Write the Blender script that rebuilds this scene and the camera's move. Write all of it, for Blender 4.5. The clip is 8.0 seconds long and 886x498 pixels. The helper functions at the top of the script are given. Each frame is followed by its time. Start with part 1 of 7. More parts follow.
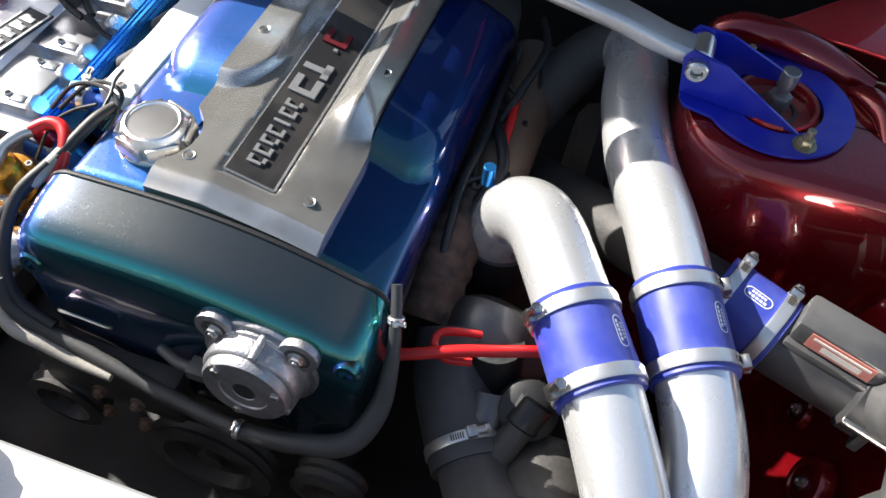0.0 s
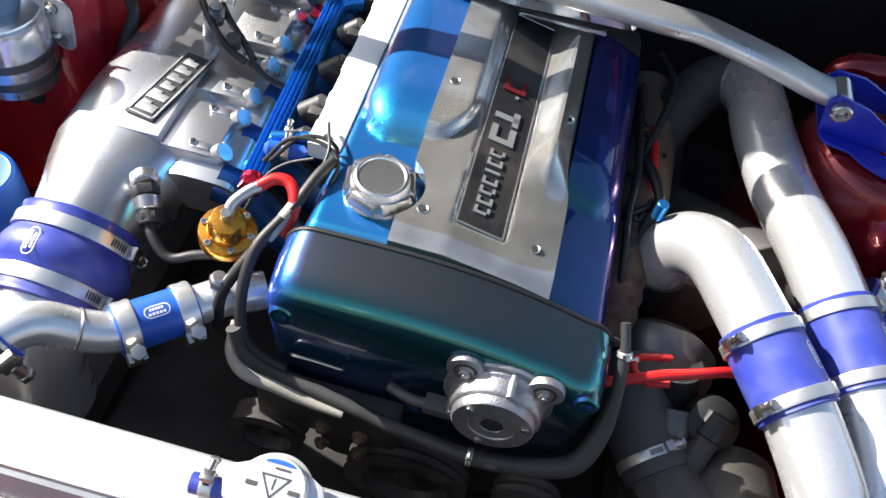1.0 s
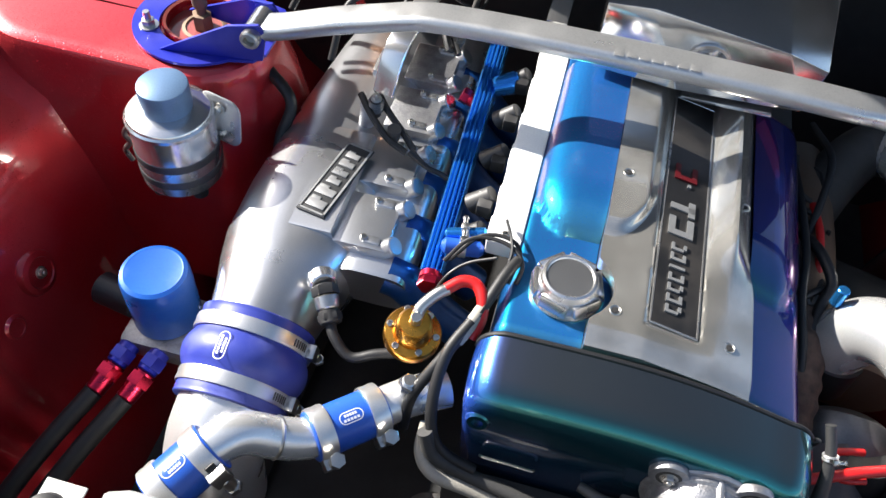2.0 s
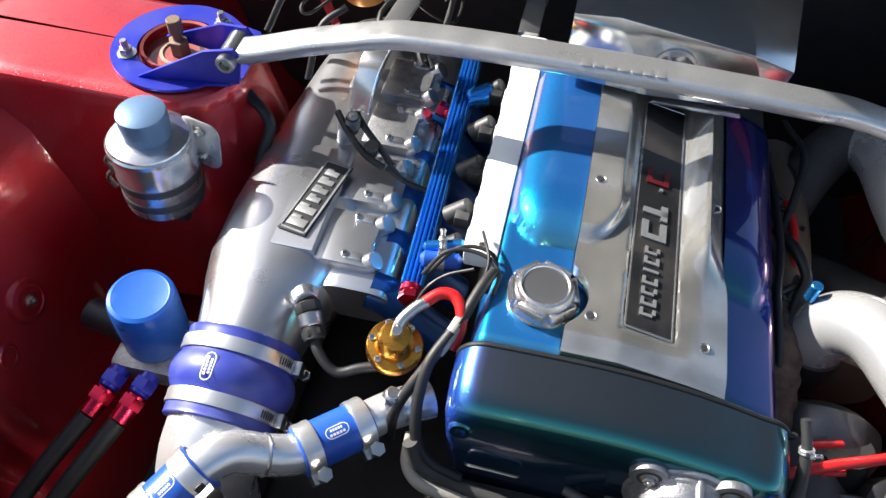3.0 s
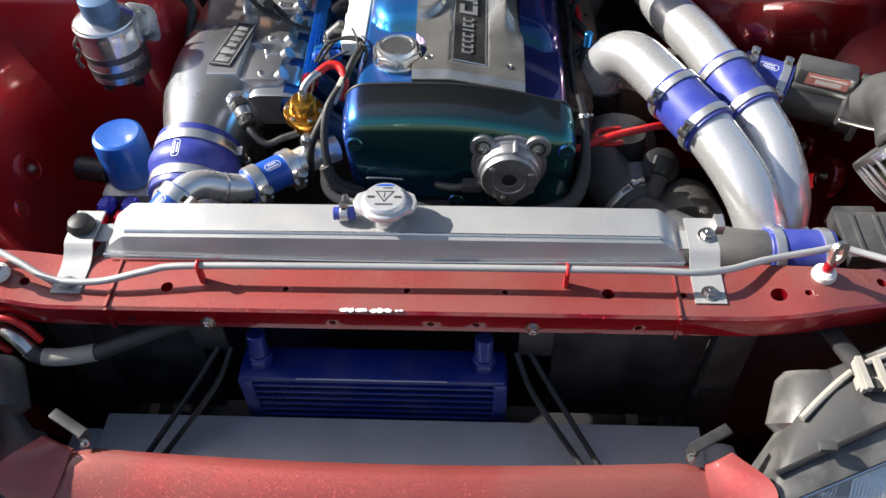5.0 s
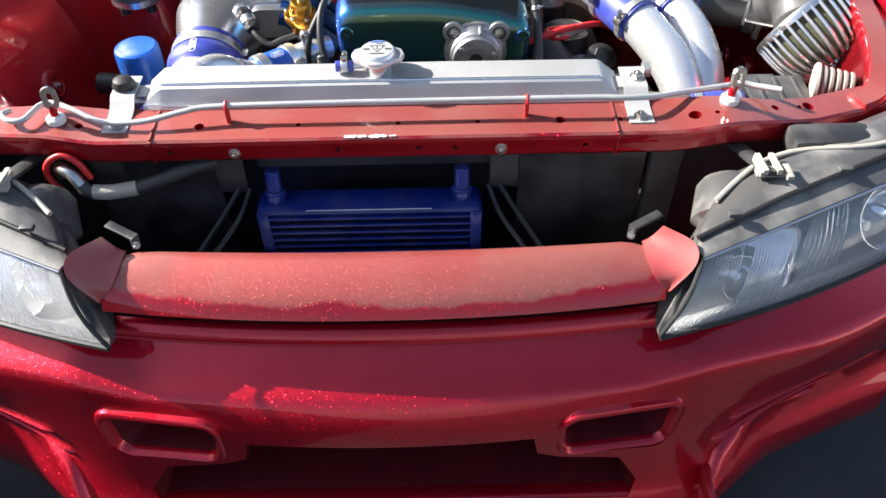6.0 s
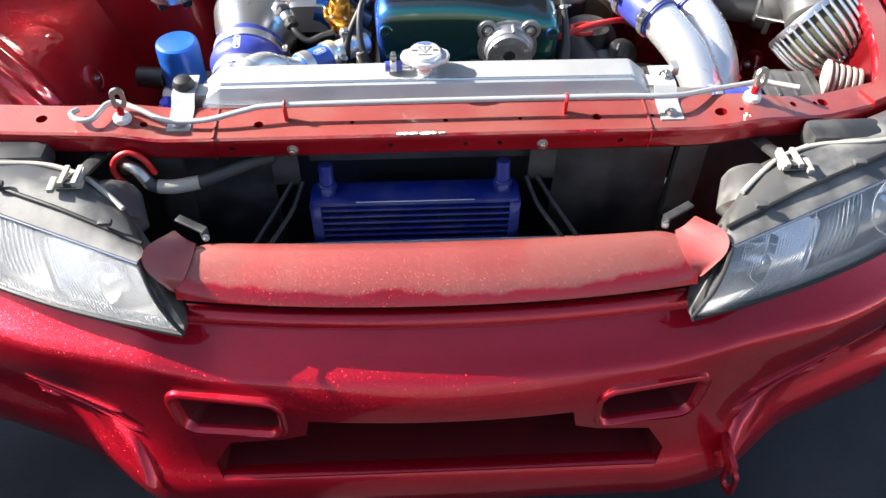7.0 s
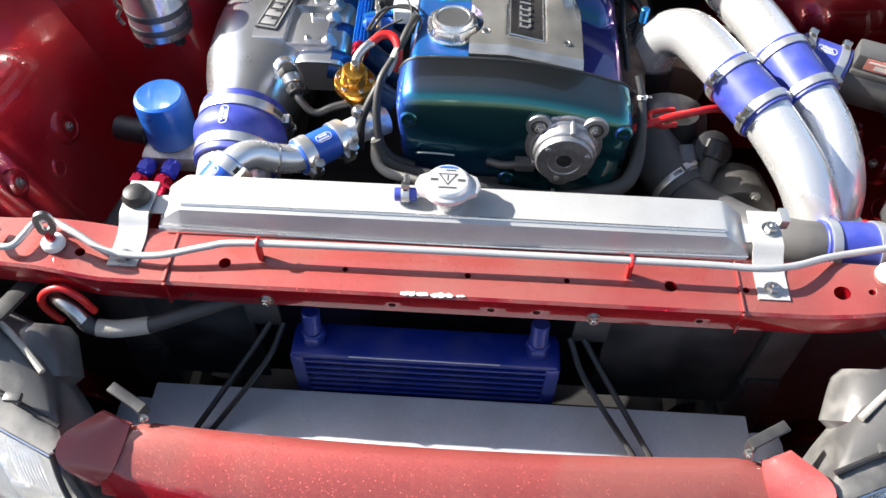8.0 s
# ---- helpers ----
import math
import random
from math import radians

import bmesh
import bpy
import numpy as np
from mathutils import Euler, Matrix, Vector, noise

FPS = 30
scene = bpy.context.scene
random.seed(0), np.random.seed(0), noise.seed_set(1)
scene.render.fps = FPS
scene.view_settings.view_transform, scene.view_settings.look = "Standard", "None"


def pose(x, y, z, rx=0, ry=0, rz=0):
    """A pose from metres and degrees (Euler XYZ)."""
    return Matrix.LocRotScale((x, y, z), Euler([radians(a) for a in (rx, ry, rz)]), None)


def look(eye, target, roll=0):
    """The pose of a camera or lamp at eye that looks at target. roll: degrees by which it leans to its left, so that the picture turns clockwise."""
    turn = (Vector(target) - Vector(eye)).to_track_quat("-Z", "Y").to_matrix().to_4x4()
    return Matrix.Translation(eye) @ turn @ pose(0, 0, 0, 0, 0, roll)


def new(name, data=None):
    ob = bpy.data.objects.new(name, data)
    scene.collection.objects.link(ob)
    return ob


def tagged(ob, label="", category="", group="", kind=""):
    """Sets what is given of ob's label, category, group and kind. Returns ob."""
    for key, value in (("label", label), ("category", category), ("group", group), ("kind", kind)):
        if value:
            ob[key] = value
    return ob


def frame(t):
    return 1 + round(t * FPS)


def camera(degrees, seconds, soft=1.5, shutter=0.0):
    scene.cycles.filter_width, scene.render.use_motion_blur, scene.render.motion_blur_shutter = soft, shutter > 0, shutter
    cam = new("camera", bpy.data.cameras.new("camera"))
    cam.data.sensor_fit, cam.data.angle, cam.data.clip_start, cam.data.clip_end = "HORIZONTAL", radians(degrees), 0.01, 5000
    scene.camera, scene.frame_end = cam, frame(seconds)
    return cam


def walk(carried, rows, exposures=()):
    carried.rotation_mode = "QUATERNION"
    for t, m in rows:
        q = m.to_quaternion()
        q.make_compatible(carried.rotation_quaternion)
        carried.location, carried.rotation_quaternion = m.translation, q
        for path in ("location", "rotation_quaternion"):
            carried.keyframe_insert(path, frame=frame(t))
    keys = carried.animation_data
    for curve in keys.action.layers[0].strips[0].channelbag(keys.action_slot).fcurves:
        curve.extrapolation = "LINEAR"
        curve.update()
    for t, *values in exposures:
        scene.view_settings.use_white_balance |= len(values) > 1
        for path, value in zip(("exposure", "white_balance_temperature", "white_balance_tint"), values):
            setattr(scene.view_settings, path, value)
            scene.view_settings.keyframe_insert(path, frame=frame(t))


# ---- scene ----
cam = camera(57.0, 8.0)
PATH = [
    (0, (0.384, 0.255, 1.343), (0.101, 1.451, -0.234), 6.4),
    (0.5, (0.251, 0.203, 1.407), (-0.01, 1.393, -0.179), 10.1),
    (1, (0.092, 0.184, 1.416), (0.009, 1.379, -0.186), 12.0),
    (1.5, (-0.015, 0.189, 1.42), (-0.091, 1.389, -0.179), 11.0),
    (2, (-0.068, 0.211, 1.449), (-0.275, 1.42, -0.13), 6.2),
    (2.2, (-0.079, 0.211, 1.455), (-0.32, 1.422, -0.118), 5.1),
    (3.3, (-0.002, 0.214, 1.481), (-0.177, 1.436, -0.092), 2.5),
    (3.5, (0.043, 0.197, 1.494), (-0.082, 1.423, -0.081), 2.6),
    (4, (0.182, 0.05, 1.537), (0.05, 1.279, -0.035), -0.6),
    (4.5, (0.202, -0.131, 1.532), (0.026, 1.115, -0.022), -4.1),
    (4.7, (0.166, -0.199, 1.531), (0.012, 1.062, -0.014), -3.7),
    (5.8, (0.07, -0.649, 1.483), (0.117, 0.754, 0.059), 0.4),
    (6, (0.079, -0.702, 1.48), (0.087, 0.693, 0.047), -0.9),
    (6.5, (0.014, -0.759, 1.511), (0.026, 0.581, 0.027), -0.9),
    (7, (-0.035, -0.743, 1.563), (0.033, 0.602, 0.085), 0.5),
    (7.5, (0.058, -0.507, 1.577), (0.103, 0.802, 0.066), -0.1),
    (8, (0.024, -0.282, 1.544), (-0.048, 0.923, -0.051), 0.2),
]
EXPOSURES = [(0.0, 1.64), (2.2, 1.56), (3.5, 1.32), (4.5, 1.03), (5.8, 1.64), (6.5, 2.02), (7.2, 2.0), (8.0, 1.84)]
walk(cam, [(t, look(eye, target, roll)) for t, eye, target, roll in PATH], EXPOSURES)

# ---- light ----
SUN = Vector((1.50, -0.43, -1.0)).normalized()
world = bpy.data.worlds.new("sky")
scene.world = world
world.use_nodes = True
wn = world.node_tree.nodes
sky = wn.new("ShaderNodeTexSky")
sky.sky_type = "NISHITA"
sky.sun_disc = False
sky.sun_elevation = math.asin(-SUN.z)
sky.sun_rotation = math.atan2(-SUN.x, -SUN.y)
sky.altitude = 50
sky.dust_density = 2.0
sky.ozone_density = 0.5
world.node_tree.links.new(sky.outputs[0], wn["Background"].inputs[0])
wn["Background"].inputs[1].default_value = 0.076
sun = new("sun", bpy.data.lights.new("sun", "SUN"))
sun.data.energy = 5.0
sun.data.angle = radians(0.5)
sun.data.color = (1.0, 0.96, 0.90)
sun.matrix_world = look((-3, 1.5, 4), Vector((-3, 1.5, 4)) + SUN)


# ---- materials ----
def mat(name, col, rough=0.5, metal=0.0, coat=0.0, col2=None, grain=300.0, cloud=9.0, mix=0.25, bump=0.1, rvar=0.15, flake=0.0, dust=0.0,
        dustcol=(0.42, 0.36, 0.30), trans=0.0, aniso=0.0, film=0.0, spec=0.5, dustscale=14.0, dustmin=0.0, settle=False):
    """Two scales of noise vary colour, gloss and relief; flake: glitter in the paint; dust: a dull film in patches."""
    m = bpy.data.materials.new(name)
    m.use_nodes = True
    nt = m.node_tree
    N, L = nt.nodes, nt.links
    b = N["Principled BSDF"]
    co = N.new("ShaderNodeTexCoord").outputs["Object"]

    def noise_tex(scale, detail):
        n = N.new("ShaderNodeTexNoise")
        n.inputs["Scale"].default_value = scale
        n.inputs["Detail"].default_value = detail
        L.new(co, n.inputs["Vector"])
        return n.outputs["Fac"]

    def ramp(src, lo, hi, a=0.0, z=1.0):
        r = N.new("ShaderNodeMapRange")
        for k, v in zip(("From Min", "From Max", "To Min", "To Max"), (lo, hi, a, z)):
            r.inputs[k].default_value = v
        L.new(src, r.inputs["Value"])
        return r.outputs["Result"]

    def blend(fac, a, z):
        x = N.new("ShaderNodeMix")
        x.data_type = "RGBA"
        for sock, val in ((x.inputs[0], fac), (x.inputs[6], a), (x.inputs[7], z)):
            if isinstance(val, (tuple, list)):
                sock.default_value = (*val, 1)
            else:
                L.new(val, sock)
        return x.outputs[2]

    big, fine = noise_tex(cloud, 5), noise_tex(grain, 3)
    col2 = col2 or tuple(min(1, c * (1 - mix)) for c in col)
    out = blend(ramp(big, 0.35, 0.68), col, col2)
    out = blend(ramp(fine, 0.45, 0.8, 0, 0.35), out, tuple(c * 0.75 for c in col2))
    ro = ramp(big, 0.3, 0.7, max(0.02, rough * (1 - rvar)), min(1, rough * (1 + rvar)))
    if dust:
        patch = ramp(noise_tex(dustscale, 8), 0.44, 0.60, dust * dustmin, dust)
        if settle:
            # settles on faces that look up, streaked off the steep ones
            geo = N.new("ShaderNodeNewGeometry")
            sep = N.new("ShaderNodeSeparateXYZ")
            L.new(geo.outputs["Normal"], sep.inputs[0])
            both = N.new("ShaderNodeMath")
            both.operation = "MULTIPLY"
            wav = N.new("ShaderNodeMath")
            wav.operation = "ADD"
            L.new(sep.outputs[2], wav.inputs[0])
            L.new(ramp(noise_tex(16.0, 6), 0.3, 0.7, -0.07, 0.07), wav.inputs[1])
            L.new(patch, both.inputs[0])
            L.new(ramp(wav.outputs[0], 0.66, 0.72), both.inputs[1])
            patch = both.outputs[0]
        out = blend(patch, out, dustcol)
        add = N.new("ShaderNodeMath")
        add.operation = "ADD"
        L.new(ro, add.inputs[0])
        L.new(ramp(patch, 0, 1, 0, 0.45), add.inputs[1])
        ro = add.outputs[0]
    L.new(out, b.inputs["Base Color"])
    L.new(ro, b.inputs["Roughness"])
    b.inputs["Metallic"].default_value = metal
    b.inputs["Coat Weight"].default_value = coat
    b.inputs["Coat Roughness"].default_value = 0.03
    b.inputs["Transmission Weight"].default_value = trans
    b.inputs["Specular IOR Level"].default_value = spec
    if film:
        b.inputs["Thin Film Thickness"].default_value = film
        b.inputs["Thin Film IOR"].default_value = 1.7
    bp = N.new("ShaderNodeBump")
    bp.inputs["Strength"].default_value = bump
    bp.inputs["Distance"].default_value = 0.001
    L.new(fine, bp.inputs["Height"])
    last = bp.outputs[0]
    if flake:
        # each cell is a flake with a tilt of its own
        v = N.new("ShaderNodeTexVoronoi")
        v.inputs["Scale"].default_value = 1000
        L.new(co, v.inputs["Vector"])
        off, scl, tot, nrm = (N.new("ShaderNodeVectorMath") for _ in range(4))
        off.operation, scl.operation, tot.operation, nrm.operation = "SUBTRACT", "SCALE", "ADD", "NORMALIZE"
        off.inputs[1].default_value = (0.5, 0.5, 0.5)
        # most lie nearly flat, a few stand far off and sparkle
        chan, few, tilt = N.new("ShaderNodeSeparateColor"), N.new("ShaderNodeMath"), N.new("ShaderNodeMath")
        few.operation, tilt.operation = "POWER", "MULTIPLY_ADD"
        few.inputs[1].default_value = 16
        tilt.inputs[1].default_value, tilt.inputs[2].default_value = flake * 8, flake * 0.6
        L.new(v.outputs["Color"], chan.inputs[0])
        L.new(chan.outputs[1], few.inputs[0])
        L.new(few.outputs[0], tilt.inputs[0])
        L.new(tilt.outputs[0], scl.inputs["Scale"])
        L.new(v.outputs["Color"], off.inputs[0])
        L.new(off.outputs[0], scl.inputs[0])
        L.new(scl.outputs[0], tot.inputs[0])
        L.new(last, tot.inputs[1])
        L.new(tot.outputs[0], nrm.inputs[0])
        last = nrm.outputs[0]
    L.new(last, b.inputs["Normal"])
    return m


RED = mat("candy_red_paint", (0.53, 0.0045, 0.020), 0.36, 0.74, 1.0, spec=0.2, col2=(0.46, 0.0035, 0.017), flake=0.13, dust=0.012, dustcol=(0.42, 0.17, 0.14), bump=0.03)
# body red with the right side's bonnet shade put into the colour
RED_SHADED = mat("shaded_red_paint", (0.19, 0.0016, 0.005), 0.30, 0.60, 1.0, spec=0.25, col2=(0.15, 0.0013, 0.004), flake=0.05, dust=0.03, dustcol=(0.30, 0.10, 0.09), bump=0.04)
# body red with bay dust and a pale painted haze
RED_HAZED = mat("dusty_hazed_red_paint", (0.50, 0.004, 0.014), 0.36, 0.66, 1.0, spec=0.25, col2=(0.42, 0.0032, 0.012), flake=0.08, dust=0.22, dustmin=0.25, dustscale=7.0, dustcol=(0.34, 0.10, 0.095), bump=0.04)
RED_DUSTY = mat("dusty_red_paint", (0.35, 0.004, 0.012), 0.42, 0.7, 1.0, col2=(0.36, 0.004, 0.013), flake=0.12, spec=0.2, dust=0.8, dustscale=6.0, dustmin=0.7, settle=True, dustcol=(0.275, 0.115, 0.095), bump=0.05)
RED_LEAF = mat("dusty_leaf_red_paint", (0.42, 0.008, 0.018), 0.42, 0.5, 0.8, spec=0.25, col2=(0.36, 0.007, 0.016), flake=0.08, dust=0.8, dustmin=0.45, dustscale=7.0, dustcol=(0.33, 0.11, 0.10), bump=0.04)
RED_RUBBER = mat("red_silicone", (0.55, 0.012, 0.012), 0.4, bump=0.1)
ANO_RED = mat("red_anodised_metal", (0.55, 0.02, 0.06), 0.28, 0.9)


def flip_paint(name, base, thick, rough=0.3, flake=0.04, ior=2.6):
    """Colour-shift pearl: an interference film on bright flakes under clear lacquer."""
    m = mat(name, base, rough, 0.0, 1.0, cloud=4, flake=flake, bump=0.01, film=thick)
    b = m.node_tree.nodes["Principled BSDF"]
    b.inputs["IOR"].default_value = ior
    b.inputs["Thin Film IOR"].default_value = 1.34
    return m


BLUE_COVER = flip_paint("flip_blue_paint", (0.010, 0.060, 0.21), 392, 0.34, 0.05, 2.9)
# the blue flip paint again, darkened to navy for the right cover's shade
SHADED_COVER = flip_paint("flip_blue_shaded_paint", (0.004, 0.012, 0.085), 405, 0.26, 0.03, 1.85)
TEAL_COVER = flip_paint("flip_teal_paint", (0.020, 0.016, 0.028), 424, 0.25, 0.02, 2.6)


def facing_sheen(m):
    """Paints each facing's sheen into the colour: grey top, teal crease, azure side."""
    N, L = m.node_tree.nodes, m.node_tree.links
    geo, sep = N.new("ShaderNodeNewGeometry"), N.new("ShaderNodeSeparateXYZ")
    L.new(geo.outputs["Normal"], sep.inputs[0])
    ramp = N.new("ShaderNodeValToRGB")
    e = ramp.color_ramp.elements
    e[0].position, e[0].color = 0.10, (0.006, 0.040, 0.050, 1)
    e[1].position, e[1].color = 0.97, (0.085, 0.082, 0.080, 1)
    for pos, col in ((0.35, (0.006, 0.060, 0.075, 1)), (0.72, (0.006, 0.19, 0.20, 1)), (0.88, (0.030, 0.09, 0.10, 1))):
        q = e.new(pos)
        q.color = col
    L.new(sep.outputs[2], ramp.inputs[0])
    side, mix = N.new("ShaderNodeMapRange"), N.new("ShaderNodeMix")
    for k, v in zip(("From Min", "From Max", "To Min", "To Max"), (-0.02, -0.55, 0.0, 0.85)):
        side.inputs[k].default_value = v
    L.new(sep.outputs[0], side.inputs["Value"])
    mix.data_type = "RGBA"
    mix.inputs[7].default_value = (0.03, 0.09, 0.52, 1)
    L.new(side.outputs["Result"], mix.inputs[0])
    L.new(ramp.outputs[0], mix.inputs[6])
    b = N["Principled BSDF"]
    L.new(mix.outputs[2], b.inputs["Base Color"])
    # more metallic on faces that look up, more film on steep ones
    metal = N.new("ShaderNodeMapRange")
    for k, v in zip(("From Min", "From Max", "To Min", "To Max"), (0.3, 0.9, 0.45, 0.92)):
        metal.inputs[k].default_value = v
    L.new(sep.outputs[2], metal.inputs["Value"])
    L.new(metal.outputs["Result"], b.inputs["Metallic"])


facing_sheen(TEAL_COVER)
GREY_ORN = mat("smoked_chrome", (0.60, 0.585, 0.545), 0.16, 0.78, 0.5, col2=(0.36, 0.35, 0.32), cloud=22, mix=0.45, grain=500, rvar=0.5, bump=0.03, dust=0.1)
BLACK_BADGE = mat("black_badge_paint", (0.012, 0.012, 0.013), 0.38, 0.0, 0.3, grain=900, bump=0.1, dust=0.05)
PLAQUE = mat("dark_grey_plaque", (0.055, 0.056, 0.058), 0.4, 0.4, grain=700, bump=0.2)
LETTER = mat("badge_silver", (0.46, 0.46, 0.455), 0.32, 0.6)
LETTER_RED = mat("badge_red", (0.11, 0.005, 0.008), 0.4)
ALU = mat("brushed_aluminium", (0.80, 0.79, 0.775), 0.25, 0.95, col2=(0.7, 0.69, 0.68), grain=700, rvar=0.3, bump=0.08)
ALU_POL = mat("polished_aluminium", (0.82, 0.81, 0.79), 0.2, 0.93, col2=(0.74, 0.73, 0.72), grain=500, rvar=0.45, bump=0.04, dust=0.06)
ALU_SATIN = mat("satin_plenum_alloy", (0.645, 0.65, 0.66), 0.29, 0.94, col2=(0.58, 0.585, 0.60), grain=900, rvar=0.15, bump=0.02)
ALU_BRACE = mat("scuffed_bar_alloy", (0.60, 0.60, 0.595), 0.36, 0.8, col2=(0.50, 0.50, 0.495), grain=400, cloud=20, rvar=0.3, bump=0.06)
ALU_MIRROR = mat("polished_sheet_alloy", (0.80, 0.80, 0.80), 0.13, 1.0, col2=(0.74, 0.74, 0.74), grain=400, rvar=0.4, bump=0.02)
ALU_PIPE = mat("satin_alloy_tube", (0.85, 0.845, 0.83), 0.27, 0.72, col2=(0.79, 0.785, 0.77), grain=600, rvar=0.4, bump=0.05)
ALU_CAST = mat("cast_alloy", (0.46, 0.46, 0.475), 0.42, 0.9, col2=(0.27, 0.27, 0.28), grain=380, cloud=60, mix=0.5, bump=0.6, dust=0.25)
ALU_RAD = mat("radiator_alloy", (0.48, 0.48, 0.475), 0.37, 0.4, col2=(0.38, 0.38, 0.375), cloud=11, mix=0.4, grain=500, rvar=0.3, bump=0.08, dust=0.2, dustcol=(0.5, 0.49, 0.46))
STEEL = mat("zinc_steel", (0.62, 0.60, 0.56), 0.3, 1.0, grain=600)
CLAMP = mat("stainless_band", (0.80, 0.79, 0.765), 0.33, 0.85, grain=900, bump=0.05)
RUST = mat("rusty_steel", (0.17, 0.105, 0.068), 0.62, 0.6, col2=(0.22, 0.17, 0.13), grain=300, bump=0.4)
WHITE_RAIL = mat("white_powder_coat", (0.80, 0.80, 0.79), 0.35, 0.0, 0.2, mix=0.06, grain=500, bump=0.05)
WHITE_CAP = mat("pale_cap_metal", (0.74, 0.74, 0.75), 0.3, 0.6, mix=0.08)
SILICONE = mat("blue_silicone", (0.034, 0.050, 0.31), 0.42, 0.0, 0.2, col2=(0.028, 0.042, 0.27), grain=900, bump=0.12, dust=0.3, dustscale=20, dustcol=(0.12, 0.14, 0.40))
SILICONE_PALE = mat("light_blue_silicone", (0.02, 0.10, 0.50), 0.36, 0.0, 0.1, grain=900, bump=0.12)
LOGO = mat("pale_print", (0.72, 0.74, 0.82), 0.5)
BLUE_PLATE = mat("blue_anodised_plate", (0.012, 0.025, 0.42), 0.33, 0.35, 0.2, col2=(0.012, 0.02, 0.35), grain=600, bump=0.08, dust=0.06)
ANO_BLUE = mat("blue_anodised_metal", (0.04, 0.29, 0.72), 0.25, 0.85, col2=(0.02, 0.18, 0.65), grain=500)
# runner blue darkened to paint the shade between plenum and fuel rail
RUNNER_BLUE = mat("shaded_runner_blue", (0.010, 0.075, 0.26), 0.34, 0.5, 0.2, col2=(0.008, 0.05, 0.19), grain=400, bump=0.1)
FILTER_BLUE = mat("blue_filter_enamel", (0.015, 0.12, 0.50), 0.3, 0.2, 0.4, col2=(0.012, 0.09, 0.42), bump=0.04, dust=0.15, dustcol=(0.3, 0.4, 0.55))
COOLER_BLUE = mat("blue_cooler_enamel", (0.006, 0.028, 0.26), 0.34, 0.2, 0.3, dust=0.08)
LID_BLUE = mat("pale_blue_turned_alloy", (0.13, 0.22, 0.36), 0.4, 0.35, grain=500)
GOLD = mat("gold_anodised_metal", (0.80, 0.38, 0.06), 0.28, 1.0, col2=(0.7, 0.3, 0.04))
RUBBER = mat("black_rubber", (0.011, 0.011, 0.012), 0.5, dust=0.04, dustcol=(0.10, 0.095, 0.09), bump=0.2)
GOLD_ZINC = mat("yellow_zinc_steel", (0.42, 0.36, 0.22), 0.4, 0.9, col2=(0.30, 0.27, 0.18), grain=400, bump=0.2)
STEM = mat("dull_damper_steel", (0.30, 0.30, 0.31), 0.45, 0.9, col2=(0.18, 0.18, 0.19), grain=400, bump=0.2)
HOSE_DUSTY = mat("dusty_charcoal_hose", (0.055, 0.055, 0.058), 0.55, dust=0.35, dustcol=(0.12, 0.115, 0.11), bump=0.25)
RUBBER_GREY = mat("dusty_grey_hose", (0.030, 0.030, 0.030), 0.5, dust=0.3, dustcol=(0.085, 0.082, 0.078), bump=0.3)
HOSE_PALE = mat("pale_sheathed_hose", (0.33, 0.31, 0.265), 0.6, dust=0.3, bump=0.4)
PLASTIC = mat("black_plastic", (0.02, 0.02, 0.021), 0.42, dust=0.25, dustcol=(0.14, 0.135, 0.13), bump=0.15)
PLASTIC_GREY = mat("grey_plastic", (0.052, 0.052, 0.052), 0.4, dust=0.28, dustcol=(0.15, 0.145, 0.14), bump=0.15)
HOUSING = mat("dusty_black_housing", (0.020, 0.020, 0.023), 0.36, 0.0, 0.5, dust=0.75, dustmin=0.24, dustscale=9, dustcol=(0.25, 0.24, 0.22), bump=0.2, grain=200)
HOUSING_PALE = mat("faded_housing_plastic", (0.31, 0.295, 0.26), 0.55, dust=0.4, bump=0.2)
GRIME = mat("grimy_dark_metal", (0.040, 0.038, 0.036), 0.55, 0.3, col2=(0.07, 0.065, 0.06), grain=150, cloud=30, mix=0.4, bump=0.6, dust=0.4, dustcol=(0.080, 0.075, 0.071))
# near-black for deep bay panels and for painted shade in recesses
NEAR_BLACK = mat("near_black_panel", (0.019, 0.018, 0.018), 0.65, col2=(0.010, 0.010, 0.010), cloud=14, mix=0.5, grain=100, bump=0.4)
# body red darkened to hold the shade of mouth and ducts
RECESS_SHADE = mat("shaded_recess_red", (0.11, 0.005, 0.008), 0.65, spec=0.2, grain=300, bump=0.2)
WRAP = mat("exhaust_wrap", (0.115, 0.068, 0.046), 0.85, col2=(0.05, 0.036, 0.030), grain=160, cloud=60, mix=0.5, bump=1.0)
TURBO_PIPE = mat("dark_alloy_pipe", (0.14, 0.14, 0.145), 0.4, 0.8, col2=(0.08, 0.08, 0.085), dust=0.3, dustcol=(0.2, 0.19, 0.18))
CORE = mat("cooler_core_fins", (0.03, 0.03, 0.035), 0.5, 0.5, grain=400, bump=0.6)
IC_METAL = mat("intercooler_alloy", (0.60, 0.62, 0.66), 0.4, 0.3, dust=0.1)
GAUZE = mat("oily_filter_gauze", (0.040, 0.042, 0.022), 0.7, col2=(0.10, 0.10, 0.05), grain=900, cloud=25, bump=0.8)
ORANGE = mat("orange_brass", (0.75, 0.30, 0.05), 0.35, 0.4)
LABEL_RED = mat("faded_red_label", (0.60, 0.22, 0.17), 0.5)
LABEL_PALE = mat("pale_label", (0.74, 0.68, 0.60), 0.5)
CHROME = mat("bright_chrome", (0.90, 0.90, 0.91), 0.06, 1.0, mix=0.05, rvar=0.3, bump=0.01)
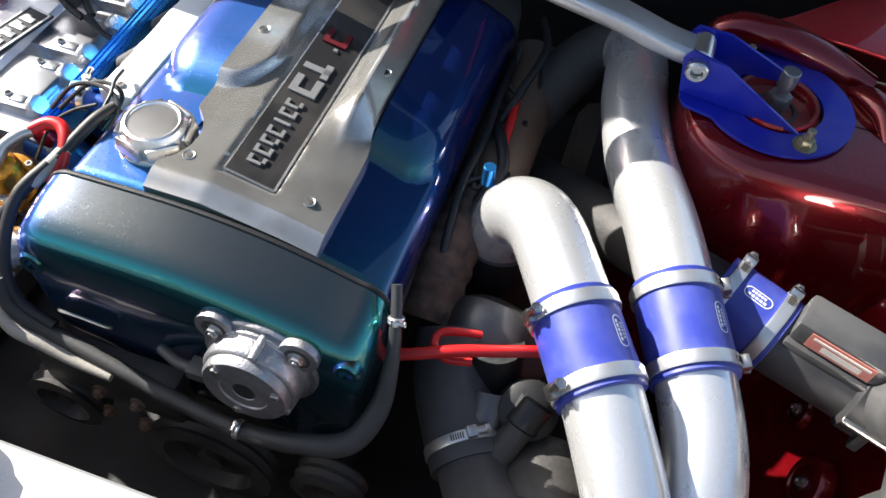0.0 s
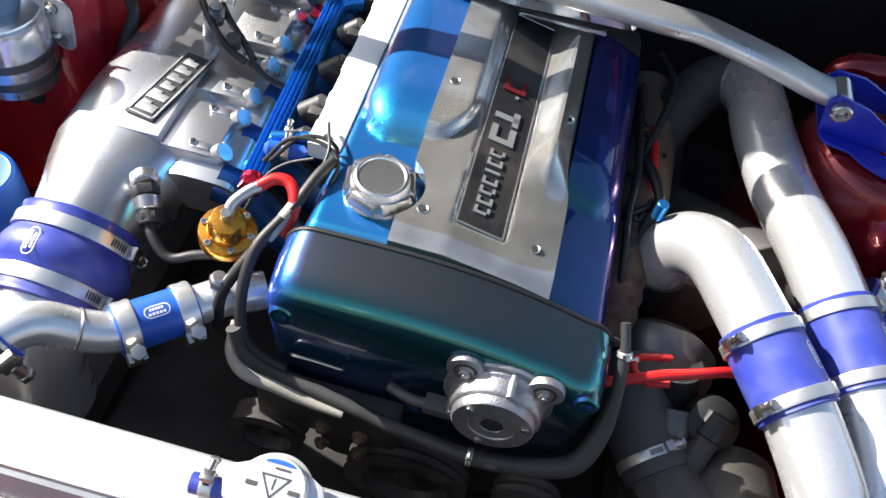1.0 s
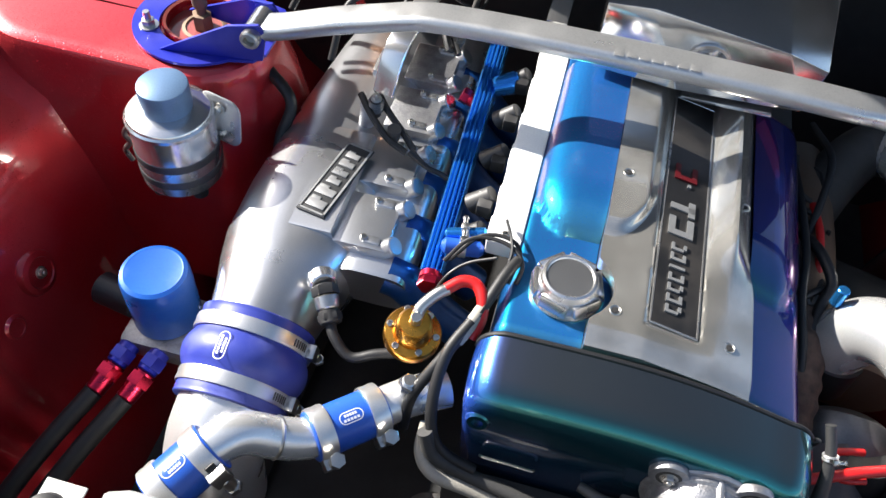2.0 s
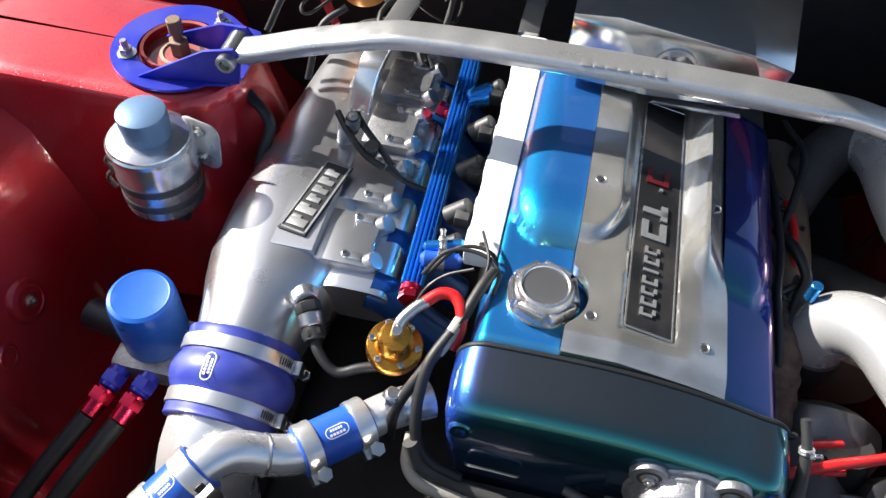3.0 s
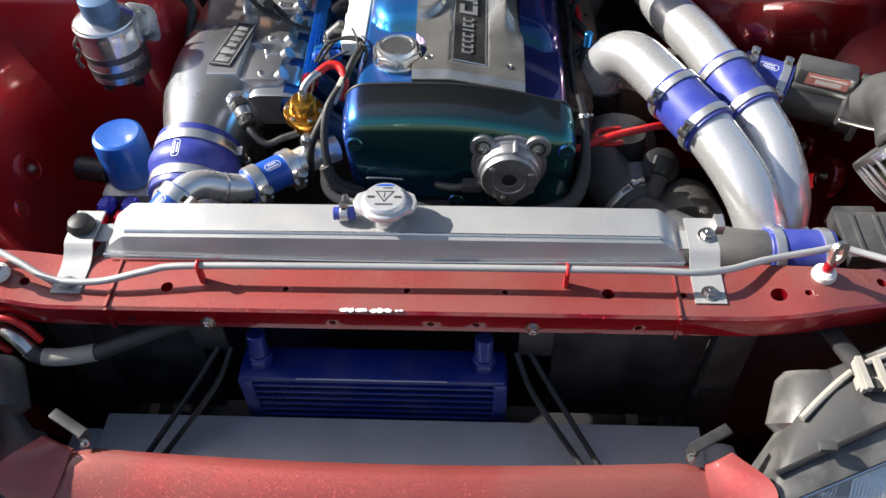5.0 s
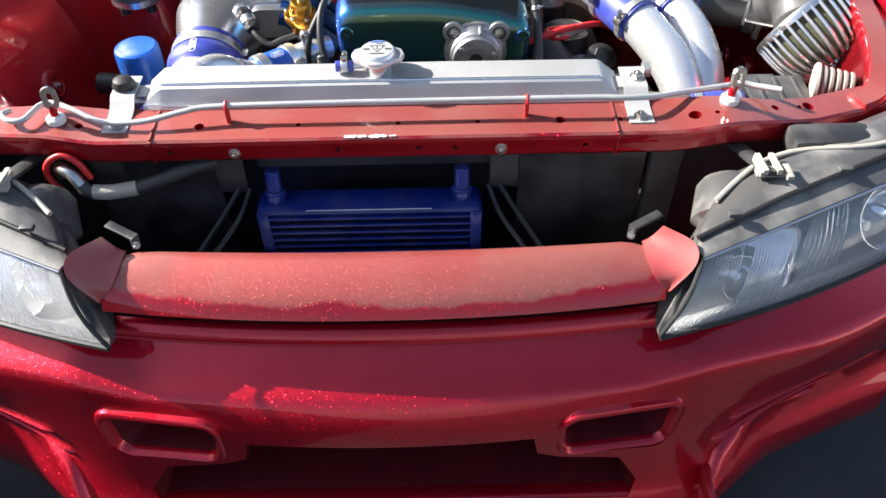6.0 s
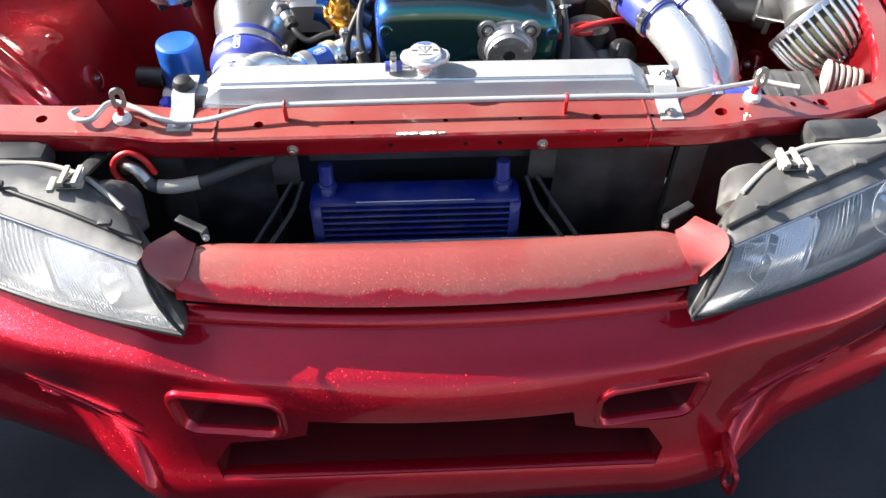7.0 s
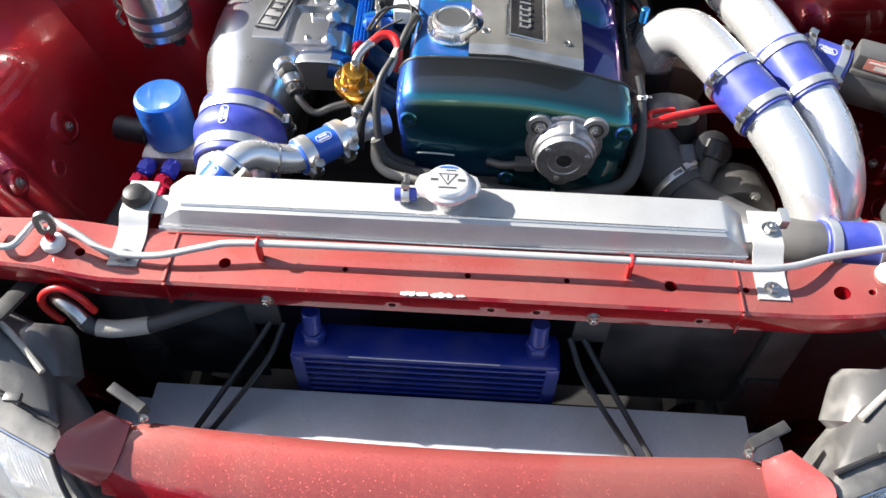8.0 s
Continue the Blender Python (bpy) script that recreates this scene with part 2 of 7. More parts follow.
REFLECTOR = mat("lamp_reflector", (0.95, 0.955, 0.96), 0.10, 0.95, rvar=0.3, bump=0.02)
MESH_DARK = mat("dark_mesh", (0.01, 0.01, 0.01), 0.6)
CHIP = mat("bare_primer", (0.78, 0.77, 0.74), 0.5)
ASPHALT = mat("asphalt", (0.050, 0.051, 0.056), 0.9, spec=0.15, col2=(0.030, 0.031, 0.034), grain=160, cloud=3, bump=1.0)
CONCRETE = mat("pale_concrete", (0.46, 0.45, 0.43), 0.85, spec=0.2, col2=(0.36, 0.355, 0.345), grain=60, cloud=1.2, bump=0.4)


def lens_mat(name):
    """Clear glass that bends the light at its ribs; a pale film paints in dust and bright reflections."""
    m = bpy.data.materials.new(name)
    m.use_nodes = True
    N, L = m.node_tree.nodes, m.node_tree.links
    N.clear()
    clear, film = N.new("ShaderNodeBsdfGlass"), N.new("ShaderNodeBsdfDiffuse")
    clear.inputs["Color"].default_value = (0.985, 0.99, 1.0, 1)
    clear.inputs["Roughness"].default_value = 0.02
    clear.inputs["IOR"].default_value = 1.46
    film.inputs[0].default_value = (0.85, 0.86, 0.86, 1)
    nz = N.new("ShaderNodeTexNoise")
    nz.inputs["Scale"].default_value = 30
    mr = N.new("ShaderNodeMapRange")
    mr.inputs["To Min"].default_value, mr.inputs["To Max"].default_value = 0.08, 0.15
    a, out = N.new("ShaderNodeMixShader"), N.new("ShaderNodeOutputMaterial")
    L.new(nz.outputs[0], mr.inputs[0])
    L.new(mr.outputs[0], a.inputs[0])
    L.new(clear.outputs[0], a.inputs[1])
    L.new(film.outputs[0], a.inputs[2])
    L.new(a.outputs[0], out.inputs[0])
    return m


LENS = lens_mat("ribbed_lens_glass")


# ---- mesh tools ----
def V(*a):
    return Vector(a)


def thing(name, at, label, category, group="", kind=""):
    ob = new(name)
    ob.empty_display_size = 0.02
    ob.location = at
    return tagged(ob, label, category, group, kind)


def base_of(ob):
    p = Vector(ob.location)
    while ob.parent:
        ob = ob.parent
        p += ob.location
    return p


def part(name, bm, material, parent=None, label="", sharp=38):
    me = bpy.data.meshes.new(name)
    bmesh.ops.recalc_face_normals(bm, faces=bm.faces)
    bm.to_mesh(me)
    bm.free()
    me.polygons.foreach_set("use_smooth", [True] * len(me.polygons))
    me.set_sharp_from_angle(angle=radians(sharp))
    me.materials.append(material)
    ob = new(name, me)
    if parent:
        me.transform(Matrix.Translation(-base_of(parent)))
        ob.parent = parent
    if label:
        ob["label"] = label
    return ob


def solo(name, bm, material, label, category, group="", kind="", sharp=38):
    return tagged(part(name, bm, material, None, "", sharp), label, category, group, kind)


def axis_m(p, d, up=(0, 0, 1)):
    """A turn and place that lays local z along d."""
    z = Vector(d).normalized()
    u = Vector(up)
    if abs(z.dot(u.normalized())) > 0.98:
        u = Vector((0, 1, 0))
    x = u.cross(z).normalized()
    y = z.cross(x)
    return Matrix(((x.x, y.x, z.x, p[0]), (x.y, y.y, z.y, p[1]), (x.z, y.z, z.z, p[2]), (0, 0, 0, 1)))


def skin(bm, rings, closed=True, caps=True):
    vs = [[bm.verts.new(p) for p in r] for r in rings]
    n = len(vs[0])
    for a, b in zip(vs, vs[1:]):
        for i in range(n if closed else n - 1):
            j = (i + 1) % n
            bm.faces.new((a[i], a[j], b[j], b[i]))
    if caps and closed:
        bm.faces.new(vs[0][::-1])
        bm.faces.new(vs[-1])
    return bm


def lathe(bm, prof, m, seg=28, caps=True):
    """prof: (radius, height) pairs round local z of m."""
    rings = [[m @ V(r * math.cos(2 * math.pi * i / seg), r * math.sin(2 * math.pi * i / seg), h) for i in range(seg)] for r, h in prof]
    return skin(bm, rings, True, caps)


def rod(bm, p0, p1, r, r1=None, seg=20, bev=0.12):
    p0, p1 = Vector(p0), Vector(p1)
    r1 = r if r1 is None else r1
    h = (p1 - p0).length
    c = min(r, r1) * bev
    return lathe(bm, [(r - c, 0), (r, c), (r1, h - c), (r1 - c, h)], axis_m(p0, p1 - p0), seg)


def spline(pts, sub=8):
    pts = [Vector(p) for p in pts]
    P = [2 * pts[0] - pts[1]] + pts + [2 * pts[-1] - pts[-2]]
    out = []
    for k in range(1, len(P) - 2):
        a, b, c, d = P[k - 1:k + 3]
        for i in range(sub):
            t = i / sub
            out.append(0.5 * (2 * b + (c - a) * t + (2 * a - 5 * b + 4 * c - d) * t * t + (3 * b - a - 3 * c + d) * t ** 3))
    return out + [pts[-1]]


def tube(bm, pts, r, seg=16, sub=8, flat=1.0, caps=True):
    """A round tube along a smooth line; r: one radius or one for each point."""
    line = spline(pts, sub)
    rs = [r] * len(line) if isinstance(r, (int, float)) else [v.x for v in spline([V(q, 0, 0) for q in r], sub)]
    t0 = (line[1] - line[0]).normalized()
    up = V(0, 0, 1) if abs(t0.z) < 0.9 else V(0, 1, 0)
    n = (up - t0 * up.dot(t0)).normalized()
    rings = []
    for i, p in enumerate(line):
        t = (line[min(i + 1, len(line) - 1)] - line[max(i - 1, 0)]).normalized()
        n = (n - t * n.dot(t)).normalized()
        b = t.cross(n)
        rings.append([p + rs[i] * (math.cos(2 * math.pi * k / seg) * b + flat * math.sin(2 * math.pi * k / seg) * n) for k in range(seg)])
    return skin(bm, rings, True, caps)


def join(bm, tmp, m=None):
    me = bpy.data.meshes.new("tmp")
    if m is not None:
        tmp.transform(m)
    tmp.to_mesh(me)
    tmp.free()
    bm.from_mesh(me)
    bpy.data.meshes.remove(me)
    return bm


def box(bm, c, s, bev=0.002, m=None, seg=2):
    t = bmesh.new()
    bmesh.ops.create_cube(t, size=1)
    t.transform(Matrix.Diagonal((*s, 1)))
    if bev:
        bmesh.ops.bevel(t, geom=t.edges[:], offset=min(bev, min(s) * 0.45), segments=seg, affect="EDGES", profile=0.6)
    return join(bm, t, (m if m is not None else Matrix()) @ Matrix.Translation(c) if m is None else m @ Matrix.Translation(c))


def plate(bm, poly, h, m, bev=0.0015, seg=2):
    """A flat outline (x, y) in the plane of m, h thick along its z."""
    t = bmesh.new()
    f = t.faces.new([t.verts.new((x, y, 0)) for x, y in poly])
    e = bmesh.ops.extrude_face_region(t, geom=[f])
    bmesh.ops.translate(t, vec=(0, 0, h), verts=[v for v in e["geom"] if isinstance(v, bmesh.types.BMVert)])
    bmesh.ops.recalc_face_normals(t, faces=t.faces)
    if bev:
        caps = [f for f in t.faces if abs(f.normal.z) > 0.9]
        edges = list({e for f in caps for e in f.edges})
        bmesh.ops.bevel(t, geom=edges, offset=bev, segments=seg, affect="EDGES", profile=0.6)
    return join(bm, t, m)


def rrect(w, h, r, n=5):
    out = []
    for cx, cy, a0 in ((w / 2 - r, h / 2 - r, 0), (-w / 2 + r, h / 2 - r, 90), (-w / 2 + r, -h / 2 + r, 180), (w / 2 - r, -h / 2 + r, 270)):
        for i in range(n + 1):
            a = radians(a0 + 90 * i / n)
            out.append((cx + r * math.cos(a), cy + r * math.sin(a)))
    return out


def ngon(r, n, turn=0.0):
    return [(r * math.cos(2 * math.pi * i / n + turn), r * math.sin(2 * math.pi * i / n + turn)) for i in range(n)]


def hexbolt(bm, p, d, r=0.007, h=0.006, washer=True):
    m = axis_m(p, d)
    if washer:
        lathe(bm, [(r * 1.0, -0.001), (r * 1.45, -0.001), (r * 1.45, r * 0.2), (r, r * 0.25)], m, 20)
    plate(bm, ngon(r, 6), h, m @ Matrix.Translation((0, 0, r * 0.15)), r * 0.15)
    lathe(bm, [(r * 0.45, h), (r * 0.45, h + r * 0.35), (r * 0.35, h + r * 0.45)], m, 12)
    return bm


def capscrew(bm, p, d, r=0.008, h=0.009):
    m = axis_m(p, d)
    lathe(bm, [(r * 0.9, -0.002), (r, 0), (r, h - r * 0.15), (r * 0.85, h), (r * 0.55, h), (r * 0.5, h - r * 0.6)], m, 20)
    return bm


def carve(bm, *cutters):
    """Cuts closed solids out of a closed solid."""
    obs = []
    for k, b in enumerate((bm, *cutters)):
        me = bpy.data.meshes.new("tmp")
        bmesh.ops.recalc_face_normals(b, faces=b.faces)
        b.to_mesh(me)
        b.free()
        obs.append(new("tmp", me))
    for c in obs[1:]:
        md = obs[0].modifiers.new("cut", "BOOLEAN")
        md.operation, md.object, md.solver = "DIFFERENCE", c, "EXACT"
    dg = bpy.context.evaluated_depsgraph_get()
    me = bpy.data.meshes.new_from_object(obs[0].evaluated_get(dg))
    out = bmesh.new()
    out.from_mesh(me)
    for o in obs:
        d = o.data
        bpy.data.objects.remove(o)
        bpy.data.meshes.remove(d)
    bpy.data.meshes.remove(me)
    return out


def B():
    return bmesh.new()


def clamp_ring(parent, p, d, r, w=0.013, at=(0, 0, 1), wingnut=False):
    """A stainless band round a hose at p along d, its worm screw on the side 'at'."""
    m = axis_m(p, d)
    band = part("band_clamp", lathe(B(), [(r, -w / 2), (r + 0.0012, -w / 2), (r + 0.0018, -w * 0.3), (r + 0.0012, 0), (r + 0.0018, w * 0.3), (r + 0.0012, w / 2), (r, w / 2)], m, 40), CLAMP, parent, "stainless steel band clamp")
    z = Vector(d).normalized()
    out = Vector(at)
    out = (out - z * out.dot(z)).normalized()
    side = z.cross(out)
    hm = Matrix(((side.x, z.x, out.x, 0), (side.y, z.y, out.y, 0), (side.z, z.z, out.z, 0), (0, 0, 0, 1)))
    hm.translation = Vector(p) + out * (r + 0.005)
    s = w / 0.013
    bm = B()
    box(bm, (0, 0, 0), (0.013 * s, 0.014 * s, 0.009 * s), 0.002, hm)
    part("screw_housing", bm, STEEL, band)
    bm = B()
    q = Vector(p) + out * (r + 0.006)
    rod(bm, q - side * 0.018 * s, q - side * 0.004 * s, 0.0045 * s)
    plate(bm, ngon(0.006 * s, 6), 0.005 * s, axis_m(q - side * 0.021 * s, side), 0.0008)
    part("clamp_screw", bm, STEEL, band)
    bm = B()
    for k in range(6):
        c = out * math.cos(0.2 + k * 0.055) + side * math.sin(0.2 + k * 0.055)
        tm = hm.copy()
        tm.translation = Vector(p) + c * (r + 0.0018)
        box(bm, (0, 0, 0), (0.0012, w * 0.55, 0.0012), 0, tm)
    part("worm_slots", bm, GRIME, band)
    return band


def coupler(name, p0, p1, r, label, material=SILICONE, at=(0, 0, 1), bulge=0.0, r1=None, logo=None, group="", w=0.013, inset=0.012):
    """A silicone sleeve between p0 and p1 with two band clamps and a pale printed oval."""
    p0, p1 = Vector(p0), Vector(p1)
    d = p1 - p0
    h = d.length
    r1 = r if r1 is None else r1
    t = thing(name, (p0 + p1) / 2, label, "hose coupler", group)
    prof = [(r - 0.004, -0.0005), (r - 0.0005, -0.0005), (r + 0.0005, 0.0008), (r, 0.003)]
    for k in range(1, 20):
        f = k / 20
        hump = bulge * max(0.0, math.sin(math.pi * min(1, max(0, (f - 0.29) / 0.42)))) ** 0.8
        prof.append((r + (r1 - r) * f + hump, h * f))
    prof += [(r1, h - 0.003), (r1 + 0.0005, h - 0.0008), (r1 - 0.0005, h + 0.0005), (r1 - 0.004, h + 0.0005)]
    part("sleeve", lathe(B(), prof, axis_m(p0, d), 44), material, t)
    u = d.normalized()
    clamp_ring(t, p0 + u * inset, d, r + 0.0012, w, at)
    clamp_ring(t, p1 - u * inset, d, r1 + 0.0012, w, at)
    if logo is not None:
        for c, lo in ((0.5, logo),):
            out = Vector(lo)
            out = (out - u * out.dot(u)).normalized()
            side = u.cross(out)
            rr = r + (r1 - r) * c + bulge + 0.0003
            bm = B()
            hw, hh = min(0.016, r * 0.5), 0.0065
            # an outlined oval with two plain bars in it, wrapped on the sleeve
            def pt(a, b, lift=0.0):
                ang = b / rr
                return p0 + u * (h * c + a) + (out * math.cos(ang) + side * math.sin(ang)) * (rr + lift)
            ringa = rrect(2 * hw, 2 * hh, hh * 0.98, 5)
            ringb = rrect(2 * hw - 0.0022, 2 * hh - 0.0022, hh * 0.98 - 0.0011, 5)
            va = [bm.verts.new(pt(*q)) for q in ringa]
            vb = [bm.verts.new(pt(*q)) for q in ringb]
            for i in range(len(va)):
                j = (i + 1) % len(va)
                bm.faces.new((va[i], va[j], vb[j], vb[i]))
            for bb, ww in ((0.0024, 0.7), (-0.0024, 0.55)):
                for i in range(5):
                    a0 = (-1 + 0.4 * i) * hw * ww
                    a1 = a0 + 0.3 * hw * ww
                    bm.faces.new([bm.verts.new(pt(a, b)) for a, b in ((a0, bb - 0.0014), (a1, bb - 0.0014), (a1, bb + 0.0014), (a0, bb + 0.0014))])
            part("printed_oval", bm, LOGO, t, "pale printed oval mark")
    return t


# ---- ground ----
bm = B()
bmesh.ops.create_grid(bm, x_segments=60, y_segments=60, size=1)
for v in bm.verts:
    # fine near the car, stretched to the horizon
    v.co.x = math.copysign(abs(v.co.x) ** 4 * 1500 + abs(v.co.x) * 3, v.co.x)
    v.co.y = math.copysign(abs(v.co.y) ** 4 * 1500 + abs(v.co.y) * 3, v.co.y)
solo("ground", bm, ASPHALT, "dark worn asphalt ground under the car", "ground", kind="structure")

# added out of view: two walls bounce light, the west one shades ground
for name, c, size in (("bounce_wall_south", (0, -9.0, 1.1), (22.0, 0.2, 2.2)), ("bounce_wall_east", (10.9, 0.0, 1.1), (0.2, 17.8, 2.2)), ("shade_wall_west", (-2.3, 0.0, 0.655), (0.2, 17.8, 1.31))):
    solo(name, box(B(), c, size, 0.01), CONCRETE, "plain unseen wall added for reflections and shade", "wall", kind="structure")

# ---- car body: radiator support, aprons, towers, firewall ----
body = thing("car_body", (0, 0.8, 0.4), "candy red painted front body shell of a car, bonnet raised", "car body")


def support_y(x):
    return 0.258 + (0.30 * max(0, x - 0.50) if x > 0 else 0.07 * max(0, -x - 0.42))


# cross member: a folded sheet section with front flange, swept across
rings = []
for i in range(61):
    x = -0.80 + 1.6 * i / 60
    y0 = support_y(x)
    dz = 0.010 * min(1, max(0, (abs(x) - 0.44) / 0.06)) - (0.030 * min(1, max(0, (x - 0.52) / 0.14)) if x > 0 else 0)
    w = 0.082 - (0.026 if x > 0 else 0.014) * min(1, max(0, (abs(x) - 0.46) / 0.12))
    prof = ((0.004, -0.040), (0.0, -0.034), (-0.001, -0.012), (0.0005, -0.0035), (0.004, 0.0), (0.05, 0.0015), (w, 0.001), (w + 0.004, -0.004), (w + 0.004, -0.036), (w, -0.040))
    rings.append([V(x, y0 + a, 0.732 + dz + b) for a, b in prof])
bm = skin(B(), rings)
cuts = []
for hx, hr in ((-0.279, 0.0075), (0.265, 0.0075), (0.467, 0.0095), (-0.46, 0.006), (0.02, 0.004), (-0.13, 0.0035), (0.14, 0.0035), (0.66, 0.009), (-0.62, 0.009), (0.355, 0.004), (0.50, 0.004), (0.60, 0.006), (0.645, 0.004)):
    cuts.append(rod(B(), (hx, support_y(hx) + 0.034, 0.69 if hx > 0.55 else 0.715), (hx, support_y(hx) + 0.034, 0.76), hr))
for hx in (-0.07, 0.05, 0.105, 0.30, -0.32):
    cuts.append(rod(B(), (hx, support_y(hx) - 0.01, 0.712), (hx, support_y(hx) + 0.02, 0.712), 0.0045))
bm = carve(bm, *cuts)
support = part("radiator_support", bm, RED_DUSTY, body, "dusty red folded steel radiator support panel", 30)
for sx in (-1, 1):
    bm = B()
    box(bm, (sx * 0.347, 0.297, 0.7335), (0.004, 0.075, 0.004), 0.0015)
    box(bm, (sx * 0.347, 0.2575, 0.712), (0.004, 0.004, 0.040), 0.0015)
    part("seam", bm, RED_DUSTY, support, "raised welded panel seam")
for hx in (-0.225, 0.174):
    part("panel_bolt", hexbolt(B(), (hx, support_y(hx) - 0.0005, 0.708), (0, -1, 0.1), 0.0065), STEEL, support)
random.seed(5)
for k in range(9):
    cx = -0.055 + 0.009 * k + random.uniform(-0.003, 0.003)
    bm = plate(B(), [(x * random.uniform(0.6, 1.1), y * random.uniform(0.6, 1.2)) for x, y in ngon(0.0065 if k < 7 else 0.003, 7)], 0.0006, Matrix.Translation((cx, 0.2617, 0.7325)) @ Matrix.Rotation(radians(14), 4, "X") @ Matrix.Diagonal((1, 0.5, 1, 1)), 0)
    part("paint_chip", bm, CHIP, support, "bare chipped patch in the paint")
for sx in (-1, 1):
    # corner rails where the support turns back along the wings
    bm = B()
    line = spline([V(sx * 0.74, 0.350 if sx > 0 else 0.325, 0.715 if sx > 0 else 0.738), V(sx * 0.772, 0.365, 0.722 if sx > 0 else 0.742), V(sx * 0.795, 0.41, 0.735 if sx > 0 else 0.747), V(sx * 0.812, 0.50, 0.751), V(sx * 0.828, 0.65, 0.754), V(sx * 0.835, 0.85, 0.756)], 6)
    rings = []
    for q, p in enumerate(line):
        tg = (line[min(q + 1, len(line) - 1)] - line[max(0, q - 1)]).normalized()
        sd = V(tg.y, -tg.x, 0).normalized()
        rings.append([p + sd * a + V(0, 0, b) for a, b in ((-0.020, -0.02), (-0.020, 0.0), (-0.017, 0.004), (0.017, 0.004), (0.020, 0.0), (0.020, -0.02))])
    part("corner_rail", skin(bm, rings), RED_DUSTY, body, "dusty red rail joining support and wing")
# vertical panels that hang from the support
for sx in (-1, 1):
    bm = B()
    box(bm, (sx * 0.44, 0.30, 0.55), (0.05, 0.02, 0.30), 0.004)
    box(bm, (sx * 0.60, 0.345, 0.485), (0.32, 0.012, 0.43), 0.004)
    # near-black colour stands in for the shade behind the headlights
    part("side_support", bm, GRIME, body, "side panel under the support, shade in its black colour")

# aprons with the tray of the bay
for sx in (-1, 1):
    rings = []
    for i in range(151):
        y = 0.30 + 1.2 * i / 150
        bulge = 0.05 * math.exp(-((y - 1.02) / 0.2) ** 2)
        prof = ((0.54, 0.28), (0.61, 0.34), (0.675 - bulge, 0.44), (0.705 - bulge, 0.53), (0.735 - bulge, 0.60), (0.775 - bulge, 0.672), (0.808, 0.722), (0.815, 0.742), (0.835, 0.748), (0.865, 0.744))
        wav = 0.003 * math.sin(y * 31) * math.exp(-((y - 0.55) / 0.3) ** 2) + 0.0042 * math.sin(y * 128) * min(1, max(0, (0.62 - y) / 0.05)) + (0.055 * math.exp(-((y - 0.64) / 0.18) ** 2) if sx > 0 else 0)
        rings.append([V(sx * (a + (wav if k in (2, 3, 4) else 0.5 * wav if k == 5 else 0)), y, b) for k, (a, b) in enumerate(prof)])
    bm = skin(B(), rings, False, False)
    # right apron takes the shade-darkened red, left the dusty, hazed one
    ap = part("inner_apron", bm, RED_SHADED if sx > 0 else RED_HAZED, body, "glossy red inner wing panel", 60)
    md = ap.modifiers.new("thick", "SOLIDIFY")
    md.thickness = 0.004
    # pressed dimples with bolts
    for (y, z, r) in ((0.714, 0.527, 0.030), (0.64, 0.50, 0.018), (0.82, 0.50, 0.020), (0.55, 0.56, 0.022)):
        m = axis_m((sx * (0.700 + 0.4 * max(0, z - 0.53)), y, z), (-sx, 0, 0.28))
        part("pressed_boss", lathe(B(), [(r * 1.15, -0.012), (r * 1.1, 0.0), (r, 0.004), (r * 0.75, 0.006), (r * 0.7, 0.004), (r * 0.2, 0.004), (r * 0.01, 0.004)], m, 24), RED_SHADED if sx > 0 else RED_HAZED, ap)
        if r > 0.019:
            part("apron_bolt", hexbolt(B(), m @ V(0, 0, 0.004), (-sx, 0, 0.28), 0.006), STEEL, ap)
    # outer wing
    rings = []
    for i in range(30):
        y = 0.16 + 1.4 * i / 29
        o = 0.0 if y > 0.4 else -0.03 * (0.4 - y) / 0.24
        prof = ((0.858, 0.735), (0.868, 0.745), (0.878, 0.742), (0.888, 0.72), (0.895 + o, 0.66), (0.90 + o, 0.55), (0.90 + o, 0.42), (0.89 + o, 0.30))
        rings.append([V(sx * a, y, b + 0.02 * min(1, max(0, (y - 0.3) / 0.5)) * (b > 0.6)) for a, b in prof])
    wing = part("wing", skin(B(), rings, False, False), RED, body, "glossy red front wing panel", 60)
    wing.modifiers.new("thick", "SOLIDIFY").thickness = 0.003

    # strut tower
    rings = []
    ty, hr = (1.022, 0.042) if sx > 0 else (1.010, 0.048)
    for z, grow in ((0.40, 0.055), (0.52, 0.040), (0.62, 0.026), (0.69, 0.013), (0.73, 0.004), (0.743, 0.002), (0.751, -0.003), (0.7555, -0.010), (0.757, -0.02)):
        out = rrect(0.40 + 2 * grow, 0.205 + 2 * grow, 0.096 + grow * 0.5, 12)
        rings.append([V(sx * (0.660 + a), ty + b, z) for a, b in out])
    tw = part("strut_tower", skin(B(), rings[:7], True, False), RED_SHADED if sx > 0 else RED_HAZED, body, "glossy red suspension strut tower", 40)
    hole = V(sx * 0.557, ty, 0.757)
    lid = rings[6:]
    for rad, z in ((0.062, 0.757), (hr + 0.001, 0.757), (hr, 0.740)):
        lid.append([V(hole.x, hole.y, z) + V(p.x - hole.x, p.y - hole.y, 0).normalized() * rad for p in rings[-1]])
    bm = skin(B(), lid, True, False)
    part("tower_top", bm, RED_SHADED if sx > 0 else RED_HAZED, tw, "red top of the strut tower", 40)
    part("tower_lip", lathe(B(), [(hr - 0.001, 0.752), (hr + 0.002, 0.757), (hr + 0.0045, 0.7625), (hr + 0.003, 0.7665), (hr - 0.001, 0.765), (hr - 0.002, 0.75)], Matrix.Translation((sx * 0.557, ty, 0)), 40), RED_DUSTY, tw)
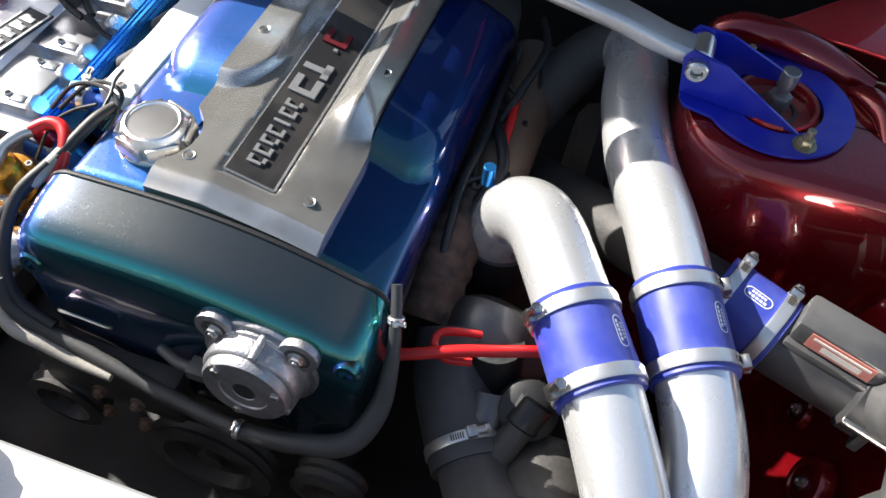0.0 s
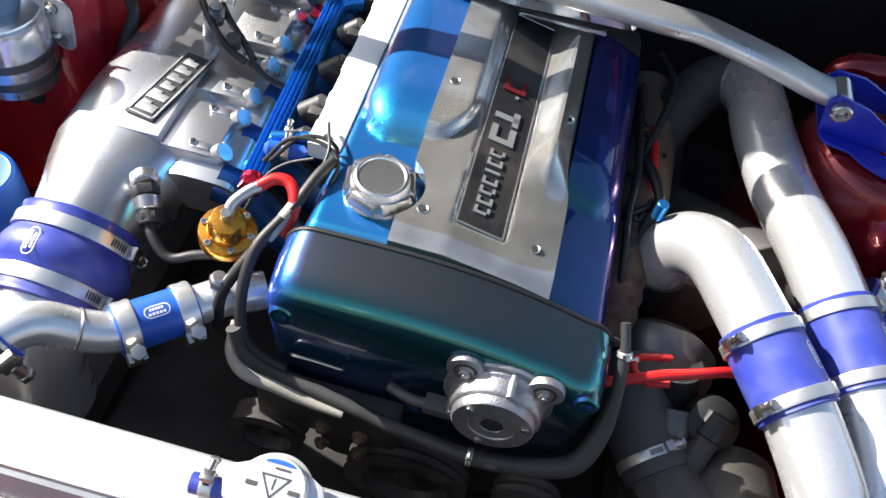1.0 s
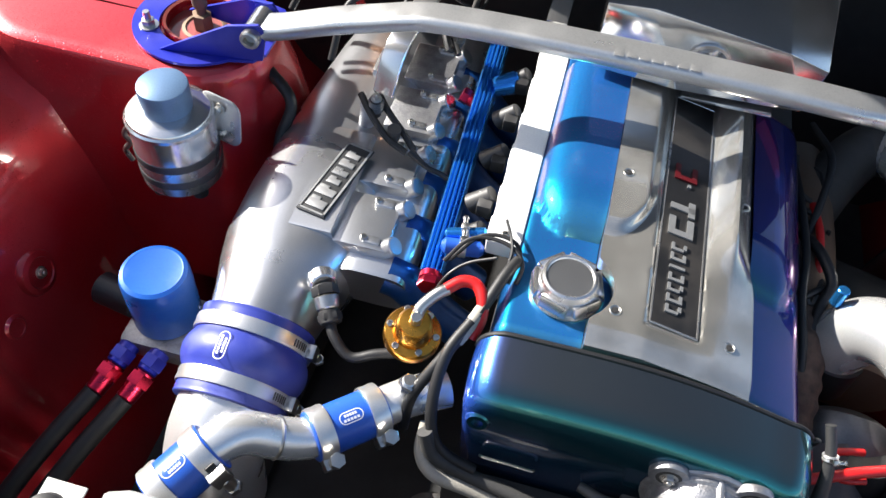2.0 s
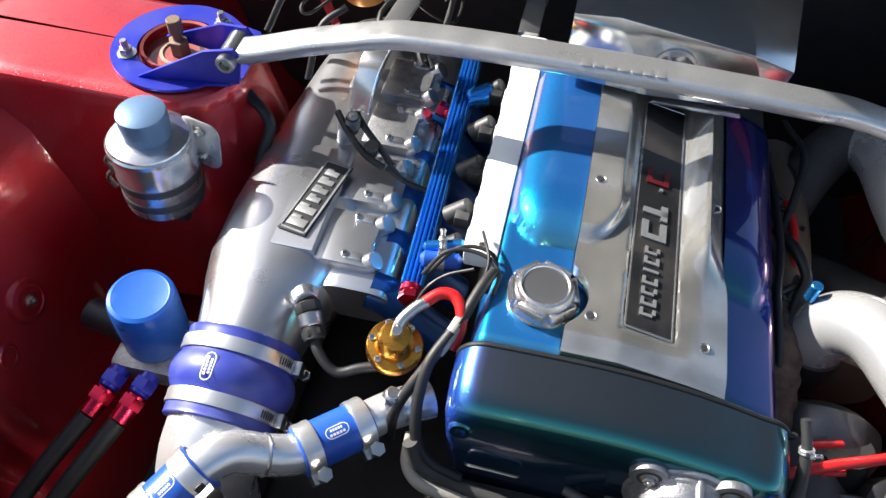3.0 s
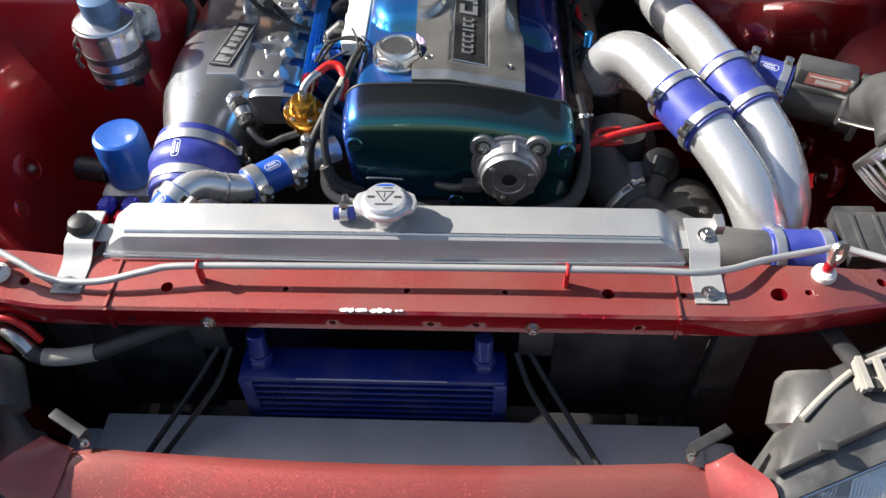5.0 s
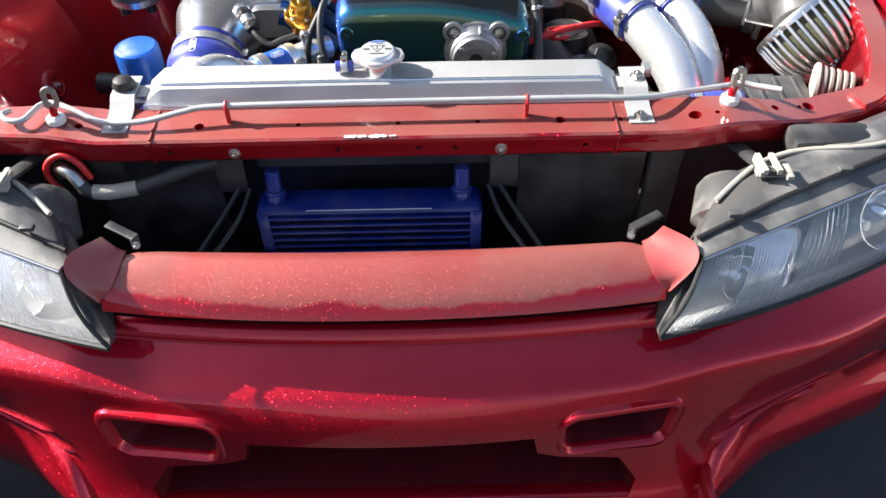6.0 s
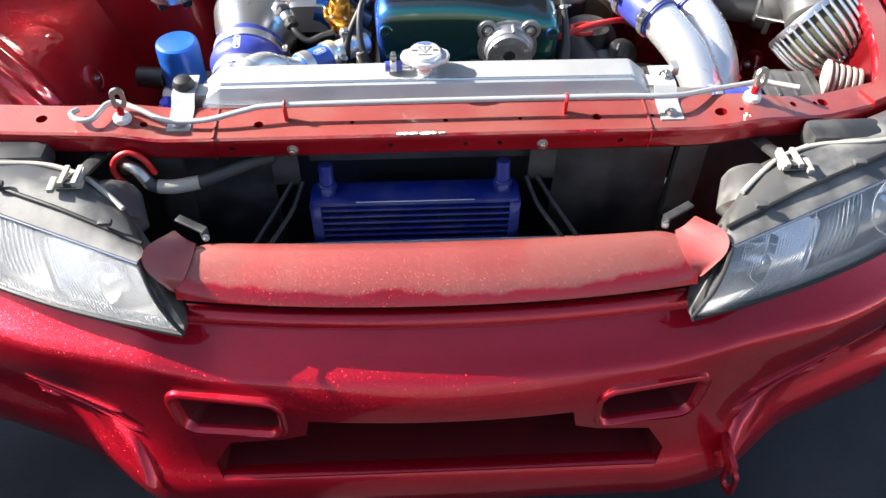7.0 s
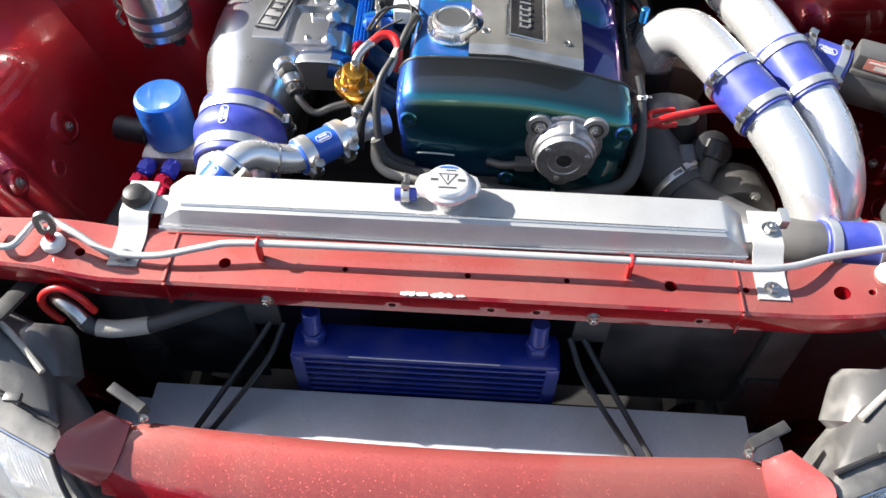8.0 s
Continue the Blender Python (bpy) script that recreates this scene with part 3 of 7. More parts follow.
    if sx > 0:
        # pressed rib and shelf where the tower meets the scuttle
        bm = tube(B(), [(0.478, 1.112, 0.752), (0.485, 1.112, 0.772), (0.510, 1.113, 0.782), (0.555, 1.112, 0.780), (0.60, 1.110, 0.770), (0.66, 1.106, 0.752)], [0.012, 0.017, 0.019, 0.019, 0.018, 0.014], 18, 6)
        part("tower_rib", bm, RED_SHADED, tw, "raised red rib pressed behind the strut top")
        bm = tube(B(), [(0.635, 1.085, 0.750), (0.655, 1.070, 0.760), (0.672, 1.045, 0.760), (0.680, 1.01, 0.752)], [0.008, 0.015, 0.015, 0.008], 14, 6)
        part("tower_bead", bm, RED_SHADED, tw, "rounded red bead on the tower top")
        # pale reflection on the shelf is painted in by its material
        bm = plate(B(), [(0.53, 1.128), (0.62, 1.122), (0.74, 1.105), (0.86, 1.10), (0.86, 1.40), (0.70, 1.40), (0.62, 1.22), (0.56, 1.155)], 0.006, Matrix.Translation((0, 0, 0.782)), 0.003)
        part("scuttle_shelf", bm, RED_HAZED, body, "red shelf beside the scuttle, pale reflection in its colour")

# firewall and cowl, closing the rear of the bay
bm = B()
box(bm, (0, 1.47, 0.55), (1.5, 0.02, 0.75), 0.003)
part("firewall", bm, NEAR_BLACK, body, "near-black firewall")
bm = B()
rings = []
for i in range(21):
    x = -0.80 + 1.6 * i / 20
    c = 0.05 * (1 - (x / 0.8) ** 2)
    rings.append([V(x, 1.40 + a - c * 0.6, b + c * 0.4) for a, b in ((0.0, 0.78), (-0.004, 0.80), (0.02, 0.815), (0.16, 0.85), (0.30, 0.90), (0.30, 0.88), (0.16, 0.80), (0.02, 0.77))])
part("cowl", skin(B(), rings), PLASTIC, body, "dark cowl panel")
bm = B()
box(bm, (0, 0.85, 0.27), (1.25, 1.25, 0.02), 0.003)
part("undertray", bm, NEAR_BLACK, body, "near-black undertray")
bm = B()
box(bm, (0.42, 1.30, 0.86), (0.14, 0.03, 0.03), 0.008)
part("firewall_crossrail", bm, RED, body, "red painted rail on the firewall")
for sx in (-1, 1):
    bm = B()
    tube(bm, [(sx * 0.40, 0.34, 0.30), (sx * 0.40, 0.7, 0.30), (sx * 0.38, 1.1, 0.32), (sx * 0.38, 1.4, 0.34)], 0.045, 8, 3)
    part("chassis_rail", bm, GRIME, body)

# ---- raised bonnet at the rear of the bay ----
bonnet = thing("bonnet", (0, 1.47, 0.93), "raised red car bonnet with a grey inner frame", "bonnet")
hinge = Matrix.Translation((0, 1.47, 0.93)) @ Matrix.Rotation(radians(-73), 4, "X")
for nm, mt, z0, z1, lab in (("bonnet_skin", RED, 0.0, 0.006, ""), ("inner_frame", PLASTIC_GREY, -0.022, -0.002, "grey inner frame of the bonnet")):
    rings = []
    for i in range(25):
        x = -0.72 + 1.44 * i / 24
        crown = 0.03 * (1 - (x / 0.72) ** 2)
        row = [hinge @ V(x, -1.08 * k / 8, crown + z1) for k in range(9)]
        row += [hinge @ V(x, -1.08 * k / 8, crown + z0) for k in range(8, -1, -1)]
        rings.append(row)
    part(nm, skin(B(), rings), mt, bonnet, lab, 60)

# ---- front bumper ----
bumper = thing("front_bumper", (0, -0.02, 0.17), "candy red metal-flake front bumper with twin ducts and wide mouth", "bumper")


def sweep(x):
    a = abs(x)
    return 0.045 * (a / 0.42) ** 2 if a < 0.42 else 0.045 + 0.214 * (a - 0.42) + 1.1 * max(0, a - 0.62) ** 2


PROF = ((0.042, 0.545), (0.015, 0.527), (-0.015, 0.507), (-0.042, 0.4955), (-0.055, 0.4905), (-0.0625, 0.4845), (-0.0665, 0.476), (-0.069, 0.448), (-0.070, 0.415), (-0.067, 0.380), (-0.065, 0.340), (-0.064, 0.305),
        (-0.066, 0.280), (-0.072, 0.262), (-0.081, 0.249), (-0.088, 0.234), (-0.091, 0.212), (-0.089, 0.188), (-0.080, 0.168))


def sweep_low(x):
    """The lower lip stays forward for longer than the brow before it turns back."""
    a = max(0, abs(x) - 0.40)
    k = min(1, max(0, (abs(x) - 0.48) / 0.20))
    return 0.10 * a + 0.85 * a * a - 1.0 * max(0, a - 0.2) ** 2 + 0.050 * k * k * (3 - 2 * k)


def bumper_pt(x, y, z):
    a = abs(x)
    g = min(1, max(0, (0.44 - z) / 0.18))
    yy = y * (1 - 0.10 * min(1, max(0, a - 0.45) / 0.3) * (1 - g)) + sweep(x) * (1 - g) + sweep_low(x) * g
    zz = z + 0.020 * min(1, max(0, (a - 0.36) / 0.1)) * min(1, max(0, (z - 0.43) / 0.06))
    yy += 0.022 * max(0, 1 - (x / 0.46) ** 2) * min(1, max(0, (z - 0.44) / 0.04)) * min(1, max(0, (0.52 - z) / 0.02))
    zz -= 0.016 * min(1, max(0, (0.24 - z) / 0.06))
    pinch = min(1, max(0, a - 0.46) / 0.12) * math.exp(-((z - 0.315) / 0.035) ** 2)
    return V(x, yy + 0.022 * pinch, zz)


def bumper_y(x, z):
    for (y0, z0), (y1, z1) in zip(PROF, PROF[1:]):
        if z1 <= z <= z0:
            return bumper_pt(x, y0 + (y1 - y0) * (z0 - z) / (z0 - z1), z).y
    return bumper_pt(x, PROF[-1][0], z).y


rings = []
for i in range(97):
    x = -0.88 + 1.76 * i / 96
    ring = [bumper_pt(x, y, z) for y, z in PROF]
    inner = [p + V(0, 0.012, 0) for p in ring][::-1]
    inner = [V(p.x, p.y + 0.003 * (k > 14), p.z - 0.006 * (k > 14)) for k, p in enumerate(inner)]
    rings.append(ring + inner)
bm = skin(B(), rings)


def duct_outline(sx, grow=0.0, pull=0.0):
    """A rounded slot, raked at its outer end; pull draws that end inwards."""
    out = []
    for a, b in rrect(0.172 + 2 * grow, 0.094 + 2 * grow, 0.024 + grow, 6):
        x = 0.345 + a + 0.115 * b * min(1, max(0, 0.5 + a / 0.172))
        f = min(1, max(0, (x - 0.252) / 0.18))
        out.append((sx * (x - pull * f), 0.404 + b * (0.97 + 0.5 * a) - 0.02 * a))
    return out


cuts = []
for sx in (-1, 1):
    rings = [[V(x, y, z) for x, z in duct_outline(sx)] for y in (-0.2, 0.2)]
    cuts.append(skin(B(), rings))
mouth = [(-0.214, 0.412), (0.214, 0.412), (0.222, 0.368), (0.262, 0.352), (0.352, 0.338), (0.385, 0.285), (0.375, 0.256), (-0.375, 0.256), (-0.385, 0.285), (-0.352, 0.338), (-0.262, 0.352), (-0.222, 0.368)]
cuts.append(skin(B(), [[V(x, y, z) for x, z in mouth] for y in (-0.2, 0.06)]))
bm = carve(bm, *cuts)
part("bumper_skin", bm, RED, bumper, "", 40)
for sx in (-1, 1):
    # duct: rounded rim, a painted funnel whose outer wall leans in, and a dark throat
    def ring_at(y, g, pull=0.0):
        return [V(x, y + 0.066 + bumper_y(x, 0.404) * 0.75 + bumper_y(x, z) * 0.25, z) for x, z in duct_outline(sx, g, pull)]
    rings = [ring_at(-0.056, 0.010), ring_at(-0.0665, 0.009), ring_at(-0.0695, 0.005), ring_at(-0.0695, 0.001), ring_at(-0.066, -0.003), ring_at(-0.060, -0.005, 0.002), ring_at(-0.054, -0.0062, 0.0045)]
    rim_ob = part("duct", skin(B(), rings, True, False), RED, bumper, "raked brake duct with a rounded rim in the bumper")
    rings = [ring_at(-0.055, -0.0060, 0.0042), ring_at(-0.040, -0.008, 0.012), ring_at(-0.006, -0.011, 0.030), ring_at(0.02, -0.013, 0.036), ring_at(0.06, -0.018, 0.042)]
    # throat wall in dull dark red: shade put into the colour
    part("duct_inside", skin(B(), rings, True, False), RECESS_SHADE, rim_ob, "inside of the duct, shade in its dark red")
    # near-black end sheet for the shade deep in the duct
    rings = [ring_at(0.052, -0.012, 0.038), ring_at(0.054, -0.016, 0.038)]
    part("duct_back", skin(B(), rings), NEAR_BLACK, bumper)
    # corner slot below the duct: two thin strips over a broad blade that tapers outwards
    for (xa, za), (xb, zb), ha, hb, oa, ob in (((0.486, 0.234), (0.690, 0.362), 0.072, 0.010, 0.020, 0.010),
                                               ((0.500, 0.326), (0.700, 0.392), 0.011, 0.004, 0.008, 0.002),
                                               ((0.525, 0.374), (0.690, 0.416), 0.008, 0.003, 0.006, 0.002)):
        rings = []
        for i in range(21):
            f = i / 20
            e = min(1, f / 0.08, (1 - f) / 0.05) ** 0.5 if 0 < f < 1 else 0.0
            h = (ha + (hb - ha) * f) * (0.8 + 0.2 * e)
            z0 = za + (zb - za) * f - 0.004 * math.sin(math.pi * f)
            ring = []
            for k, u in ((0, -0.03), (1, -0.03), (1, 0.05), (1, 0.35), (1, 0.7), (1, 0.93), (0, 1.0)):
                x = xa + (xb - xa) * f + 0.38 * h * u * (1 - f)
                z = z0 + h * u
                off = (oa + (ob - oa) * f) * e * (0.55 if u in (-0.03, 0.93) else 1.0)
                ring.append(V(sx * x, bumper_y(x, z) - (off if k else -0.006), z))
            rings.append(ring)
        part("corner_blade", skin(B(), rings), RED, bumper, "moulded blade of the bumper corner slot", 50)
# mouth: a deep pocket, the brow's shade put into its dark red
def mouth_ring(y, keep, g=0.0):
    return [V(x * (1 + g), y + keep * (bumper_y(x, max(z, 0.27)) + 0.066), z + g * (z - 0.33)) for x, z in mouth]


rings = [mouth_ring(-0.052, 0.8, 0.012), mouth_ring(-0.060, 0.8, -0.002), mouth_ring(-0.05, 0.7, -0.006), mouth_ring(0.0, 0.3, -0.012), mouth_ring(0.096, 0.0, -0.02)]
part("mouth_pocket", skin(B(), rings, True, False), RECESS_SHADE, bumper, "inner face of the mouth, shade in its dark red", 50)
rings = []
for i in range(41):
    x = -0.398 + 0.796 * i / 40
    y = bumper_y(x, 0.256)
    rings.append([V(x, y + 0.003, 0.250), V(x, y + 0.002, 0.2565), V(x, y + 0.010, 0.2590), V(x, y + 0.03, 0.2560), V(x, 0.094, 0.236), V(x, 0.094, 0.228), V(x, y + 0.03, 0.246)])
part("mouth_floor", skin(B(), rings), RED, bumper, "rounded red floor of the mouth", 50)
bm = B()
for i in range(46):
    x = -0.21 + 0.42 * i / 45
    box(bm, (x, 0.085, 0.39), (0.002, 0.003, 0.05), 0)
for i in range(5):
    box(bm, (0, 0.087, 0.37 + 0.010 * i), (0.44, 0.003, 0.002), 0)
part("mouth_mesh", bm, MESH_DARK, bumper, "dark mesh in the bumper mouth")
for sx in (-1, 1):
    bm = B()
    box(bm, (sx * 0.42, 0.20, 0.36), (0.05, 0.36, 0.06), 0.005)
    box(bm, (sx * 0.44, 0.335, 0.42), (0.06, 0.10, 0.18), 0.005)
    box(bm, (sx * 0.44, 0.2868, 0.47), (0.044, 0.006, 0.11), 0.001)
    part("bumper_bracket", bm, NEAR_BLACK, bumper, "black steel bumper bracket")
# near-black sheet in place of the shade behind the mouth
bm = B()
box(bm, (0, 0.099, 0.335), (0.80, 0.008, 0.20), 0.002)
part("mouth_backing", bm, NEAR_BLACK, bumper)
# tow hook
hook = thing("tow_hook", (0.50, -0.04, 0.30), "red painted folding steel tow hook under the bumper", "tow hook")
bm = B()
m = axis_m((0.505, -0.098, 0.232), (0.95, 0.25, 0.1))
out = rrect(0.036, 0.085, 0.0179, 8)
inn = rrect(0.020, 0.060, 0.0099, 8)
va = [[bm.verts.new(m @ V(x, y, h)) for x, y in o] for o, h in ((out, -0.004), (out, 0.004), (inn, 0.004), (inn, -0.004))]
for a, b in zip(va, va[1:] + va[:1]):
    for i in range(len(a)):
        j = (i + 1) % len(a)
        bm.faces.new((a[i], a[j], b[j], b[i]))
part("hook_loop", bm, RED, hook)
bm = B()
box(bm, (0.500, -0.070, 0.272), (0.012, 0.070, 0.030), 0.003, None)
part("hook_arm", bm, RED, hook)

# ---- nose panel between the headlights ----
nose = thing("nose_panel", (0, 0.06, 0.60), "dusty candy red nose panel above the front bumper", "grille panel")


def nose_bow(x):
    return 0.030 * (abs(x) / 0.41) ** 2.2


rings = []
for i in range(57):
    x = -0.395 + 0.79 * i / 56
    o = nose_bow(x)
    e = max(0, (abs(x) - 0.345) / 0.05)
    b = 0.014 * (1 - (x / 0.395) ** 2)
    top = ((0.110 - b, 0.655), (0.094 - b, 0.6555), (0.066 + o * 0.5 - b * 0.4, 0.646), (0.037 + o * 0.8, 0.634), (0.020 + o, 0.617), (0.0135 + o, 0.6055), (0.018 + o, 0.600))
    ring = [V(x, y - 0.012 * e * (k < 3), z - 0.006 * e * (k < 2)) for k, (y, z) in enumerate(top)]
    ring += [V(p.x, p.y + 0.008, p.z - 0.006) for p in ring[::-1]]
    rings.append(ring)
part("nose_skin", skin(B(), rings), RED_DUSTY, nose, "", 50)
for sx in (-1, 1):
    # upswept leaf at each end, dished between two curved edges
    inner_edge = spline([V(0.366, 0.108, 0.6565), V(0.368, 0.080, 0.653), V(0.378, 0.056, 0.638), V(0.392, 0.050, 0.622)], 5)
    outer_edge = spline([V(0.392, 0.110, 0.684), V(0.428, 0.076, 0.683), V(0.428, 0.052, 0.664), V(0.400, 0.044, 0.622)], 5)
    bm = B()
    rows = []
    for lift in (0.0, -0.005):
        lay = []
        for q in range(len(inner_edge)):
            lay.append([bm.verts.new((sx * p.x, p.y + 0.004 * (lift < 0), p.z)) for p in [inner_edge[q].lerp(outer_edge[q], k / 8) + V(0, 0.2, -1) * (0.007 * math.sin(math.pi * k / 8)) + V(0, 0, lift) for k in range(9)]])
        rows.append(lay)
    n = len(inner_edge)
    for lay in rows:
        for q in range(n - 1):
            for k in range(8):
                bm.faces.new((lay[q][k], lay[q + 1][k], lay[q + 1][k + 1], lay[q][k + 1]))
    for q in range(n - 1):
        for k in (0, 8):
            bm.faces.new((rows[0][q][k], rows[0][q + 1][k], rows[1][q + 1][k], rows[1][q][k]))
    for k in range(8):
        for q in (0, n - 1):
            bm.faces.new((rows[0][q][k], rows[0][q][k + 1], rows[1][q][k + 1], rows[1][q][k]))
    part("nose_wing", bm, RED_LEAF, nose, "upswept dusty red end of the nose panel", 60)
    bm = B()
    for (x0, y0, z0), (x1, y1, z1) in (((0.396, 0.147, 0.6725), (0.352, 0.123, 0.668)), ((0.3545, 0.124, 0.669), (0.3525, 0.121, 0.656))):
        a, b = V(sx * x0, y0, z0), V(sx * x1, y1, z1)
        d = (b - a).normalized()
        sd = V(d.y, -d.x, 0).normalized() if abs(d.z) < 0.5 else V(0.5 * sx, -0.87, 0)
        up = sd.cross(d)
        skin(bm, [[p + sd * u + up * v for u, v in rrect(0.014, 0.005, 0.002, 3)] for p in (a, b)])
    part("nose_clip", bm, PLASTIC, nose, "black plastic clip")
    part("clip_screw", hexbolt(B(), (sx * 0.351, 0.116, 0.660), (0, -1, 0.4), 0.004), STEEL, nose)
rings = []
for i in range(41):
    x = -0.400 + 0.80 * i / 40
    o = nose_bow(x) * 0.9
    rings.append([V(x, 0.004 + o + a, b) for a, b in ((0.034, 0.570), (0.024, 0.568), (0.016, 0.561), (0.0125, 0.550), (0.017, 0.539), (0.046, 0.541), (0.046, 0.562))])
part("lower_bar", skin(B(), rings), RED, nose, "glossy red lower grille bar")
# black sheet added behind the slot in place of its shade
rings = []
for i in range(21):
    x = -0.400 + 0.80 * i / 20
    o = nose_bow(x) * 0.9
    rings.append([V(x, 0.051 + o + a, b) for a, b in ((0, 0.545), (0, 0.606), (0.004, 0.606), (0.004, 0.545))])
bm = skin(B(), rings)
part("shadow_board", bm, NEAR_BLACK, nose, "black sheet standing in for the shade in the slot")

# ---- headlights ----
for sx in (-1, 1):
    hl = thing("headlight", (sx * 0.6, 0.12, 0.60), "fluted clear glass headlight in a dusty black housing", "headlight", "pair of headlights")

    def P(x, y, z):
        return V(sx * x, y, z)

    def hl_pt(u, v, depth=0.0):
        """u along the lens from the inner end, v from its lower to its upper edge."""
        lo = V(0.384, -0.001, 0.578).lerp(V(0.84, 0.175, 0.592), u)
        hi = V(0.440, 0.062, 0.668).lerp(V(0.84, 0.225, 0.708), u)
        lo.y += 0.02 * math.sin(math.pi * u) * -1
        p = lo.lerp(hi, v)
        n = V(0.30, -0.85, 0.45)
        p += n * (0.012 * math.sin(math.pi * v) - depth)
        return V(sx * p.x, p.y, p.z)

    bm = B()
    nu, nv = 480, 20

    def flute(i, j):
        """Vertical ribs in moulded blocks, with a plain window in the outer bowl."""
        u, v = i / nu, j / nv
        if v < 0.22:
            return 0.0016 * (i % 6 < 3) * (v > 0.04)
        if 0.05 < u < 0.16 and v > 0.5 or 0.20 < u < 0.36 or 0.40 < u < 0.56 and v > 0.3 or u > 0.86:
            return 0.0017 * abs(math.sin(i * math.pi / (6 if u < 0.38 else 10)))
        return 0.0
    outer = [[bm.verts.new(hl_pt(i / nu, j / nv, flute(i, j))) for j in range(nv + 1)] for i in range(nu + 1)]
    inner = []
    for i in range(nu + 1):
        row = []
        for j in range(nv + 1):
            row.append(bm.verts.new(hl_pt(i / nu, j / nv, 0.004)))
        inner.append(row)
    for i in range(nu):
        for j in range(nv):
            bm.faces.new((outer[i][j], outer[i + 1][j], outer[i + 1][j + 1], outer[i][j + 1]))
            bm.faces.new((inner[i][j], inner[i][j + 1], inner[i + 1][j + 1], inner[i + 1][j]))
    for i in range(nu):
        for j in (0, nv):
            bm.faces.new((outer[i][j], outer[i + 1][j], inner[i + 1][j], inner[i][j]))
    for j in range(nv):
        for i in (0, nu):
            bm.faces.new((outer[i][j], outer[i][j + 1], inner[i][j + 1], inner[i][j]))
    lens = part("lens", bm, LENS, hl, "fluted clear glass lens", 30)
    lens.visible_shadow = False
    # reflector bowls and dividing wall behind the lens
    for u0, u1, nm in ((0.02, 0.40, "inner_reflector"), (0.42, 0.97, "main_reflector")):
        bm = B()
        rings = []
        for k, (f, dep) in enumerate(((1.0, 0.010), (0.95, 0.020), (0.78, 0.036), (0.45, 0.048), (0.12, 0.052))):
            uc = (u0 + u1) / 2
            ring = []
            for a, b in rrect(2, 2, 0.5, 5):
                ring.append(hl_pt(uc + a * f * (u1 - u0) / 2, 0.5 + 0.30 * (1 - f) + b * f * 0.47, dep))
            rings.append(ring)
        skin(bm, rings, True, False)
        bm.faces.new(list(bm.verts)[-24:])
        ref = part(nm, bm, REFLECTOR, hl, "bright reflector bowl", 60)
        c = hl_pt((u0 + u1) / 2, 0.5, 0.05)
        c2 = hl_pt((u0 + u1) / 2, 0.5, 0.022)
        rod(bm := B(), c, c2, 0.008)
        part("bulb", bm, LENS if nm == "inner_reflector" else STEEL, ref, "")
    for uc, vc, rad in ((0.77, 0.54, 0.050), (0.22, 0.46, 0.032)):
        c = hl_pt(uc, vc, 0.050)
        ax = V(sx * 0.30, -0.85, 0.45)
        bowl = part("lamp_bowl", lathe(B(), [(rad * 0.16, 0.0), (rad * 0.42, 0.004), (rad * 0.70, 0.012), (rad * 0.90, 0.023), (rad, 0.033), (rad * 1.03, 0.033), (rad * 0.92, 0.021), (rad * 0.72, 0.009), (rad * 0.16, -0.003)], axis_m(c, ax), 40), CHROME, hl, "bright round lamp bowl")
        part("bulb_shield", lathe(B(), [(0.007, 0.0), (0.0075, 0.018), (0.006, 0.024), (0.001, 0.025)], axis_m(c, ax), 20), CHROME, bowl)
    bm = B()
    tube(bm, [hl_pt(u / 14, 0.985) + P(0, -0.002, 0.001) for u in range(15)], 0.0026, 8, 3)
    part("top_rim", bm, CHROME, hl, "bright rim along the top of the lens")
    # bright lower strip with fine teeth
    bm = B()
    for i in range(44):
        u = 0.05 + 0.9 * i / 44
        p = hl_pt(u, 0.10, 0.009)
        box(bm, p, (0.0045, 0.004, 0.012), 0.001)
    part("lower_teeth", bm, REFLECTOR, hl, "bright toothed strip")
    # housing shell above and behind
    rings = []
    for i in range(25):
        u = i / 24
        h = hl_pt(u, 1.0)
        l = hl_pt(u, 0.0)
        k = min(1, 0.45 + 1.8 * u)
        g = 0.22 + 0.78 * min(1, u * 5) ** 0.6
        ring = [h + P(0, -0.002, 0.003), h + P(-0.004, 0.012 * g, 0.012 * k), h + P(-0.006, 0.045 * g, 0.026 * k * g), h + P(-0.006, 0.085 * g, 0.030 * k * g), h + P(0, 0.120 * g, 0.018 * k * g), h + P(0, 0.140 * g, -0.02), l + P(0, 0.16 * g, 0.0), l + P(0, 0.10 * g, -0.012), l + P(0, 0.004, -0.006), l + P(0, 0.012, 0.004), h + P(0, 0.075 * g, -0.01), h + P(0, 0.01, -0.006)]
        rings.append(ring)
    shell = part("housing", skin(B(), rings), HOUSING, hl, "dusty black headlight housing", 50)
    bm = B()
    tube(bm, [hl_pt(u / 12, 1.0) + P(-0.004, 0.028, 0.024 * min(1, 0.45 + 1.8 * u / 12)) for u in range(13)], 0.0035, 8, 3)
    part("seal_strip", bm, RUBBER, shell, "rubber seal along the housing")
    bm = B()
    tube(bm, [hl_pt(u / 12, 0.0) + P(0, 0.0, -0.004) for u in range(13)], 0.005, 8, 3)
    part("lower_trim", bm, RUBBER, hl, "black lower trim")
    bm = B()
    tube(bm, [hl_pt(0.0, v / 8) + P(-0.001, -0.001, 0) for v in range(9)], 0.0034, 8, 3)
    part("inner_trim", bm, RUBBER, hl, "black trim at the inner end")
    # rear bulb can, mount ear and spring clips
    bm = B()
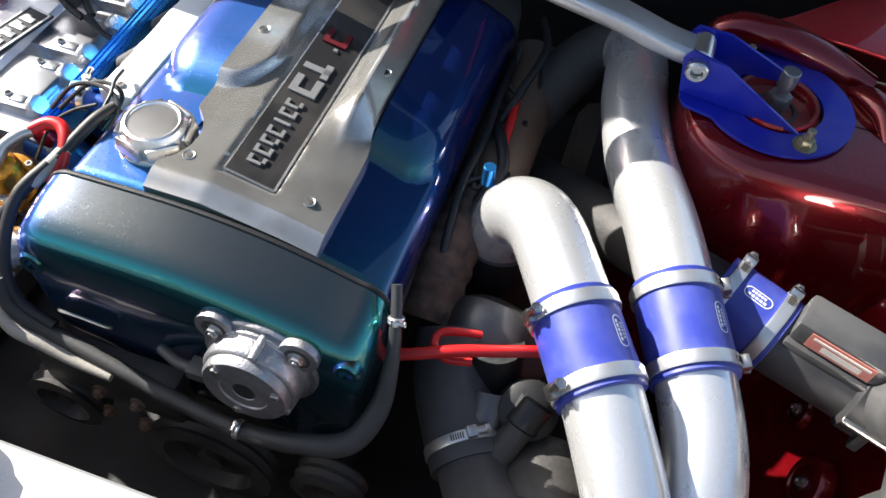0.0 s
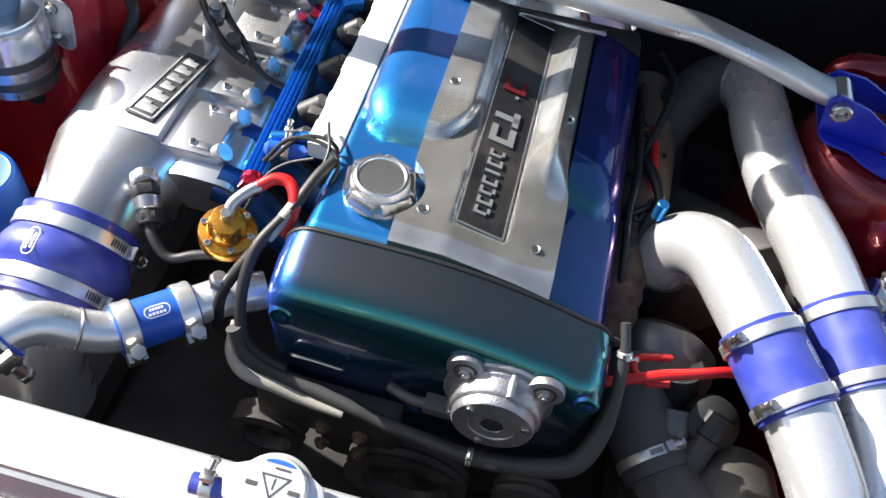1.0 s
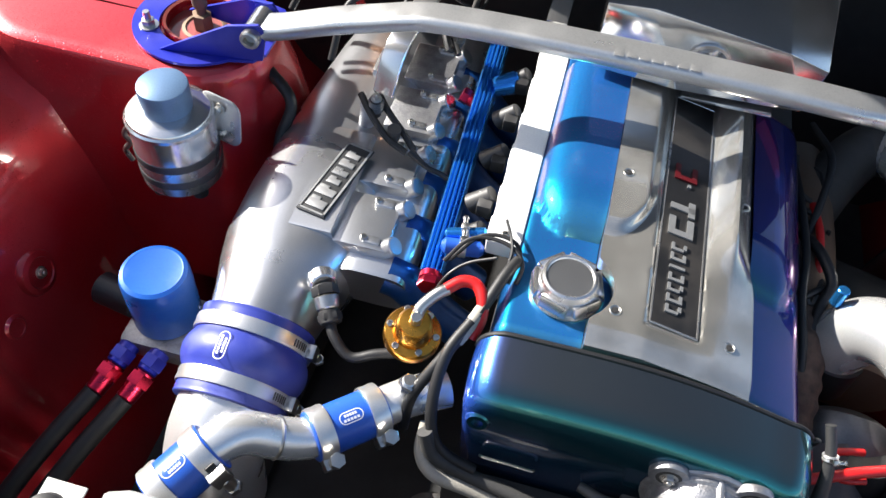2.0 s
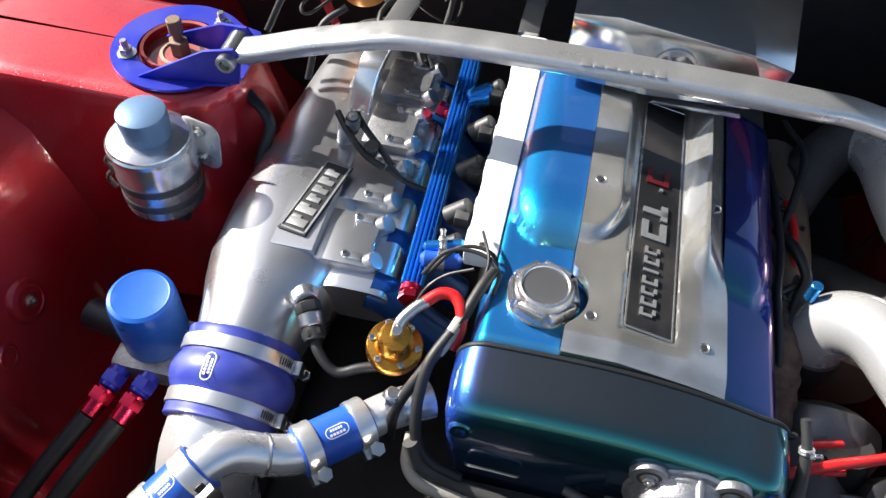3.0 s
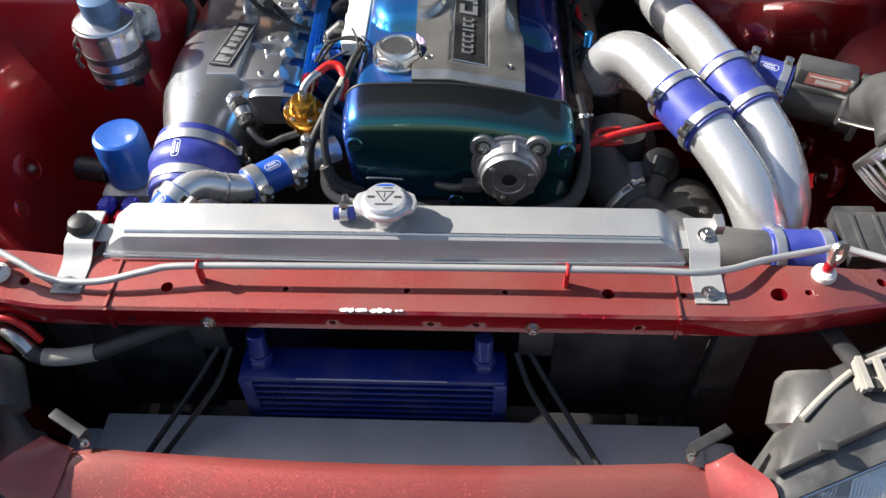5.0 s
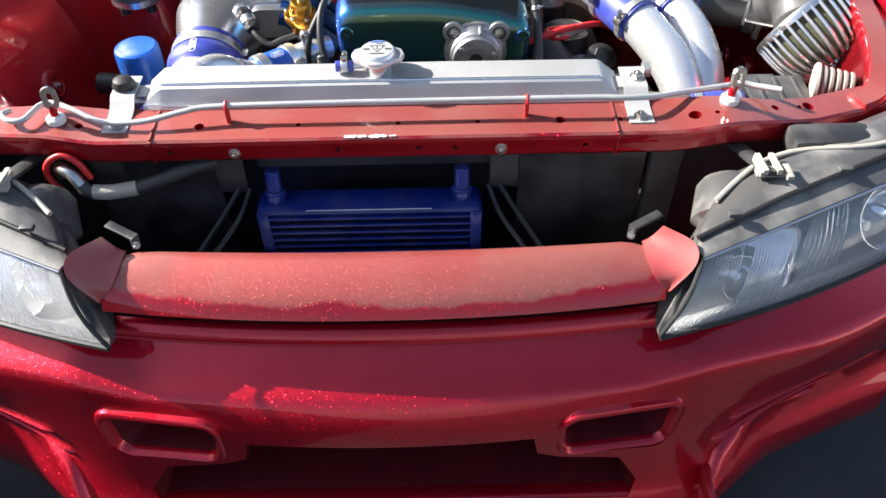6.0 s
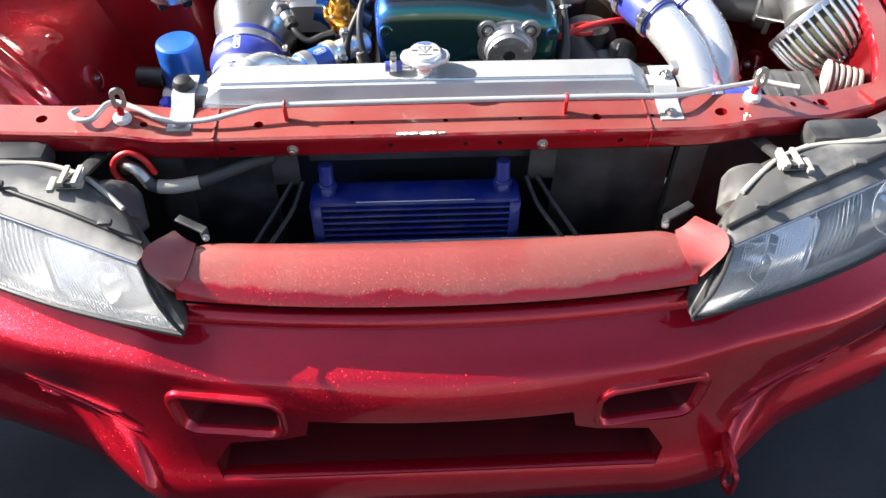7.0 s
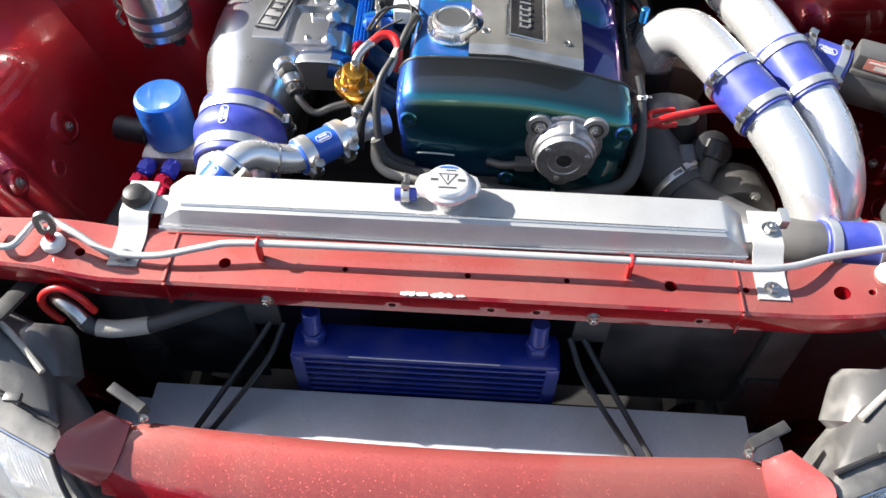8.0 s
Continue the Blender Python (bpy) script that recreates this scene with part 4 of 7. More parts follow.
    c = hl_pt(0.18, 1.0) + P(0.0, 0.095, 0.0)
    rod(bm, c + V(0, -0.02, -0.045), c + V(0, 0.045, -0.012), 0.056, 0.042, 28, 0.25)
    part("bulb_can", bm, HOUSING, shell, "faded plastic bulb cover")
    bm = B()
    q = hl_pt(0.30, 1.0) + P(0, 0.06, 0.04)
    box(bm, q + P(-0.004, 0.012, -0.004), (0.046, 0.016, 0.010), 0.003)
    box(bm, q + P(-0.022, 0.020, 0.000), (0.006, 0.040, 0.010), 0.002)
    box(bm, q + P(0.016, 0.006, 0.000), (0.010, 0.030, 0.008), 0.002)
    part("adjuster_bracket", bm, HOUSING_PALE, shell, "dusty adjuster clip")
    bm = skin(B(), [[q + P(-0.006 - 0.022 * f + a, 0.002 + 0.125 * f, -0.034 * f + b) for a, b in ((-0.012, -0.004), (0.012, -0.004), (0.012, 0.002), (0.005, 0.005), (-0.005, 0.005), (-0.012, 0.002))] for f in (0, 0.5, 1)])
    part("adjuster_shaft", bm, RUBBER_GREY, shell, "dark flat arm reaching under the support")
    for o in (-0.010, 0.010):
        bm = skin(B(), [[q + P(-0.008 + o + a, 0.000 + 0.044 * f, 0.006 + b) for a, b in ((-0.0035, -0.006), (0.0035, -0.006), (0.0035, 0.003 - 0.004 * f), (-0.0035, 0.003 - 0.004 * f))] for f in (0, 1)])
        part("adjuster_prong", bm, HOUSING_PALE, shell)
    bm = tube(B(), [hl_pt(0.10 + 0.9 * k / 12, 1.0) + P(-0.006, 0.074 + 0.03 * math.sin(k * 0.5), 0.0285 * min(1, 0.63 + 0.2 * k)) for k in range(13)], 0.0042, 8, 3)
    part("rear_lip", bm, HOUSING_PALE, shell, "pale raised lip along the housing")
    for uu in (0.12, 0.55):
        bm = B()
        q = hl_pt(uu, 1.0) + P(0, 0.03, 0.03)
        box(bm, q, (0.020, 0.012, 0.008), 0.003)
        part("spring_clip", bm, PLASTIC_GREY, shell)
    bm = B()
    q = hl_pt(0.45, 1.0) + P(0, 0.12, 0.03)
    box(bm, q + P(0.05, 0.006, -0.012), (0.13, 0.055, 0.045), 0.018)
    part("rear_cover", bm, PLASTIC, shell)

# ---- radiator ----
rad = thing("radiator", (0, 0.37, 0.32), "aluminium race radiator with a welded top tank behind the red support", "radiator")
XL, XR = -0.345, 0.338


def tank_ring(x, z, shrink=0.0):
    y0, y1 = 0.352, 0.408
    return [V(x, 0.335 + shrink, 0.700), V(x, 0.334 + shrink, 0.728), V(x, 0.3385 + shrink, 0.736), V(x, y0 - 0.003 + shrink, z - 0.003), V(x, y0 + 0.002 + shrink, z), V(x, y1 - 0.003, z), V(x, y1, z - 0.004), V(x, y1 + 0.001, 0.700)]


rings = [tank_ring(XL - 0.030, 0.739, 0.004), tank_ring(XL - 0.028, 0.742, 0.001), tank_ring(XL - 0.003, 0.763), tank_ring(XL + 0.003, 0.765), tank_ring(-0.1, 0.766), tank_ring(0.1, 0.766), tank_ring(XR - 0.008, 0.765), tank_ring(XR - 0.002, 0.763), tank_ring(XR + 0.024, 0.742, 0.001), tank_ring(XR + 0.026, 0.739, 0.004)]
tank = part("top_tank", skin(B(), rings), ALU_RAD, rad, "folded and welded aluminium top tank", 25)
bm = B()
tube(bm, [(XL + 0.003, 0.3555, 0.7655), (0, 0.3555, 0.7668), (XR - 0.008, 0.3555, 0.7655)], 0.0022, 6, 10)
tube(bm, [(XL - 0.026, 0.337, 0.741), (0, 0.3365, 0.7355), (XR + 0.024, 0.337, 0.741)], 0.0016, 6, 10)
part("weld_bead", bm, ALU, tank)
bm = B()
box(bm, (0, 0.37, 0.53), (0.62, 0.042, 0.34), 0.002)
part("core", bm, CORE, rad, "dark finned radiator core")
for sx in (-1, 1):
    bm = B()
    box(bm, (sx * 0.325, 0.37, 0.53), (0.03, 0.055, 0.36), 0.003)
    part("side_plate", bm, ALU_RAD, rad)
cx, cy = -0.010, 0.383
bm = lathe(B(), [(0.021, 0.765), (0.021, 0.782), (0.026, 0.785), (0.026, 0.788)], Matrix.Translation((cx, cy, 0)), 32)
part("filler_neck", bm, ALU, rad)
capt = thing("pressure_cap", (cx, cy, 0.786), "pale metal pressure cap with two ears and a printed warning triangle", "cap")
bm = lathe(B(), [(0.005, 0.787), (0.0285, 0.787), (0.031, 0.790), (0.0305, 0.796), (0.0285, 0.7975), (0.027, 0.798), (0.0255, 0.803), (0.024, 0.8045), (0.001, 0.8050)], Matrix.Translation((cx, cy, 0)), 44)
for sx in (-1, 1):
    e = [(sx * 0.024, -0.019), (sx * 0.036, -0.013), (sx * 0.0405, 0.0), (sx * 0.036, 0.013), (sx * 0.024, 0.019)]
    plate(bm, e if sx > 0 else e[::-1], 0.010, Matrix.Translation((cx, cy, 0.787)), 0.003)
part("cap_disc", bm, WHITE_CAP, capt)
bm = B()
tri = [(-0.012, 0.009), (0.012, 0.009), (0.0, -0.010)]
tin = [(-0.0095, 0.0076), (0.0095, 0.0076), (0.0, -0.0073)]
va, vb = [bm.verts.new((cx + x, cy + y, 0.8053)) for x, y in tri], [bm.verts.new((cx + x, cy + y, 0.8053)) for x, y in tin]
for i in range(3):
    j = (i + 1) % 3
    bm.faces.new((va[i], va[j], vb[j], vb[i]))
for x, y, w, h in ((0, 0.002, 0.0014, 0.009), (-0.0165, -0.001, 0.009, 0.0035), (0.0165, -0.001, 0.009, 0.0035), (0, -0.0135, 0.022, 0.0022), (0.003, 0.0145, 0.012, 0.0015)):
    bm.faces.new([bm.verts.new((cx + x + a * w / 2, cy + y + b * h / 2, 0.8053)) for a, b in ((-1, -1), (1, -1), (1, 1), (-1, 1))])
part("warning_print", bm, PLASTIC_GREY, capt, "grey warning triangle and plain bars")
bm = B()
plate(bm, [(0.012 * math.cos(a), 0.0035 * math.sin(a)) for a in [math.pi * k / 8 for k in range(9)]], 0.0003, Matrix.Translation((cx, cy + 0.018, 0.8049)), 0)
part("blue_print", bm, SILICONE_PALE, capt, "blue printed arc")
bm = rod(B(), (cx - 0.022, cy - 0.002, 0.778), (cx - 0.050, cy - 0.004, 0.778), 0.0055)
lathe(bm, [(0.0055, 0), (0.0068, 0.001), (0.0055, 0.004)], axis_m((cx - 0.046, cy - 0.004, 0.778), (-1, 0, 0)), 16)
part("overflow_stub", bm, ALU, rad)
st = thing("overflow_hose_stub", (cx - 0.056, cy - 0.004, 0.778), "short blue overflow hose end with spring clip on the radiator neck", "hose")
part("hose_end", rod(B(), (cx - 0.038, cy - 0.0035, 0.778), (cx - 0.066, cy - 0.005, 0.778), 0.0085), SILICONE, st)
clamp_ring(st, (cx - 0.052, cy - 0.004, 0.778), (1, 0, 0), 0.0087, 0.010, (0, 0.2, 1))
# top brackets that hold the tank to the support
for sx, bx in ((-1, -0.404), (1, 0.386)):
    t = thing("radiator_bracket", (bx, 0.29, 0.735), "folded bare steel bracket bolted between radiator and red support", "bracket", "radiator brackets")
    w = 0.0185
    prof = [(0.402, 0.752), (0.352, 0.752), (0.346, 0.750), (0.340, 0.744), (0.330, 0.738), (0.318, 0.7355), (0.279, 0.7350)]
    bm = skin(B(), [[V(bx - w, y, z), V(bx + w, y, z), V(bx + w, y + 0.0005, z - 0.0028), V(bx - w, y + 0.0005, z - 0.0028)] for y, z in prof])
    part("bracket_strap", bm, ALU_RAD, t)
    part("bracket_bolt", hexbolt(B(), (bx, 0.293, 0.7355), (0, 0, 1), 0.0075, 0.006), STEEL, t)
    bm = B()
    if sx < 0:
        lathe(bm, [(0.017, 0.753), (0.018, 0.757), (0.014, 0.766), (0.008, 0.769), (0.001, 0.770)], Matrix.Translation((bx - 0.002, 0.372, 0)), 24)
        part("rubber_mount", bm, RUBBER, t, "black rubber mount")
    else:
        hexbolt(bm, (bx + 0.006, 0.372, 0.7525), (0, 0, 1), 0.008, 0.007)
        part("top_bolt", bm, STEEL, t)
        bm = B()
        box(bm, (bx + 0.022, 0.388, 0.756), (0.012, 0.022, 0.016), 0.002)
        part("bracket_tab", bm, CLAMP, t)
    bm = B()
    box(bm, (bx - sx * 0.028, 0.37, 0.745), (0.05, 0.03, 0.003), 0.001)
    part("tank_tab", bm, ALU_RAD, t)

# bonnet prop rod lying along the support
stay = thing("bonnet_prop_rod", (0, 0.31, 0.745), "bare steel bonnet prop rod lying along the red support", "prop rod")
bm = tube(B(), [(-0.562, 0.313, 0.754), (-0.568, 0.299, 0.757), (-0.554, 0.284, 0.757), (-0.533, 0.284, 0.757), (-0.524, 0.302, 0.758), (-0.517, 0.320, 0.758), (-0.500, 0.326, 0.757), (-0.465, 0.311, 0.753), (-0.42, 0.291, 0.746),
               (-0.36, 0.287, 0.748), (-0.30, 0.297, 0.757), (-0.255, 0.303, 0.761), (-0.10, 0.304, 0.763), (0.10, 0.305, 0.763), (0.30, 0.304, 0.764), (0.365, 0.303, 0.763), (0.41, 0.315, 0.756), (0.46, 0.338, 0.747), (0.525, 0.357, 0.743), (0.555, 0.364, 0.743), (0.575, 0.358, 0.742), (0.61, 0.340, 0.746)], 0.0045, 12, 6)
part("rod", bm, ALU_RAD, stay)
for hx, hy in ((-0.235, 0.304), (0.214, 0.306)):
    t = thing("rod_clip", (hx, hy, 0.735), "red plastic clip holding the prop rod", "clip", "rod clips")
    bm = B()
    box(bm, (hx, hy - 0.002, 0.747), (0.006, 0.010, 0.027), 0.002)
    tube(bm, [(hx, hy - 0.007, 0.759), (hx, hy - 0.006, 0.764), (hx, hy, 0.7685), (hx, hy + 0.006, 0.764)], 0.0022, 8, 4)
    part("clip_body", bm, RED_RUBBER, t)
# bonnet pin eyes
for ex_, ey_ in ((-0.492, 0.300), (0.524, 0.318)):
    t = thing("bonnet_eye_bolt", (ex_, ey_, 0.745), "flattened steel eye bolt on a red stud with a pale washer", "eye bolt", "bonnet eye bolts")
    part("washer_pad", lathe(B(), [(0.0135, 0.741), (0.0145, 0.744), (0.0135, 0.750), (0.009, 0.754), (0.001, 0.754)], Matrix.Translation((ex_, ey_, 0)), 24), CHIP, t, "pale worn washer")
    part("stud", rod(B(), (ex_, ey_, 0.75), (ex_ + 0.002, ey_, 0.772), 0.006), RED, t, "red painted stud")
    bm = B()
    m = axis_m((ex_ + 0.004, ey_, 0.784), (0.35, -1, 0.1))
    out, inn = rrect(0.022, 0.036, 0.0109, 6), rrect(0.008, 0.018, 0.0039, 6)
    va = [[bm.verts.new(m @ V(x, y, h)) for x, y in o] for o, h in ((out, -0.003), (out, 0.003), (inn, 0.003), (inn, -0.003))]
    for a, b in zip(va, va[1:] + va[:1]):
        for i in range(len(a)):
            j = (i + 1) % len(a)
            bm.faces.new((a[i], a[j], b[j], b[i]))
    part("eye", bm, STEEL, t, "flat steel eye")

# ---- oil cooler and intercooler behind the nose ----
oc = thing("oil_cooler", (-0.03, 0.265, 0.46), "blue enamelled stacked-plate oil cooler in front of the radiator", "oil cooler")
bm = B()
box(bm, (-0.032, 0.270, 0.595), (0.352, 0.050, 0.012), 0.004)
part("top_plate", bm, COOLER_BLUE, oc)
bm = B()
box(bm, (-0.032, 0.2455, 0.5995), (0.20, 0.0012, 0.0012), 0)
part("pale_edge_strip", bm, CHIP, oc)
for k in range(9):
    bm = B()
    box(bm, (-0.032, 0.268, 0.580 - 0.0155 * k), (0.325, 0.046, 0.0055), 0.0025)
    part("cooling_plate", bm, COOLER_BLUE, oc)
bm = B()
for k in range(9):
    for i in range(70):
        x = -0.19 + 0.318 * i / 69
        box(bm, (x, 0.268, 0.5725 - 0.0155 * k), (0.0006, 0.040, 0.010), 0)
tagged(part("fin_pack", bm, CORE, oc, "dark folded fins"), kind="stuff")
for sx in (-1, 1):
    bm = B()
    box(bm, (-0.032 + sx * 0.170, 0.268, 0.52), (0.020, 0.050, 0.150), 0.006)
    part("end_tank", bm, COOLER_BLUE, oc)
    bm = B()
    x = -0.032 + sx * 0.148
    rod(bm, (x, 0.268, 0.60), (x, 0.268, 0.625), 0.014)
    plate(bm, ngon(0.0165, 6), 0.012, Matrix.Translation((x, 0.268, 0.612)), 0.001)
    rod(bm, (x, 0.268, 0.625), (x, 0.275, 0.660), 0.012)
    part("fitting", bm, COOLER_BLUE, oc, "blue hose fitting")
    t = thing("cooler_stay", (sx * 0.22, 0.22, 0.5), "thin black strap stay beside the oil cooler", "stay", "cooler stays")
    for d0 in (0.0, 0.018):
        bm = tube(B(), [(-0.032 + sx * (0.19 + d0), 0.284, 0.615), (-0.032 + sx * (0.215 + 1.6 * d0), 0.242, 0.575), (-0.032 + sx * (0.285 + 1.2 * d0), 0.160, 0.520)], 0.0042, 8, 4)
        part("strap", bm, PLASTIC, t)
    part("strap_bolt", hexbolt(B(), (-0.032 + sx * 0.300, 0.156, 0.518), (0, -0.3, 1), 0.006), STEEL, t)
    bm = B()
    box(bm, (-0.032 + sx * 0.215, 0.285, 0.655), (0.045, 0.006, 0.09), 0.001)
    part("hanger_plate", bm, PLASTIC, t)
    bm = B()
    box(bm, (-0.032 + sx * 0.34, 0.30, 0.57), (0.20, 0.006, 0.27), 0.001)
    part("air_guide", bm, PLASTIC, t, "black air guide sheet")
bm = B()
box(bm, (-0.01, 0.315, 0.66), (0.40, 0.006, 0.05), 0.002)
solo("upper_air_guide", bm, PLASTIC_GREY, "grey sheet air guide above the oil cooler", "air guide")
ic = thing("intercooler", (0, 0.21, 0.30), "bare alloy front-mount intercooler low behind the nose", "intercooler")
bm = B()
box(bm, (0, 0.178, 0.508), (0.82, 0.116, 0.014), 0.003)
part("ic_top", bm, IC_METAL, ic)
for k in range(7):
    bm = B()
    box(bm, (0, 0.178, 0.486 - 0.024 * k), (0.80, 0.09, 0.008), 0.002)
    part("ic_plate", bm, IC_METAL, ic)
bm = B()
box(bm, (0, 0.180, 0.41), (0.79, 0.07, 0.17), 0)
part("ic_core", bm, CORE, ic)
for sx in (-1, 1):
    bm = B()
    box(bm, (sx * 0.43, 0.178, 0.42), (0.06, 0.085, 0.18), 0.02)
    part("ic_tank", bm, IC_METAL, ic)
t = thing("cooler_hose", (-0.35, 0.26, 0.6), "dusty braided oil hose leading to the cooler", "hose")
part("hose", tube(B(), [(-0.461, 0.238, 0.668), (-0.453, 0.235, 0.660), (-0.435, 0.235, 0.656), (-0.41, 0.238, 0.655), (-0.375, 0.245, 0.657), (-0.339, 0.257, 0.664), (-0.30, 0.270, 0.672), (-0.265, 0.285, 0.672)], 0.0105, 16, 6), RUBBER_GREY, t)
part("hose_sheath", tube(B(), [(-0.445, 0.235, 0.6575), (-0.428, 0.2355, 0.6555), (-0.41, 0.238, 0.655), (-0.381, 0.2435, 0.6565)], 0.0116, 16, 4), HOSE_PALE, t, "pale worn sheath")
part("hose_elbow", tube(B(), [(-0.504, 0.275, 0.660), (-0.501, 0.266, 0.678), (-0.490, 0.255, 0.687), (-0.474, 0.246, 0.684), (-0.461, 0.238, 0.668)], 0.010, 14, 5), STEEL, t, "bright steel hose elbow")
bm = tube(B(), [(-0.498, 0.248, 0.648), (-0.509, 0.250, 0.664), (-0.513, 0.251, 0.684), (-0.504, 0.254, 0.702), (-0.482, 0.256, 0.712), (-0.460, 0.252, 0.700), (-0.449, 0.250, 0.672)], 0.0050, 12, 6)
solo("red_loom", bm, RED_RUBBER, "red sheathed loom beside the headlight", "cable")

# ---- engine ----
eng = thing("engine", (0.08, 0.85, 0.40), "twin cam engine with blue painted covers and smoked chrome centre", "engine")
bm = B()
box(bm, (0.075, 0.90, 0.60), (0.33, 0.56, 0.22), 0.02)
box(bm, (0.075, 0.90, 0.42), (0.26, 0.58, 0.24), 0.03)
part("block", bm, GRIME, eng, "grimy dark cylinder head and block")


def top_z(x):
    return 0.772 - 0.9 * max(0, x - 0.03) ** 2 - 0.25 * max(0, 0.03 - x) ** 2


# timing cover: a crowned, rounded box whose top bows down to the front
def tc_ring(y, inset, drop, bottom=0.545):
    out = []
    xl, xr = -0.098 + inset, 0.250 - inset
    r = 0.034
    for k in range(9):
        a = radians(180 - 90 * k / 8)
        out.append(V(xl + r + r * math.cos(a), y, top_z(xl + r) - r - drop + r * math.sin(a)))
    for k in range(1, 12):
        x = xl + r + (xr - xl - 2 * r) * k / 12
        out.append(V(x, y, top_z(x) - drop))
    for k in range(9):
        a = radians(90 - 90 * k / 8)
        out.append(V(xr - r + r * math.cos(a), y, top_z(xr - r) - r - drop + r * math.sin(a)))
    out += [V(xr - 0.004, y, bottom + 0.03), V(xr - 0.05, y, bottom), V(xl + 0.06, y, bottom), V(xl + 0.008, y, bottom + 0.03)]
    return out


rings = [tc_ring(0.647, 0.001, 0.003), tc_ring(0.645, 0.0, 0.0), tc_ring(0.622, -0.001, 0.0035), tc_ring(0.604, 0.0, 0.0075), tc_ring(0.591, 0.001, 0.0115), tc_ring(0.5845, 0.003, 0.0155), tc_ring(0.5805, 0.006, 0.0205), tc_ring(0.578, 0.010, 0.028), tc_ring(0.5765, 0.016, 0.040)]
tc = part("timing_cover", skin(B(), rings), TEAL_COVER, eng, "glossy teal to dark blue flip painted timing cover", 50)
bm = B()
tube(bm, [p + V(0, 0.0035, 0.0005) for p in tc_ring(0.645, 0.001, 0.001)[:31:2]], 0.0028, 8, 3)
part("gasket_line", bm, RUBBER, eng, "black rubber gap between covers")
for bx, bz in ((-0.078, 0.715), (0.234, 0.704), (0.07, 0.60)):
    m = axis_m((bx, 0.580, bz), (0, -1, 0.15))
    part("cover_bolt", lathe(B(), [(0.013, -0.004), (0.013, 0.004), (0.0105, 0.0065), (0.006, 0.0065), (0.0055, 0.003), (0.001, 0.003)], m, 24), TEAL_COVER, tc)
bm = B()
tube(bm, [(-0.068, 0.571, 0.652), (-0.062, 0.568, 0.656), (-0.04, 0.568, 0.656), (-0.015, 0.568, 0.654), (-0.010, 0.571, 0.650)], 0.0016, 6, 4)
part("wire_clip", bm, STEEL, tc)


# cam covers: crowned rails with a swollen lobe
def cam_cover(name, x0, x1, lobe, label, sink=0.0, paint=None, butt=0):
    rings = []
    for i in range(80):
        y = 0.652 + 0.47 * i / 79
        e = min(1, (y - 0.652) / 0.012, (1.122 - y) / 0.012)
        e = math.sqrt(max(0, e))
        ring = [V(x0 + 0.006, y, 0.66)]
        for k in range(25):
            f = k / 24
            x = x0 + (x1 - x0) * f
            edge = min(1, f / 0.18 if butt >= 0 else 1, (1 - f) / 0.18 if butt <= 0 else 1)
            yn = min(0, (y - 0.865) / 0.068)
            g = f - 0.62 if butt > 0 else 0.42 - f if butt < 0 else f - 0.52
            q = (min(0, g) / 0.50) ** 2 + yn * yn
            z = top_z(x) - 0.010 - 0.030 * (1 - math.sqrt(max(0, 1 - (1 - edge) ** 2))) + lobe * math.sqrt(max(0, 1 - q)) * (y < 1.08) - 0.012 * (1 - e) - sink * (0.3 + f)
            ring.append(V(x, y, z))
        ring.append(V(x1 - 0.006, y, 0.66))
        rings.append(ring)
    return part(name, skin(B(), rings), paint or BLUE_COVER, eng, label, 50)


cam_cover("cam_cover", -0.088, 0.0035, 0.027, "glossy blue flip painted cam cover", butt=1)
cam_cover("cam_cover", 0.1675, 0.246, 0.022, "glossy blue flip painted cam cover, shade in its navy", 0.010, SHADED_COVER, butt=-1)

# smoked centre cover: a pressed sheet with a badge channel, scoop and crest
nx, ny = 56, 96


def orn_z(x, y):
    z = 0.782 if x < 0.06 else 0.782 - 0.20 * (x - 0.06)
    z -= 0.35 * max(0, x - 0.13) ** 1.5
    chan = min(1, max(0, (x - 0.058) / 0.003)) * min(1, max(0, (0.1185 - x) / 0.003)) * min(1, max(0, (y - 0.692) / 0.004))
    z -= 0.004 * chan
    # raised shelf on the cam cover side, its nose rounded into a polished shoulder
    nose_y = 0.802 + 0.055 * max(0, (x - 0.012) / 0.040) ** 2.2
    shelf = 1 / (1 + math.exp(-min(60, max(-60, (y - nose_y) * 380))))
    fall = min(1, max(0, (0.056 - x) / 0.013))
    z += shelf * 0.012 * fall
    crest = max(0, 1 - abs(x - 0.144) / 0.025)
    s = 1 / (1 + math.exp(-(y - 0.805) * 70))
    z += 0.023 * s * crest ** 0.95
    z -= 0.007 * math.exp(-((y - 0.655) / 0.012) ** 2)
    return z


bm = B()
grid = []
for i in range(nx + 1):
    row = []
    for j in range(ny + 1):
        y = 0.655 + 0.435 * j / ny
        wob = 0.004 * math.tanh((y - 0.80) * 60)
        notch = 0.046 ** 2 - (y - 0.722) ** 2
        xa = max(0.004, -0.022 + math.sqrt(notch)) if notch > 0 else 0.004
        x = xa + (0.169 - xa - wob) * i / nx
        row.append(bm.verts.new((x, y, orn_z(x, y))))
    grid.append(row)
for i in range(nx):
    for j in range(ny):
        bm.faces.new((grid[i][j], grid[i + 1][j], grid[i + 1][j + 1], grid[i][j + 1]))
rim = [e for e in bm.edges if e.is_boundary]
ext = bmesh.ops.extrude_edge_only(bm, edges=rim)
bmesh.ops.translate(bm, vec=(0, 0, -0.016), verts=[v for v in ext["geom"] if isinstance(v, bmesh.types.BMVert)])
orn = part("centre_cover", bm, GREY_ORN, eng, "smoked chrome pressed centre cover, smudged", 45)
